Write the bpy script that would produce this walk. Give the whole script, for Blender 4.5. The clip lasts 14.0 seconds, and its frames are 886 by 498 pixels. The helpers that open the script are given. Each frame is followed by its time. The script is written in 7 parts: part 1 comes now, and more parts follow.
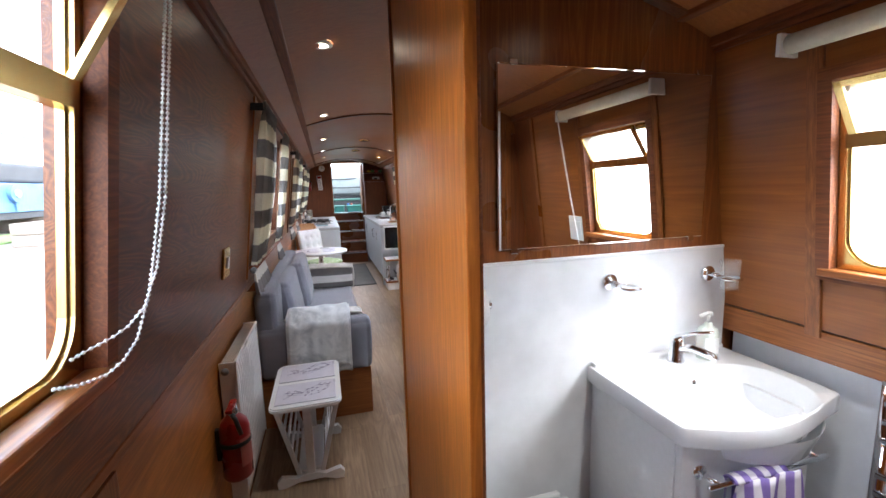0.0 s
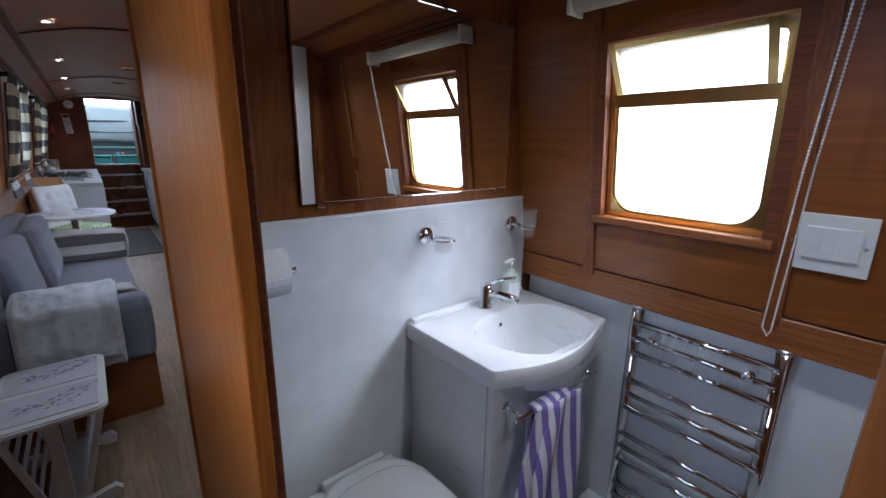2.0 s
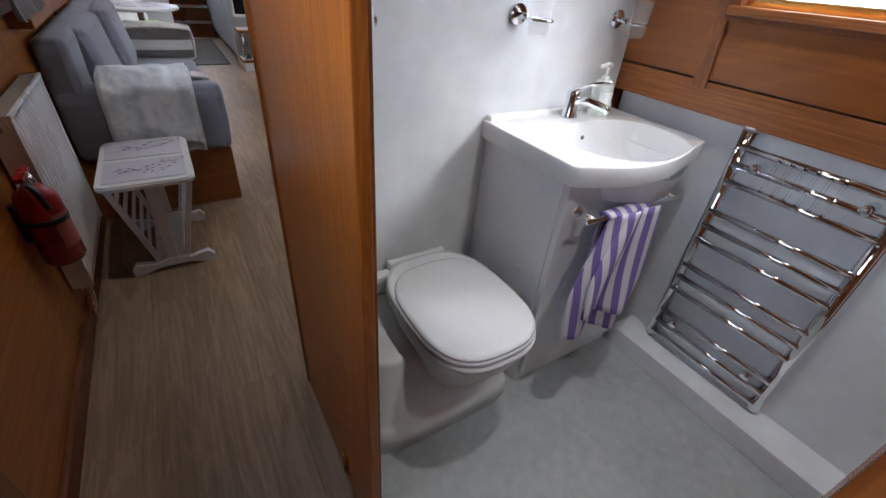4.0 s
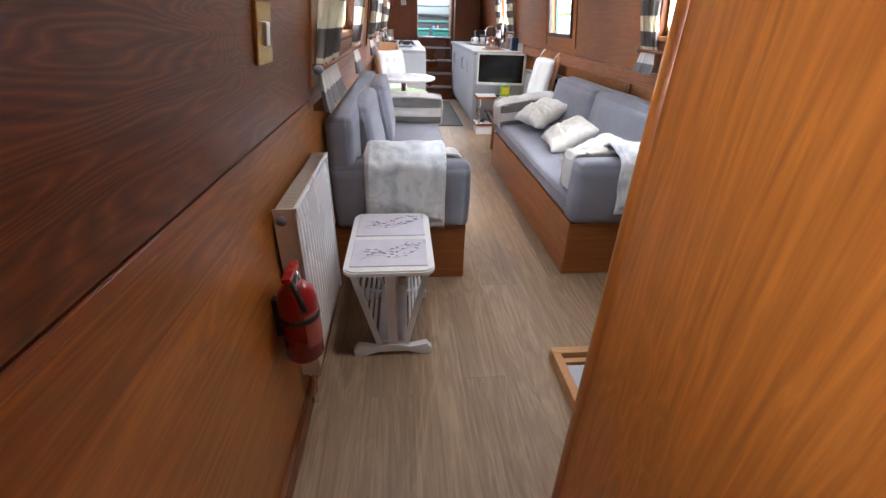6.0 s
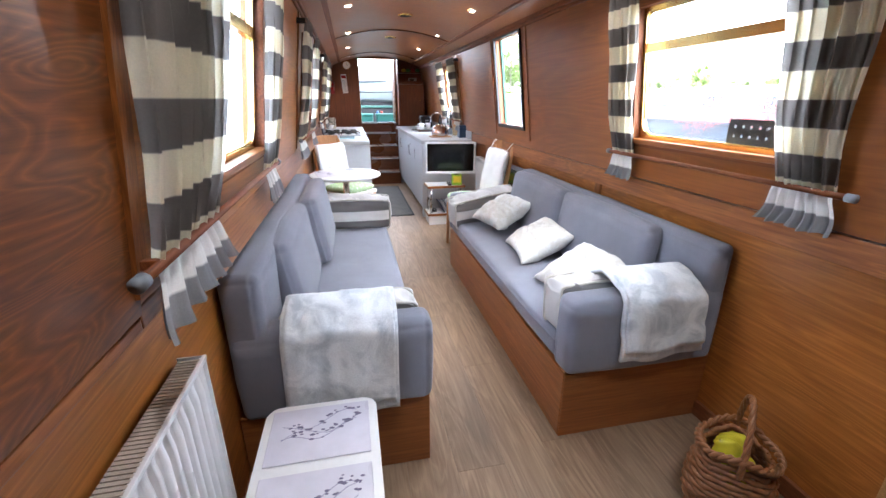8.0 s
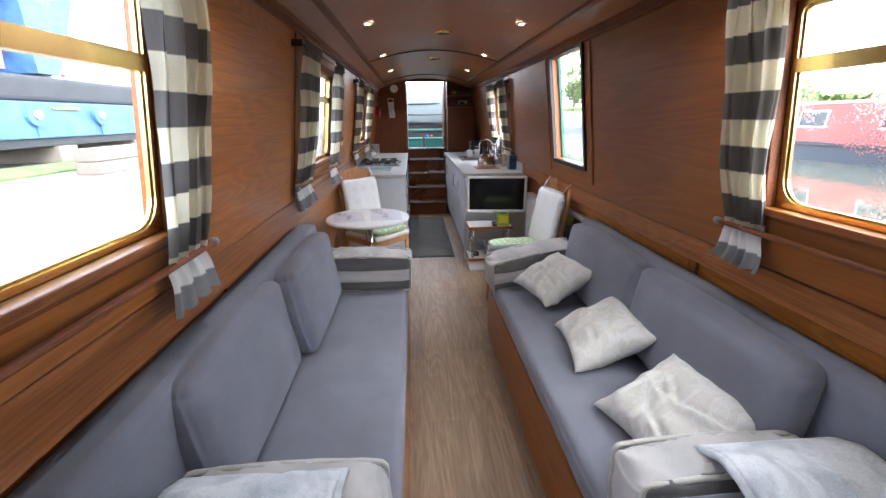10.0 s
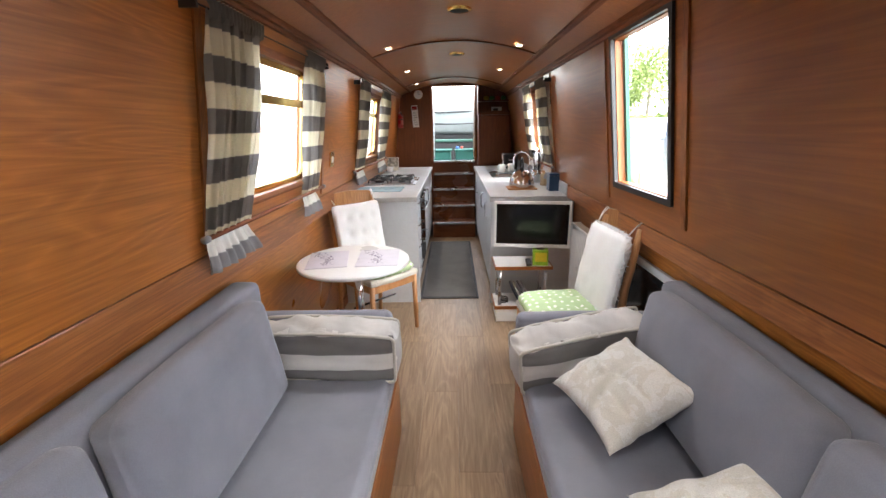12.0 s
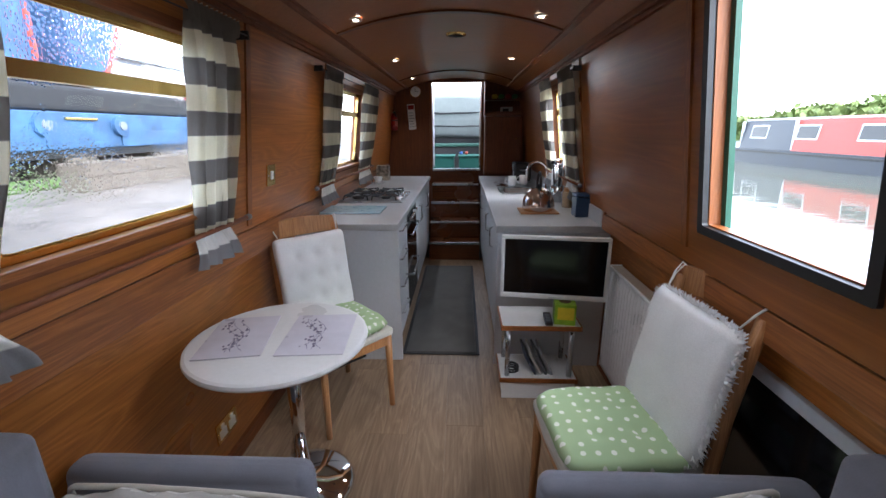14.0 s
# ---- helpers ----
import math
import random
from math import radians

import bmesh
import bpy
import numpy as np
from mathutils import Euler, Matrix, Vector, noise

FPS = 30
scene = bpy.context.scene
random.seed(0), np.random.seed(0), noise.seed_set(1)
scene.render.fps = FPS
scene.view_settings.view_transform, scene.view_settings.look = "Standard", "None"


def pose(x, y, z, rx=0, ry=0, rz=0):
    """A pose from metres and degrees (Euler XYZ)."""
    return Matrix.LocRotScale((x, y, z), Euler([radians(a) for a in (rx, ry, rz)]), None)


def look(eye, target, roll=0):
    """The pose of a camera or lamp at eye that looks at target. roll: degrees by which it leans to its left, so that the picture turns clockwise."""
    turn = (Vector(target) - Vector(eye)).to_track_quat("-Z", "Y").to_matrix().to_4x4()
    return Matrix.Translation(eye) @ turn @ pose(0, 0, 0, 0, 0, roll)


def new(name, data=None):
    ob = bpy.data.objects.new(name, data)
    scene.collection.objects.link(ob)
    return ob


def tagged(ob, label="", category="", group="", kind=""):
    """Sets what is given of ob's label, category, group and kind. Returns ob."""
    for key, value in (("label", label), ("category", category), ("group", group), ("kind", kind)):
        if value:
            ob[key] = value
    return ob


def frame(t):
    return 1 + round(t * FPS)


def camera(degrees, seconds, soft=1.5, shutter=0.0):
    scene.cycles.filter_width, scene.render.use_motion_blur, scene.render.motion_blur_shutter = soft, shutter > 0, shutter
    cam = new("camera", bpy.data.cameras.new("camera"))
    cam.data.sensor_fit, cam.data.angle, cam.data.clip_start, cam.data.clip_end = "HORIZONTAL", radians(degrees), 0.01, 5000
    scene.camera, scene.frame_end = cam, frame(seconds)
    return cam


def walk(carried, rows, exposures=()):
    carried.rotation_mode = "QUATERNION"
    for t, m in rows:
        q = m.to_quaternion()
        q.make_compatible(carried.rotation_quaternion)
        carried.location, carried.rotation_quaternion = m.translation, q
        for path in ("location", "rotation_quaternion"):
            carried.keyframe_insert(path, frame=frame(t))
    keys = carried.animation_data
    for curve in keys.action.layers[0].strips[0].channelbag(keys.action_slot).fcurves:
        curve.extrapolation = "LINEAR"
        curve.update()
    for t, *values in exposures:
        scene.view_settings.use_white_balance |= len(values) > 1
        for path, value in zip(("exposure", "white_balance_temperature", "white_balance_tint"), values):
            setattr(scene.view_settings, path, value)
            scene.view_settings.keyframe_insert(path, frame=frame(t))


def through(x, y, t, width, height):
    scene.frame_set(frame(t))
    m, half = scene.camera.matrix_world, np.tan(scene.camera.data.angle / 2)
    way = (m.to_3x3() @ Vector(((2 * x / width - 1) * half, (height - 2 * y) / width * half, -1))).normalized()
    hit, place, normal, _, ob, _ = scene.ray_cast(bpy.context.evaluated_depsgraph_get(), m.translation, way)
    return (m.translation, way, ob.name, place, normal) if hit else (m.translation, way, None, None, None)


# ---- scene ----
cam = camera(93.6, 14.0)
PATH = [
    (0, (-0.506, 0.418, 1.433), (0.031, 2.323, 1.141), -1.6),
    (0.5, (-0.481, 0.487, 1.427), (0.25, 2.312, 1.063), -1.2),
    (1, (-0.456, 0.514, 1.439), (0.519, 2.234, 1.134), 1.1),
    (1.5, (-0.43, 0.521, 1.431), (0.729, 2.118, 1.103), 0.9),
    (2, (-0.413, 0.529, 1.398), (0.838, 2.009, 0.903), 0.9),
    (4.3, (-0.492, 0.556, 1.2), (0.323, 1.95, 0.02), 5.5),
    (4.5, (-0.507, 0.604, 1.205), (0.204, 2.036, 0.004), 6.5),
    (5, (-0.518, 0.718, 1.189), (-0.098, 2.341, 0.099), 3.1),
    (5.2, (-0.551, 0.736, 1.226), (-0.196, 2.413, 0.195), 3.8),
    (5.5, (-0.552, 0.845, 1.222), (-0.294, 2.57, 0.243), 2.6),
    (6, (-0.587, 1.087, 1.228), (-0.413, 2.831, 0.265), 1.5),
    (6.5, (-0.556, 1.304, 1.257), (-0.329, 3.106, 0.419), 1.1),
    (7, (-0.54, 1.461, 1.299), (-0.252, 3.296, 0.559), 0.5),
    (7.5, (-0.519, 1.591, 1.338), (-0.204, 3.437, 0.636), 0.6),
    (8, (-0.504, 1.727, 1.353), (-0.11, 3.567, 0.676), 0.1),
    (10.5, (-0.147, 2.609, 1.455), (-0.064, 4.521, 0.874), -0.3),
    (11, (-0.106, 2.821, 1.434), (-0.018, 4.738, 0.871), 0.4),
    (11.5, (-0.087, 3.05, 1.436), (-0.05, 4.958, 0.838), -0.7),
    (12, (-0.012, 3.309, 1.437), (-0.066, 5.228, 0.877), -1.1),
    (12.5, (0.008, 3.523, 1.436), (-0.059, 5.439, 0.865), -0.8),
    (13, (-0.015, 3.769, 1.445), (-0.02, 5.704, 0.938), -0.9),
    (13.2, (-0.018, 3.844, 1.446), (-0.03, 5.771, 0.911), -1.8),
    (13.5, (-0.001, 3.991, 1.432), (-0.045, 5.919, 0.902), -2.1),
    (14, (0.074, 4.207, 1.445), (-0.015, 6.128, 0.894), -0.4),
]
walk(cam, [(t, look(eye, target, roll)) for t, eye, target, roll in PATH],
     [(0.0, 2.65, 5900, 10), (1.0, 2.42, 5800, 10), (1.5, 2.55, 5550, 10), (2.0, 1.4, 5250, 10), (4.5, 2.05, 6500, 10), (5.0, 2.2, 7100, 10), (5.5, 2.75, 7100, 10), (6.0, 3.1, 6000, 10), (6.5, 3.4, 5500, 10), (7.0, 3.4, 5500, 10), (7.5, 3.3, 5600, 10), (8.0, 3.3, 5700, 10), (10.5, 2.2, 6050, 10), (11.0, 2.5, 6350, 10), (11.5, 2.8, 6550, 10), (12.5, 2.75, 6500, 10), (13.0, 2.55, 6250, 10), (13.5, 2.15, 5900, 10), (14.0, 1.6, 5800, 10)])

# ---- world, sun and lamps ----
world = bpy.data.worlds.new("overcast_sky")
scene.world = world
world.use_nodes = True
wn = world.node_tree.nodes
sky = wn.new("ShaderNodeTexSky")
sky.sky_type = "NISHITA"
sky.sun_disc = False
sky.sun_elevation = radians(48)
sky.sun_rotation = radians(120)
sky.air_density, sky.dust_density, sky.ozone_density = 1.0, 1.0, 1.0
wn["Background"].inputs[1].default_value = 0.15
pale = wn.new("ShaderNodeHueSaturation")
pale.inputs["Saturation"].default_value, pale.inputs["Value"].default_value = 0.3, 3.0
world.node_tree.links.new(sky.outputs[0], pale.inputs["Color"])
world.node_tree.links.new(pale.outputs[0], wn["Background"].inputs[0])
sun = new("sun", bpy.data.lights.new("sun", "SUN"))
sun.data.energy, sun.data.angle, sun.data.color = 1.5, radians(40), (1.0, 0.96, 0.9)
sun.matrix_world = look((8, -4, 12), (0, 5, 0))
LAMP_WATTS = 0.40


# ---- materials ----
def material(name, rough=0.5, metal=0.0):
    m = bpy.data.materials.new(name)
    m.use_nodes = True
    b = m.node_tree.nodes["Principled BSDF"]
    b.inputs["Roughness"].default_value, b.inputs["Metallic"].default_value = rough, metal
    return m, m.node_tree, b


def ramp(nt, source, stops):
    r = nt.nodes.new("ShaderNodeValToRGB")
    el = r.color_ramp.elements
    while len(el) < len(stops):
        el.new(0.5)
    for e, (p, c) in zip(el, stops):
        e.position, e.color = p, (*c, 1)
    nt.links.new(source, r.inputs[0])
    return r.outputs[0]


def mapped(nt, scale, coord="Object"):
    tc = nt.nodes.new("ShaderNodeTexCoord")
    mp = nt.nodes.new("ShaderNodeMapping")
    mp.inputs["Scale"].default_value = scale
    nt.links.new(tc.outputs[coord], mp.inputs[0])
    return mp


def noise_tex(nt, vec, scale, detail=6, rough=0.55, distortion=0.0):
    n = nt.nodes.new("ShaderNodeTexNoise")
    n.inputs["Scale"].default_value, n.inputs["Detail"].default_value = scale, detail
    n.inputs["Roughness"].default_value, n.inputs["Distortion"].default_value = rough, distortion
    nt.links.new(vec.outputs[0], n.inputs["Vector"])
    return n.outputs[0]


def mix(nt, a, b, f, mode="MULTIPLY"):
    n = nt.nodes.new("ShaderNodeMix")
    n.data_type, n.blend_type = "RGBA", mode
    for sock, v in ((n.inputs[0], f), (n.inputs[6], a), (n.inputs[7], b)):
        if isinstance(v, (int, float)):
            sock.default_value = v
        elif isinstance(v, tuple):
            sock.default_value = (*v, 1)
        else:
            nt.links.new(v, sock)
    return n.outputs[2]


def bump(nt, bsdf, height, strength, distance=0.01):
    n = nt.nodes.new("ShaderNodeBump")
    n.inputs["Strength"].default_value, n.inputs["Distance"].default_value = strength, distance
    nt.links.new(height, n.inputs["Height"])
    nt.links.new(n.outputs[0], bsdf.inputs["Normal"])


def wood(name, dark, light, axis="y", rough=0.35, fine=1.0, contrast=1.0, random=False, stretch=1.1, rings=9.0, cross=16.0, turbulence=4.0):
    """Veneer: long cathedral grain and fine pores along one axis."""
    m, nt, b = material(name, rough)
    long, cross = stretch * fine, cross * fine
    sc = {"x": (long, cross, cross), "y": (cross, long, cross), "z": (cross, cross, long)}[axis]
    mp = mapped(nt, sc)
    if random:
        oi = nt.nodes.new("ShaderNodeObjectInfo")
        ml = nt.nodes.new("ShaderNodeMath")
        ml.operation = "MULTIPLY"
        ml.inputs[1].default_value = 37.0
        nt.links.new(oi.outputs["Random"], ml.inputs[0])
        cb = nt.nodes.new("ShaderNodeCombineXYZ")
        for i in range(3):
            nt.links.new(ml.outputs[0], cb.inputs[i])
        nt.links.new(cb.outputs[0], mp.inputs["Location"])
    warp = noise_tex(nt, mp, 0.8, turbulence, 0.5, 0.3 * turbulence)
    wave = nt.nodes.new("ShaderNodeMath")
    wave.operation = "MULTIPLY"
    wave.inputs[1].default_value = rings
    nt.links.new(warp, wave.inputs[0])
    fr = nt.nodes.new("ShaderNodeMath")
    fr.operation = "PINGPONG"
    fr.inputs[1].default_value = 0.5
    nt.links.new(wave.outputs[0], fr.inputs[0])
    mid = tuple((a + c) / 2 for a, c in zip(dark, light))
    k = 0.5 * contrast
    lo = tuple(q + (p - q) * k for p, q in zip(dark, mid))
    hi = tuple(q + (p - q) * k for p, q in zip(light, mid))
    col = ramp(nt, fr.outputs[0], [(0.05, lo), (0.35, mid), (0.5, hi)])
    mp2 = mapped(nt, tuple(v * (112 * fine / cross if v == cross else 2.2) for v in sc))
    pores = noise_tex(nt, mp2, 1.0, 5, 0.65)
    col = mix(nt, col, ramp(nt, pores, [(0.36, (0.62, 0.55, 0.5)), (0.58, (1.06, 1.04, 1.0))]), 0.75 * contrast)
    big = noise_tex(nt, mapped(nt, (1.3, 0.8, 1.3)), 1.0, 3)
    col = mix(nt, col, ramp(nt, big, [(0.3, (0.82, 0.8, 0.78)), (0.7, (1.08, 1.06, 1.05))]), 1.0)
    if random:
        col = mix(nt, col, ramp(nt, oi.outputs["Random"], [(0.0, (0.86, 0.86, 0.86)), (1.0, (1.08, 1.07, 1.05))]), 1.0)
    nt.links.new(col, b.inputs["Base Color"])
    bump(nt, b, pores, 0.12, 0.002)
    rr = ramp(nt, big, [(0.3, (rough * 0.85,) * 3), (0.7, (rough * 1.2,) * 3)])
    nt.links.new(rr, b.inputs["Roughness"])
    return m


def plain(name, color, rough=0.5, metal=0.0, grain=60.0, amount=0.08, relief=0.05, mottled=2.5):
    """Paint, plastic, metal or cloth: two scales of faint variation."""
    m, nt, b = material(name, rough, metal)
    mp = mapped(nt, (1, 1, 1))
    a = noise_tex(nt, mp, grain, 4)
    c = noise_tex(nt, mp, mottled, 4)
    col = mix(nt, color, ramp(nt, a, [(0.3, (1 - amount,) * 3), (0.7, (1 + amount * 0.5,) * 3)]), 1.0)
    col = mix(nt, col, ramp(nt, c, [(0.3, (1 - amount,) * 3), (0.7, (1 + amount * 0.5,) * 3)]), 1.0)
    nt.links.new(col, b.inputs["Base Color"])
    nt.links.new(ramp(nt, c, [(0.3, (max(0.02, rough * 0.85),) * 3), (0.7, (min(1, rough * 1.15),) * 3)]), b.inputs["Roughness"])
    if relief:
        bump(nt, b, a, relief, 0.004)
    return m


def cloth(name, color, weave=420.0, fuzz=0.3, relief=0.25, blotch=0.1):
    m, nt, b = material(name, 0.92)
    mp = mapped(nt, (1, 1, 1))
    a = noise_tex(nt, mp, weave, 2)
    c = noise_tex(nt, mp, 5.0, 5)
    w = noise_tex(nt, mp, 14.0, 4, 0.5, 0.8)
    col = mix(nt, color, ramp(nt, a, [(0.3, (0.92,) * 3), (0.7, (1.05,) * 3)]), 1.0)
    col = mix(nt, col, ramp(nt, c, [(0.3, (1 - blotch,) * 3), (0.7, (1 + blotch * 0.6,) * 3)]), 1.0)
    nt.links.new(col, b.inputs["Base Color"])
    b.inputs["Sheen Weight"].default_value = fuzz
    hh = mix(nt, a, w, 0.5, "MIX")
    bump(nt, b, hh, relief, 0.006)
    return m


def fleece(name, dark, light):
    """Soft pile with cloudy patches where the nap lies differently."""
    m, nt, b = material(name, 0.95)
    mp = mapped(nt, (1, 1, 1))
    cloud = noise_tex(nt, mp, 9.0, 6, 0.6, 0.9)
    pile = noise_tex(nt, mp, 240.0, 3)
    col = ramp(nt, cloud, [(0.36, dark), (0.56, light)])
    col = mix(nt, col, ramp(nt, pile, [(0.3, (0.88,) * 3), (0.7, (1.05,) * 3)]), 1.0)
    nt.links.new(col, b.inputs["Base Color"])
    b.inputs["Sheen Weight"].default_value = 0.6
    bump(nt, b, mix(nt, pile, cloud, 0.5, "MIX"), 0.5, 0.008)
    return m


def floral(name, ground_colour, print_colour):
    """Cream cloth with a faint pale print of irregular petals."""
    m, nt, b = material(name, 0.85)
    mp = mapped(nt, (1, 1, 1))
    blob = noise_tex(nt, mp, 13.0, 3, 0.6, 1.5)
    weave = noise_tex(nt, mp, 320.0, 2)
    col = ramp(nt, blob, [(0.50, ground_colour), (0.54, print_colour)])
    col = mix(nt, col, ramp(nt, weave, [(0.3, (0.86,) * 3), (0.7, (1.08,) * 3)]), 1.0)
    nt.links.new(col, b.inputs["Base Color"])
    crease = noise_tex(nt, mp, 22.0, 4, 0.6, 1.0)
    bump(nt, b, mix(nt, weave, crease, 0.7, "MIX"), 0.35, 0.012)
    return m


def striped(name, ca, cb, pitch, axis=2, through=0.0, soft=0.02, phase=0.0, weave=300.0):
    """Cloth with broad even stripes across one axis of the object."""
    m, nt, b = material(name, 0.9)
    tc = nt.nodes.new("ShaderNodeTexCoord")
    sp = nt.nodes.new("ShaderNodeSeparateXYZ")
    nt.links.new(tc.outputs["Object"], sp.inputs[0])
    ad = nt.nodes.new("ShaderNodeMath")
    ad.operation = "MULTIPLY_ADD"
    ad.inputs[1].default_value, ad.inputs[2].default_value = 1.0 / pitch, phase
    nt.links.new(sp.outputs[axis], ad.inputs[0])
    pp = nt.nodes.new("ShaderNodeMath")
    pp.operation = "PINGPONG"
    pp.inputs[1].default_value = 1.0
    nt.links.new(ad.outputs[0], pp.inputs[0])
    col = ramp(nt, pp.outputs[0], [(0.5 - soft, ca), (0.5 + soft, cb)])
    mp = mapped(nt, (1, 1, 1))
    a = noise_tex(nt, mp, weave, 2)
    c = noise_tex(nt, mp, 6.0, 4)
    col = mix(nt, col, ramp(nt, a, [(0.3, (0.95,) * 3), (0.7, (1.03,) * 3)]), 1.0)
    col = mix(nt, col, ramp(nt, c, [(0.3, (0.93,) * 3), (0.7, (1.04,) * 3)]), 1.0)
    nt.links.new(col, b.inputs["Base Color"])
    bump(nt, b, a, 0.2, 0.003)
    if through:
        tr = nt.nodes.new("ShaderNodeBsdfTranslucent")
        nt.links.new(col, tr.inputs[0])
        ms = nt.nodes.new("ShaderNodeMixShader")
        ms.inputs[0].default_value = through
        nt.links.new(b.outputs[0], ms.inputs[1])
        nt.links.new(tr.outputs[0], ms.inputs[2])
        nt.links.new(ms.outputs[0], nt.nodes["Material Output"].inputs[0])
    return m


def glass(name, rough=0.0, tint=(1, 1, 1)):
    m, nt, b = material(name, rough)
    b.inputs["Transmission Weight"].default_value = 1.0
    b.inputs["IOR"].default_value = 1.1 if rough == 0 else 1.3
    b.inputs["Base Color"].default_value = (*tint, 1)
    return m


def wet_glass(name):
    """Clear glass with rain standing on it in small drops."""
    m, nt, b = material(name, 0.0)
    b.inputs["Transmission Weight"].default_value = 1.0
    b.inputs["IOR"].default_value = 1.2
    vo = nt.nodes.new("ShaderNodeTexVoronoi")
    vo.inputs["Scale"].default_value = 130.0
    nt.links.new(mapped(nt, (1, 1, 0.8)).outputs[0], vo.inputs["Vector"])
    patch = noise_tex(nt, mapped(nt, (1, 1, 1)), 5.0, 3)
    drops = mix(nt, ramp(nt, vo.outputs["Distance"], [(0.10, (1, 1, 1)), (0.42, (0, 0, 0))]), ramp(nt, patch, [(0.47, (0, 0, 0)), (0.62, (1, 1, 1))]), 1.0)
    bump(nt, b, drops, 0.5, 0.0009)
    return m


def glow(name, color, strength):
    m, nt, b = material(name, 0.5)
    b.inputs["Base Color"].default_value = (*color, 1)
    b.inputs["Emission Color"].default_value = (*color, 1)
    b.inputs["Emission Strength"].default_value = strength
    return m


M = {}
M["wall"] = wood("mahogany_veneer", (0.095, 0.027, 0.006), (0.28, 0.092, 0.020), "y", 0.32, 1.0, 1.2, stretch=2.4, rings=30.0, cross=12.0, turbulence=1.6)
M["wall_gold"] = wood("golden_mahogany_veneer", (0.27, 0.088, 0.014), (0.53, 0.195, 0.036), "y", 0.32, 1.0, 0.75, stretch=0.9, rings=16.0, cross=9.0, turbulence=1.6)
M["wall_red"] = wood("red_mahogany_veneer", (0.17, 0.051, 0.010), (0.39, 0.135, 0.026), "y", 0.32, 1.0, 0.5, stretch=0.8, rings=12.0, cross=6.0, turbulence=1.6)
M["wall_low"] = wood("golden_veneer", (0.26, 0.086, 0.015), (0.57, 0.218, 0.044), "y", 0.32, 1.0, 0.8, stretch=1.2, rings=14.0, cross=13.0, turbulence=1.6)
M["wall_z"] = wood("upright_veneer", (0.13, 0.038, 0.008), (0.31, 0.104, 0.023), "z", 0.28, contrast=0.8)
M["door"] = wood("oak_door_veneer", (0.31, 0.090, 0.012), (0.60, 0.195, 0.029), "z", 0.32, contrast=0.75, stretch=2.0, cross=10.0)
M["ceiling"] = wood("ceiling_veneer", (0.27, 0.092, 0.021), (0.44, 0.165, 0.044), "x", 0.36, contrast=0.5)
M["trim"] = wood("dark_wood_trim", (0.13, 0.036, 0.009), (0.28, 0.088, 0.022), "y", 0.55, 1.4)
M["trim_z"] = wood("upright_wood_trim", (0.18, 0.06, 0.014), (0.36, 0.13, 0.034), "z", 0.3, 1.4)
M["trim_x"] = wood("cross_wood_trim", (0.10, 0.03, 0.008), (0.22, 0.07, 0.02), "x", 0.3, 1.4)
M["trim_gold"] = wood("orange_wood_reveal", (0.27, 0.085, 0.02), (0.42, 0.145, 0.036), "z", 0.4, 1.0, 0.6)
M["bow_wood"] = wood("dark_stained_wood", (0.11, 0.030, 0.007), (0.25, 0.072, 0.015), "z", 0.45, 1.0, 0.8)
M["base"] = wood("sofa_base_veneer", (0.22, 0.075, 0.018), (0.42, 0.155, 0.04), "y", 0.36)
M["base_x"] = wood("sofa_end_veneer", (0.22, 0.075, 0.018), (0.42, 0.155, 0.04), "x", 0.36, contrast=0.7)
M["beech"] = wood("beech_wood", (0.42, 0.20, 0.075), (0.66, 0.36, 0.16), "z", 0.4, 1.6, 0.8)
M["oak"] = wood("pale_oak", (0.45, 0.24, 0.09), (0.62, 0.37, 0.16), "x", 0.4, 1.5, 0.8)
M["plank"] = wood("grey_brown_plank", (0.20, 0.136, 0.086), (0.46, 0.34, 0.228), "y", 0.42, 0.8, 0.7, True, stretch=1.8, rings=6.0, cross=13.0)
M["white"] = plain("white_gloss_paint", (0.80, 0.81, 0.82), 0.3, amount=0.03, relief=0.02)
M["ceramic"] = plain("white_ceramic", (0.84, 0.85, 0.86), 0.08, amount=0.02, relief=0.0)
M["plastic"] = plain("white_plastic", (0.80, 0.81, 0.80), 0.35, amount=0.02, relief=0.0)
M["cabinet"] = plain("pale_grey_cabinet", (0.62, 0.65, 0.69), 0.4, amount=0.04, relief=0.02)
M["worktop"] = plain("grey_stone_worktop", (0.52, 0.53, 0.55), 0.35, grain=180, amount=0.22, relief=0.02)
M["sofa"] = cloth("grey_blue_upholstery", (0.20, 0.21, 0.26), relief=0.4, blotch=0.15)
M["blanket"] = fleece("pale_fleece", (0.47, 0.52, 0.57), (0.76, 0.80, 0.83))
M["pillow"] = cloth("cream_cushion_cloth", (0.60, 0.585, 0.535), 300, 0.2, 0.3, 0.16)
M["floral"] = floral("cream_floral_cushion_cloth", (0.68, 0.665, 0.615), (0.75, 0.75, 0.725))
M["mat"] = cloth("dark_grey_mat", (0.115, 0.112, 0.108), 260, 0.1, 0.5, 0.2)
M["chrome"] = plain("chrome", (0.82, 0.83, 0.85), 0.07, 1.0, amount=0.02, relief=0.0)
M["steel"] = plain("brushed_steel", (0.55, 0.56, 0.58), 0.28, 1.0, amount=0.08, relief=0.0)
M["copper"] = plain("copper_tinted_steel", (0.66, 0.52, 0.44), 0.14, 1.0, amount=0.05, relief=0.0)
M["brass"] = plain("polished_brass", (0.80, 0.56, 0.20), 0.22, 1.0, amount=0.06, relief=0.0)
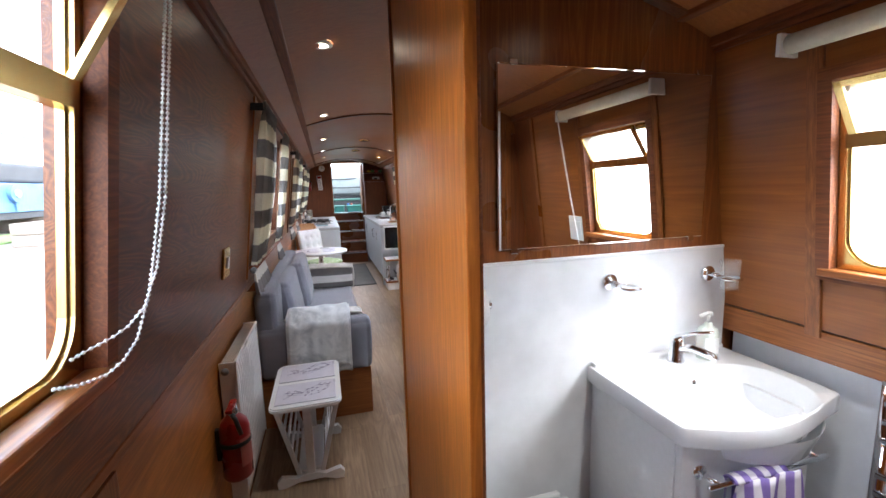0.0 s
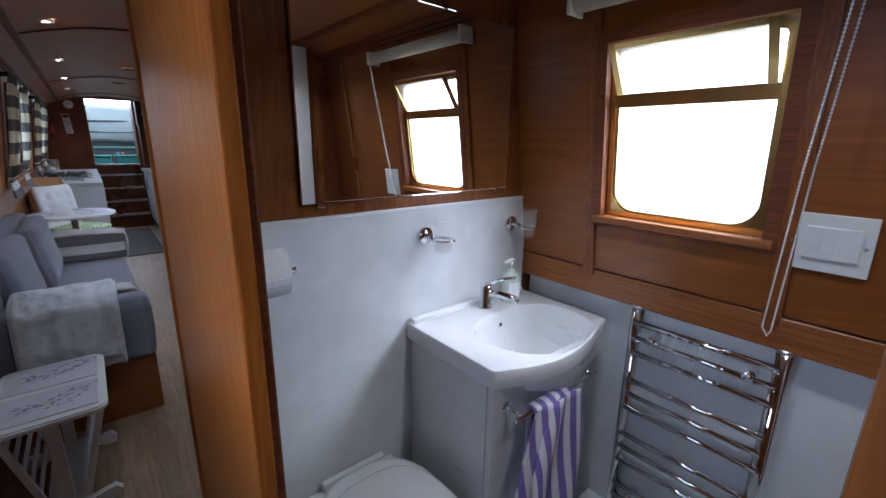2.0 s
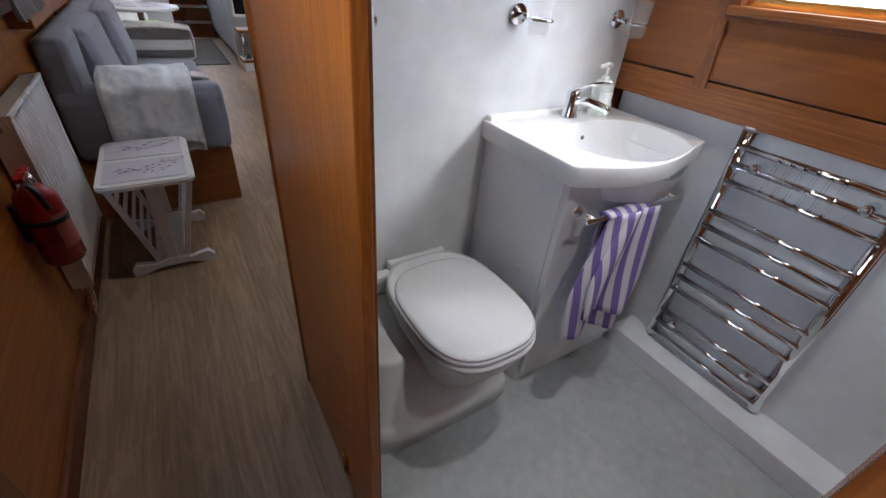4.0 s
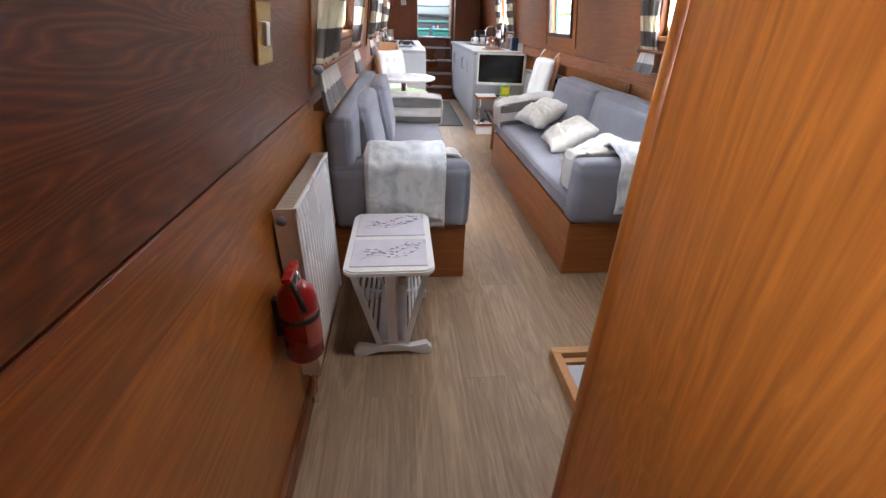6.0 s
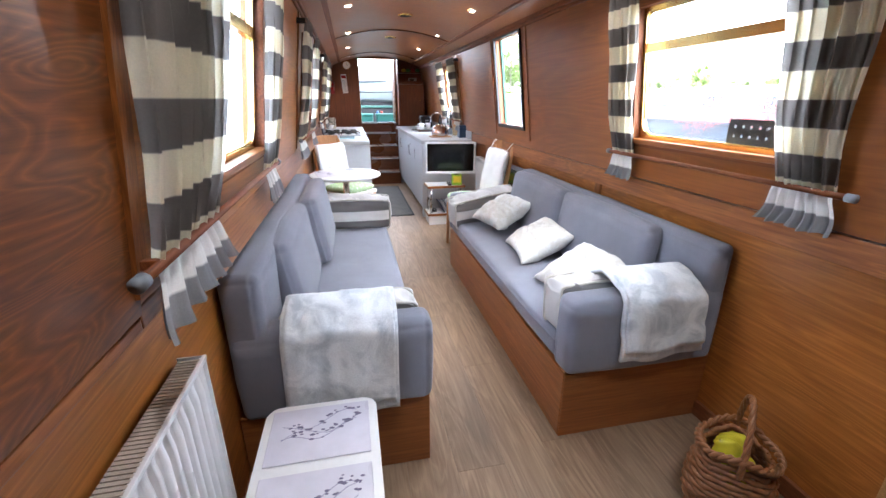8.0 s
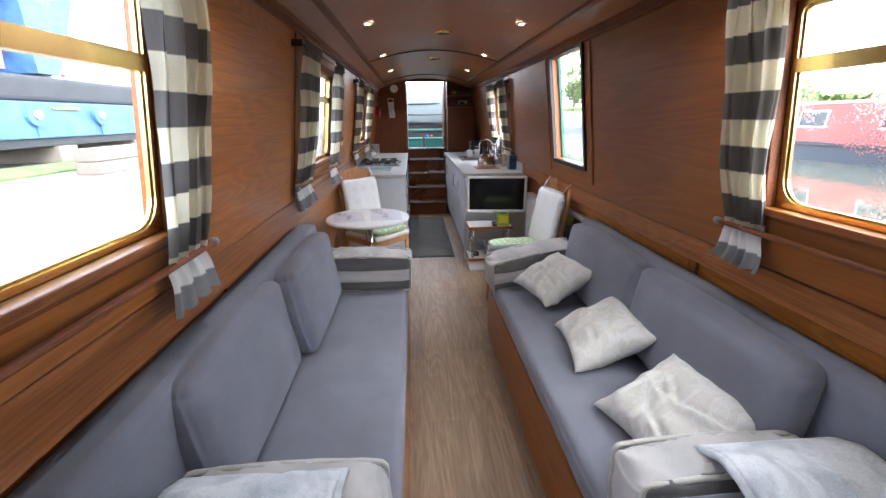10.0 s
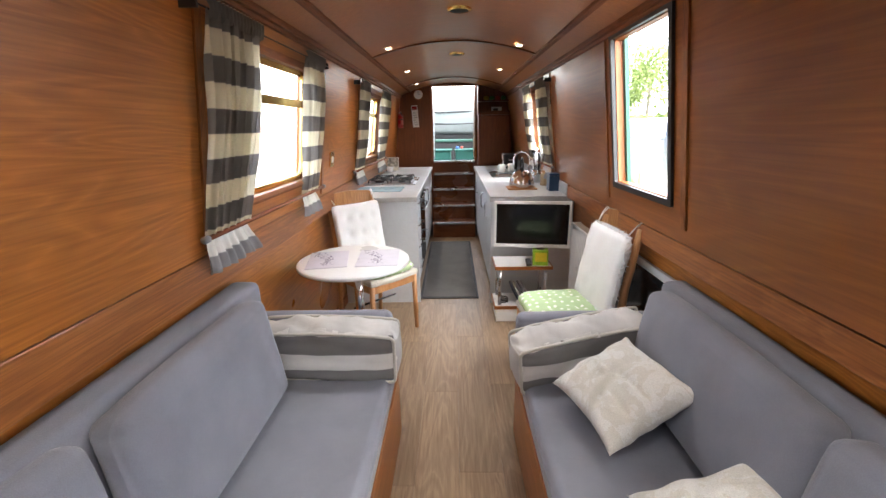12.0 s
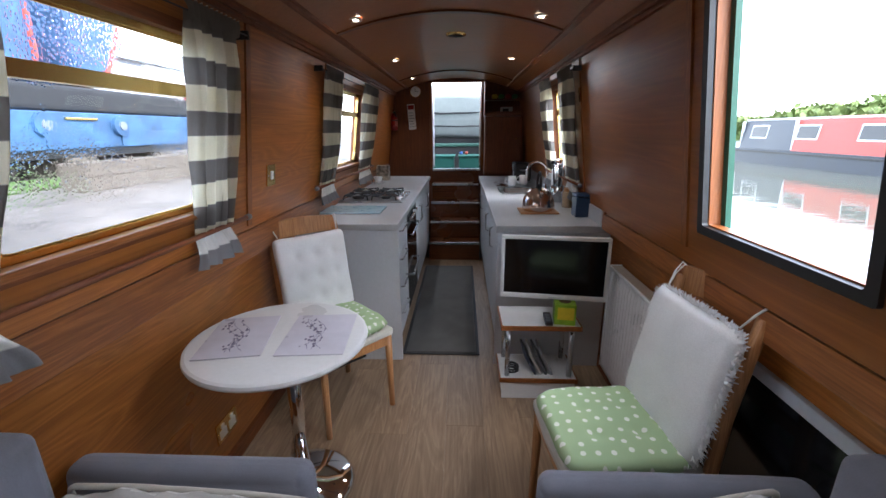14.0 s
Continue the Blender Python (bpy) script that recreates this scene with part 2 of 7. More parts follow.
M["gold_frame"] = plain("gold_anodised_frame", (0.84, 0.62, 0.24), 0.24, 1.0, amount=0.06, relief=0.0)
M["black"] = plain("black_paint", (0.015, 0.015, 0.017), 0.4, amount=0.1, relief=0.02)
M["iron"] = plain("matt_black_iron", (0.022, 0.022, 0.024), 0.6, amount=0.2, relief=0.15)
M["screen"] = plain("black_screen", (0.006, 0.006, 0.007), 0.12, amount=0.02, relief=0.0)
M["red"] = plain("red_enamel", (0.27, 0.010, 0.010), 0.28, amount=0.04, relief=0.0)
M["grey_rubber"] = plain("grey_plastic_cap", (0.22, 0.24, 0.27), 0.5)
M["panel"] = plain("white_marbled_panel", (0.76, 0.78, 0.80), 0.16, grain=7, amount=0.10, relief=0.0, mottled=2.0)
M["vinyl"] = plain("grey_stone_vinyl", (0.40, 0.42, 0.42), 0.4, grain=30, amount=0.12, relief=0.02, mottled=5)
M["tile"] = plain("grey_slate_tile", (0.22, 0.245, 0.25), 0.4, grain=30, amount=0.14, relief=0.06, mottled=4)
M["hearth_tile"] = plain("pale_grey_hearth_tile", (0.47, 0.49, 0.52), 0.3, grain=30, amount=0.08, relief=0.03, mottled=4)
M["grout"] = plain("pale_grout", (0.5, 0.5, 0.48), 0.8)
M["glass"] = glass("clear_glass")
M["wet_glass"] = wet_glass("rain_spotted_glass")
M["frosted"] = glass("frosted_glass", 0.55)
M["curtain"] = striped("striped_curtain_cloth", (0.88, 0.84, 0.67), (0.22, 0.205, 0.19), 0.077, 2, 0.62, phase=-0.08)
M["hem"] = striped("striped_hem_cloth", (0.22, 0.22, 0.23), (0.70, 0.69, 0.66), 0.13, 2, 0.12, phase=-7.46)
M["gusset"] = striped("silver_gusset_cloth", (0.60, 0.59, 0.575), (0.47, 0.465, 0.46), 0.11, 0, 0.0, soft=0.4, phase=0.3)
M["stripe_pillow"] = striped("wide_striped_cushion", (0.74, 0.73, 0.71), (0.20, 0.195, 0.195), 0.075, 2, 0.0, phase=0.587)
M["mirror"] = plain("mirror_silver", (0.92, 0.93, 0.93), 0.01, 1.0, amount=0.0, relief=0.0)
M["lamp"] = glow("warm_lamp_lens", (1.0, 0.86, 0.62), 12.0)
M["cane"] = plain("woven_cane", (0.30, 0.125, 0.045), 0.5, grain=90, amount=0.3, relief=0.2)


# ---- builders ----
def part(name, bm, mat, parent=None, label="", smooth=False):
    me = bpy.data.meshes.new(name)
    bm.normal_update()
    bm.to_mesh(me)
    bm.free()
    me.materials.append(M[mat] if isinstance(mat, str) else mat)
    if smooth:
        me.polygons.foreach_set("use_smooth", [True] * len(me.polygons))
    ob = new(name, me)
    if parent is not None:
        ob.parent = parent
    if label:
        ob["label"] = label
    return ob


def thing(name, x, y, z, label, category, group="", rz=0):
    ob = new(name)
    ob.matrix_world = pose(x, y, z, 0, 0, rz)
    ob.empty_display_size = 0.05
    return tagged(ob, label, category, group)


def structure(name, bm, mat, label="", category="", smooth=False):
    return tagged(part(name, bm, mat, None, "", smooth), label, category, "", "structure")


def bx(x0, y0, z0, x1, y1, z1, bevel=0.0, seg=2, bm=None, m=None):
    out = bm or bmesh.new()
    t = bmesh.new() if bevel or m is not None else out
    vs = [t.verts.new((x, y, z)) for x in (x0, x1) for y in (y0, y1) for z in (z0, z1)]
    for f in ((0, 1, 3, 2), (4, 6, 7, 5), (0, 4, 5, 1), (2, 3, 7, 6), (0, 2, 6, 4), (1, 5, 7, 3)):
        t.faces.new([vs[i] for i in f])
    if bevel:
        bmesh.ops.bevel(t, geom=t.edges[:], offset=bevel, segments=seg, affect="EDGES", profile=0.6)
    if m is not None:
        t.transform(m)
    return joined(out, t) if t is not out else out


def joined(out, t):
    seen = {}
    for v in t.verts:
        seen[v] = out.verts.new(v.co)
    for f in t.faces:
        out.faces.new([seen[v] for v in f.verts])
    t.free()
    return out


def tube(points, r, seg=10, bm=None, cap=True):
    """A round bar along points; r may be a list."""
    out = bm or bmesh.new()
    pts = [Vector(p) for p in points]
    rs = r if isinstance(r, (list, tuple)) else [r] * len(pts)
    rings, side = [], None
    for i, p in enumerate(pts):
        d = (pts[min(i + 1, len(pts) - 1)] - pts[max(i - 1, 0)]).normalized()
        if side is None:
            side = d.orthogonal().normalized()
        side = (side - d * side.dot(d)).normalized()
        up = d.cross(side)
        rings.append([out.verts.new(p + rs[i] * (math.cos(a) * side + math.sin(a) * up)) for a in (2 * math.pi * k / seg for k in range(seg))])
    for a, b in zip(rings, rings[1:]):
        for k in range(seg):
            out.faces.new((a[k], a[(k + 1) % seg], b[(k + 1) % seg], b[k]))
    if cap:
        out.faces.new(rings[0][::-1])
        out.faces.new(rings[-1])
    return out


def lathe(profile, seg=24, at=(0, 0, 0), bm=None, sx=1.0, sy=1.0):
    """Turned shape: (radius, height) pairs round a vertical axis."""
    out = bm or bmesh.new()
    rings = []
    for r, z in profile:
        if r < 1e-5:
            rings.append([out.verts.new((at[0], at[1], at[2] + z))])
        else:
            rings.append([out.verts.new((at[0] + sx * r * math.cos(a), at[1] + sy * r * math.sin(a), at[2] + z)) for a in (2 * math.pi * k / seg for k in range(seg))])
    for a, b in zip(rings, rings[1:]):
        for k in range(seg):
            j = (k + 1) % seg
            if len(a) > 1 and len(b) > 1:
                out.faces.new((a[k], a[j], b[j], b[k]))
            elif len(a) > 1:
                out.faces.new((a[k], a[j], b[0]))
            elif len(b) > 1:
                out.faces.new((a[0], b[j], b[k]))
    return out


def cushion(w, d, h, n=16, power=0.5, lumps=0.012, seed=0, edge=0.25, m=None, bm=None):
    """A stuffed pad, w by d, fattest (h) in the middle, thin at its seams (edge times h)."""
    t = bmesh.new()
    grid = {}
    for side in (1, -1):
        for i in range(n + 1):
            for j in range(n + 1):
                u, v = 2 * i / n - 1, 2 * j / n - 1
                rim = i in (0, n) or j in (0, n)
                if rim and side < 0:
                    grid[side, i, j] = grid[1, i, j]
                    continue
                fat = ((1 - abs(u) ** 3.2) * (1 - abs(v) ** 3.2)) ** power
                pinch = 1 - 0.045 * (1 - abs(u) ** 2) * abs(v) ** 4 - 0.045 * (1 - abs(v) ** 2) * abs(u) ** 4
                k = noise.noise(Vector((u * 2.3 + seed, v * 2.3, side * 3 + seed))) * lumps
                z = 0 if rim else side * (h / 2) * (edge + (1 - edge) * fat) + k
                grid[side, i, j] = t.verts.new((u * w / 2 * pinch, v * d / 2 * pinch, z))
    for side in (1, -1):
        for i in range(n):
            for j in range(n):
                q = [grid[side, i, j], grid[side, i + 1, j], grid[side, i + 1, j + 1], grid[side, i, j + 1]]
                t.faces.new(q if side > 0 else q[::-1])
    if m is not None:
        t.transform(m)
    return joined(bm, t) if bm else t


def drape(f, nu, nv):
    """A single layer of thin cloth, f(u, v)."""
    bm = bmesh.new()
    P = [[bm.verts.new(f(i / nu, j / nv)) for j in range(nv + 1)] for i in range(nu + 1)]
    for i in range(nu):
        for j in range(nv):
            bm.faces.new((P[i][j], P[i + 1][j], P[i + 1][j + 1], P[i][j + 1]))
    return bm


def sheet(f, nu, nv, thick, bm=None):
    """A cloth or plate: f(u, v) gives its middle; thick along the normal."""
    out = bm or bmesh.new()
    P = [[Vector(f(i / nu, j / nv)) for j in range(nv + 1)] for i in range(nu + 1)]
    top, bot = [], []
    for i in range(nu + 1):
        a, b = [], []
        for j in range(nv + 1):
            du = P[min(i + 1, nu)][j] - P[max(i - 1, 0)][j]
            dv = P[i][min(j + 1, nv)] - P[i][max(j - 1, 0)]
            n = du.cross(dv)
            n = n.normalized() if n.length > 1e-9 else Vector((0, 0, 1))
            a.append(out.verts.new(P[i][j] + n * thick / 2))
            b.append(out.verts.new(P[i][j] - n * thick / 2))
        top.append(a)
        bot.append(b)
    for i in range(nu):
        for j in range(nv):
            out.faces.new((top[i][j], top[i + 1][j], top[i + 1][j + 1], top[i][j + 1]))
            out.faces.new((bot[i][j], bot[i][j + 1], bot[i + 1][j + 1], bot[i + 1][j]))
    for i in range(nu):
        out.faces.new((top[i][0], bot[i][0], bot[i + 1][0], top[i + 1][0]))
        out.faces.new((top[i][nv], top[i + 1][nv], bot[i + 1][nv], bot[i][nv]))
    for j in range(nv):
        out.faces.new((top[0][j], top[0][j + 1], bot[0][j + 1], bot[0][j]))
        out.faces.new((top[nu][j], bot[nu][j], bot[nu][j + 1], top[nu][j + 1]))
    return out


def pierced(f, us, vs, holes, thick, bm=None):
    """A slab whose inner face is f(u, v), thick outwards, with square holes (u0, u1, v0, v1)."""
    out = bm or bmesh.new()
    us = sorted(set(us) | {h[i] for h in holes for i in (0, 1)})
    vs = sorted(set(vs) | {h[i] for h in holes for i in (2, 3)})
    inner = [[out.verts.new(f(u, v, 0)) for v in vs] for u in us]
    outer = [[out.verts.new(f(u, v, thick)) for v in vs] for u in us]
    nu, nv = len(us) - 1, len(vs) - 1

    def solid(i, j):
        if not (0 <= i < nu and 0 <= j < nv):
            return False
        u, v = (us[i] + us[i + 1]) / 2, (vs[j] + vs[j + 1]) / 2
        return not any(h[0] < u < h[1] and h[2] < v < h[3] for h in holes)
    for i in range(nu):
        for j in range(nv):
            if not solid(i, j):
                continue
            for g in (inner, outer):
                out.faces.new((g[i][j], g[i + 1][j], g[i + 1][j + 1], g[i][j + 1]))
            for (a, b), (c, d), s in (((i, j), (i + 1, j), (i, j - 1)), ((i, j + 1), (i + 1, j + 1), (i, j + 1)), ((i, j), (i, j + 1), (i - 1, j)), ((i + 1, j), (i + 1, j + 1), (i + 1, j))):
                if not solid(*s):
                    out.faces.new((inner[a][b], inner[c][d], outer[c][d], outer[a][b]))
    bmesh.ops.recalc_face_normals(out, faces=out.faces[:])
    return out


# ---- the cabin shell ----
LOW, GUN, EAVE = 0.95, 0.99, 1.885          # half width below the gunwale, its height, top of the side walls
GUN_AFT, GUN_WEST = 1.011, 1.030              # the west gunwale, aft and forward of the veneer joint
Y0, Y1 = -0.9, 9.62                          # stern and bow bulkheads


def side_x(z):
    return 0.87 - 0.125 * (z - 1.0)


def roof_z(x):
    return 2.045 - 0.28 * x * x


WIN_Z0, WIN_Z1 = 1.172, 1.735
LEFT_WINDOWS = [(0.30, 1.14), (2.72, 3.50), (4.92, 5.70), (7.22, 7.92)]
RIGHT_WINDOWS = [(0.785, 1.225), (2.76, 3.58), (7.15, 7.70)]
HATCH = (4.97, 5.55, 1.135, 1.84)

left_holes = [(a, b, WIN_Z0, WIN_Z1) for a, b in LEFT_WINDOWS]
BATH_TOP, BATH_BAR = 1.685, 1.525
right_holes = [(a, b, WIN_Z0, BATH_TOP if a < 1 else WIN_Z1) for a, b in RIGHT_WINDOWS] + [HATCH]
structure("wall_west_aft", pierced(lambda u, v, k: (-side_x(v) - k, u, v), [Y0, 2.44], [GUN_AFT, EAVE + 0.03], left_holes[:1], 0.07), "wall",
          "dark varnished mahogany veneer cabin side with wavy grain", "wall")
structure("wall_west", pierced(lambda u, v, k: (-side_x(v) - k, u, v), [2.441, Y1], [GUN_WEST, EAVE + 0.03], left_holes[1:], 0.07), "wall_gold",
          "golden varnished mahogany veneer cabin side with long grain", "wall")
structure("wall_east", pierced(lambda u, v, k: (side_x(v) + k, u, v), [Y0, Y1], [GUN, EAVE + 0.03], right_holes, 0.042), "wall_red",
          "varnished mahogany veneer cabin side with long grain", "wall")
for s, nm in ((-1, "west"), (1, "east")):
    structure("wall_lower_" + nm, bx(min(s * LOW, s * (LOW + 0.06)), Y0, -0.1, max(s * LOW, s * (LOW + 0.06)), Y1, (GUN_AFT if s < 0 else GUN) - 0.003), "wall_low",
              "varnished wooden lining below the gunwale", "wall")
    if s < 0:
        for y0, y1, top in ((Y0, 2.44, GUN_AFT), (2.441, 2.86, GUN_WEST)):
            structure("trim_gunwale", bx(-LOW - 0.001, y0, 0.982, -0.872, y1, top - 0.006, 0.004), "base", "slim varnished gunwale moulding", "trim")
    bm = bx(*sorted((s * (LOW - 0.002), s * 0.872))[:1], 2.861 if s < 0 else Y0, 0.895, sorted((s * (LOW - 0.002), s * 0.872))[1], Y1, (GUN_WEST if s < 0 else GUN) - 0.006, 0.005)
    structure("gunwale_shelf_" + nm, bm, "base", "varnished wooden gunwale rail", "trim")
    for y, hw in (((1.287, 0.042), (3.945, 0.03)) if s < 0 else ((3.985, 0.03),)):
        structure("trim_lower", bx(*((-LOW - 0.001, y - hw, 0.076, -LOW + 0.012, y + hw, 0.894) if s < 0 else (LOW - 0.012, y - hw, 0.076, LOW + 0.001, y + hw, 0.894)), 0.003), "trim_z", "dark upright batten on the lower lining", "trim")
    for z, t in ((EAVE - 0.02, 0.012),):
        x = side_x(z)
        bm = bx(*((-x + 0.003 - 0.02, Y0, z - 0.02, -x + t, Y1, z + 0.02) if s < 0 else (x - t, Y0, z - 0.02, x - 0.003 + 0.02, Y1, z + 0.02)), 0.004)
        structure("trim_" + nm, bm, "trim", "dark varnished wooden moulding along the cabin side", "trim")
    structure("baseboard_" + nm, bx(*((-LOW - 0.001, Y0, 0.002, -LOW + 0.018, Y1, 0.075) if s < 0 else (LOW - 0.018, Y0, 0.002, LOW + 0.001, Y1, 0.075)), 0.005), "trim",
              "dark varnished wooden skirting", "baseboard")

# unseen plate, added to keep daylight out of the joint below the east side
structure("light_gap_plate", bx(0.875, Y0, 0.9873, 1.03, Y1, 0.9897), "black", "thin black plate added out of sight to stop light below the cabin side", "trim")

bm = bmesh.new()
sheet(lambda u, v: (-0.83 + 1.66 * u, Y0 + (Y1 - Y0) * v, roof_z(-0.83 + 1.66 * u) + 0.02), 24, 40, 0.04, bm)
ceiling = structure("ceiling", bm, "ceiling", "low arched ceiling of glossy varnished veneer", "ceiling", True)
RIBS = [-0.5, 1.53, 3.95, 6.64, 8.9]
for y in RIBS:
    x0 = 0.60
    bm = sheet(lambda u, v: (-x0 + 2 * x0 * u, y - 0.02 + 0.04 * v, roof_z(-x0 + 2 * x0 * u) - 0.004), 20, 1, 0.012)
    structure("trim_rib", bm, "trim_x", "dark arched wooden ceiling batten", "trim")
for s in (-1, 1):
    structure("trim_ceiling", bx(s * 0.615 - 0.02, Y0, roof_z(0.615) - 0.010, s * 0.615 + 0.02, Y1, roof_z(0.615) + 0.012, 0.005), "trim", "dark wooden ceiling batten", "trim")
    structure("trim_cornice", bx(s * 0.752 - 0.016, Y0, EAVE - 0.022, s * 0.752 + 0.016, Y1, EAVE + 0.012, 0.006), "trim", "dark wooden cornice moulding", "trim")

structure("subfloor", bx(-1.0, Y0, -0.1, 1.0, Y1, -0.012), "grey_rubber", "dark floor below the planks", "floor")
structure("wall_south", bx(-1.0, Y0 - 0.05, -0.1, 1.0, Y0, 2.1), "wall_z", "wooden bulkhead closing the cabin behind", "wall")
# upright battens over the veneer joints
for s, ys in ((-1, (2.44, 4.672, 5.96, 6.95, 8.16)), (1, (4.87, 5.66, 6.92, 7.9))):
    for y in ys:
        bm = pierced(lambda u, v, k: (s * (side_x(v) - 0.008 + k), u, v), [y - 0.018, y + 0.018], [GUN + 0.056, EAVE - 0.042], [], 0.012)
        structure("trim_batten", bm, "trim_z", "dark upright wooden batten over a veneer joint", "trim")

# bow bulkhead with the doorway up the steps
bm = pierced(lambda u, v, k: (u, Y1 + k, v), [-0.95, 0.95], [-0.1, 2.08], [(-0.302, 0.306, 0.96, 2.0)], 0.05)
structure("wall_north", bm, "bow_wood", "dark wooden bulkhead with a doorway above the steps", "wall")
# bathroom partitions
JAMB, POST = 1.05, 1.555
PX = -0.30
structure("wall_bath_front", bx(-0.272, 1.557, -0.01, 0.95, 1.60, 2.06), "wall_z", "honey-coloured wooden bathroom bulkhead", "wall")
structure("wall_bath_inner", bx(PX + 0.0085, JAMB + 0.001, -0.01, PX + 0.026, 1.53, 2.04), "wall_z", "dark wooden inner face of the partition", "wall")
structure("wall_bath_side", bx(PX - 0.012, 0.978, -0.01, PX + 0.008, 1.53, 2.04, 0.003), "door", "honey-coloured wooden partition beside the passage", "wall")
structure("wall_bath_rear", bx(PX - 0.012, Y0, -0.01, PX + 0.018, 0.02, 2.04), "door", "honey-coloured wooden partition beside the passage", "wall")
structure("wall_bath_back", bx(PX + 0.02, 0.0, -0.01, 0.95, 0.02, 2.06), "wall_z", "wooden bulkhead at the back of the bathroom", "wall")
structure("floor_bath", bx(PX + 0.019, 0.021, -0.01, 0.949, 1.556, 0.004), "vinyl", "grey stone-patterned vinyl bathroom floor", "floor")

# ---- ceiling spots ----
def ceiling_spot(x, y, watts=LAMP_WATTS):
    z = roof_z(x)
    t = thing("ceiling_spot", x, y, z, "small round recessed ceiling spotlight with a pale rim, lit", "ceiling light", "ceiling spots")
    part("rim", lathe([(0.024, -0.004), (0.036, -0.007), (0.042, -0.003), (0.042, 0.004)], 20), "white", t, "pale metal rim", True)
    part("lens", lathe([(0.0, -0.001), (0.025, -0.003), (0.025, 0.004)], 16), "lamp", t, "glowing warm lens")
    lamp = new("spot_light", bpy.data.lights.new("spot_light", "AREA"))
    lamp.data.shape, lamp.data.size, lamp.data.energy, lamp.data.color = "DISK", 0.08, watts, (1.0, 0.94, 0.86)
    lamp.data.spread = radians(115)
    lamp.location = (x, y, z - 0.012)


SPOTS = [2.15, 3.70, 5.18, 6.52, 7.79]
for y in SPOTS:
    for x in (-0.475, 0.47):
        ceiling_spot(x, y)
ceiling_spot(-0.475, 9.0)
for y in (0.38, 0.98):
    ceiling_spot(0.36, y, 0.62)
for y in (2.9, 5.8, 7.2):
    t = thing("ceiling_vent", 0.03, y, roof_z(0.03), "small round bronze ceiling ventilator", "ventilator", "ceiling vents")
    part("rim", lathe([(0.05, -0.012), (0.065, -0.008), (0.07, 0.003)], 24), "brass", t, "", True)
    part("cap", lathe([(0.0, -0.016), (0.03, -0.015), (0.05, -0.010), (0.05, 0.0)], 24), "iron", t, "dark domed cap", True)


# ---- windows ----
def rounded(y0, y1, z0, z1, r_low, r_top, n=6):
    pts = []
    for cy, cz, r, a0 in ((y1, z0, r_low, -90), (y1, z1, r_top, 0), (y0, z1, r_top, 90), (y0, z0, r_low, 180)):
        sy, sz = (-1 if cy == y1 else 1), (1 if cz == z0 else -1)
        for k in range(n + 1):
            a = radians(a0 + 90 * k / n)
            pts.append((cy + sy * r + r * math.cos(a), cz + sz * r + r * math.sin(a)))
    return pts


def ring(side, outer, inner, k0, k1, bm=None):
    """A frame between two rounded outlines, from depth k0 to k1 outwards from the wall's inner face."""
    out = bm or bmesh.new()
    L = []
    for pts, k in ((outer, k0), (inner, k0), (inner, k1), (outer, k1)):
        L.append([out.verts.new((side * (side_x(z) + k), y, z)) for y, z in pts])
    n = len(outer)
    for a, b in ((0, 1), (1, 2), (2, 3), (3, 0)):
        for i in range(n):
            j = (i + 1) % n
            out.faces.new((L[a][i], L[a][j], L[b][j], L[b][i]))
    bmesh.ops.recalc_face_normals(out, faces=out.faces[:])
    return out


def flat_bar(side, y0, y1, z0, z1, k0, k1, bm=None):
    return pierced(lambda u, v, k: (side * (side_x(v) + k0 + k), u, v), [y0, y1], [z0, z1], [], k1 - k0, bm)


window_count = 0


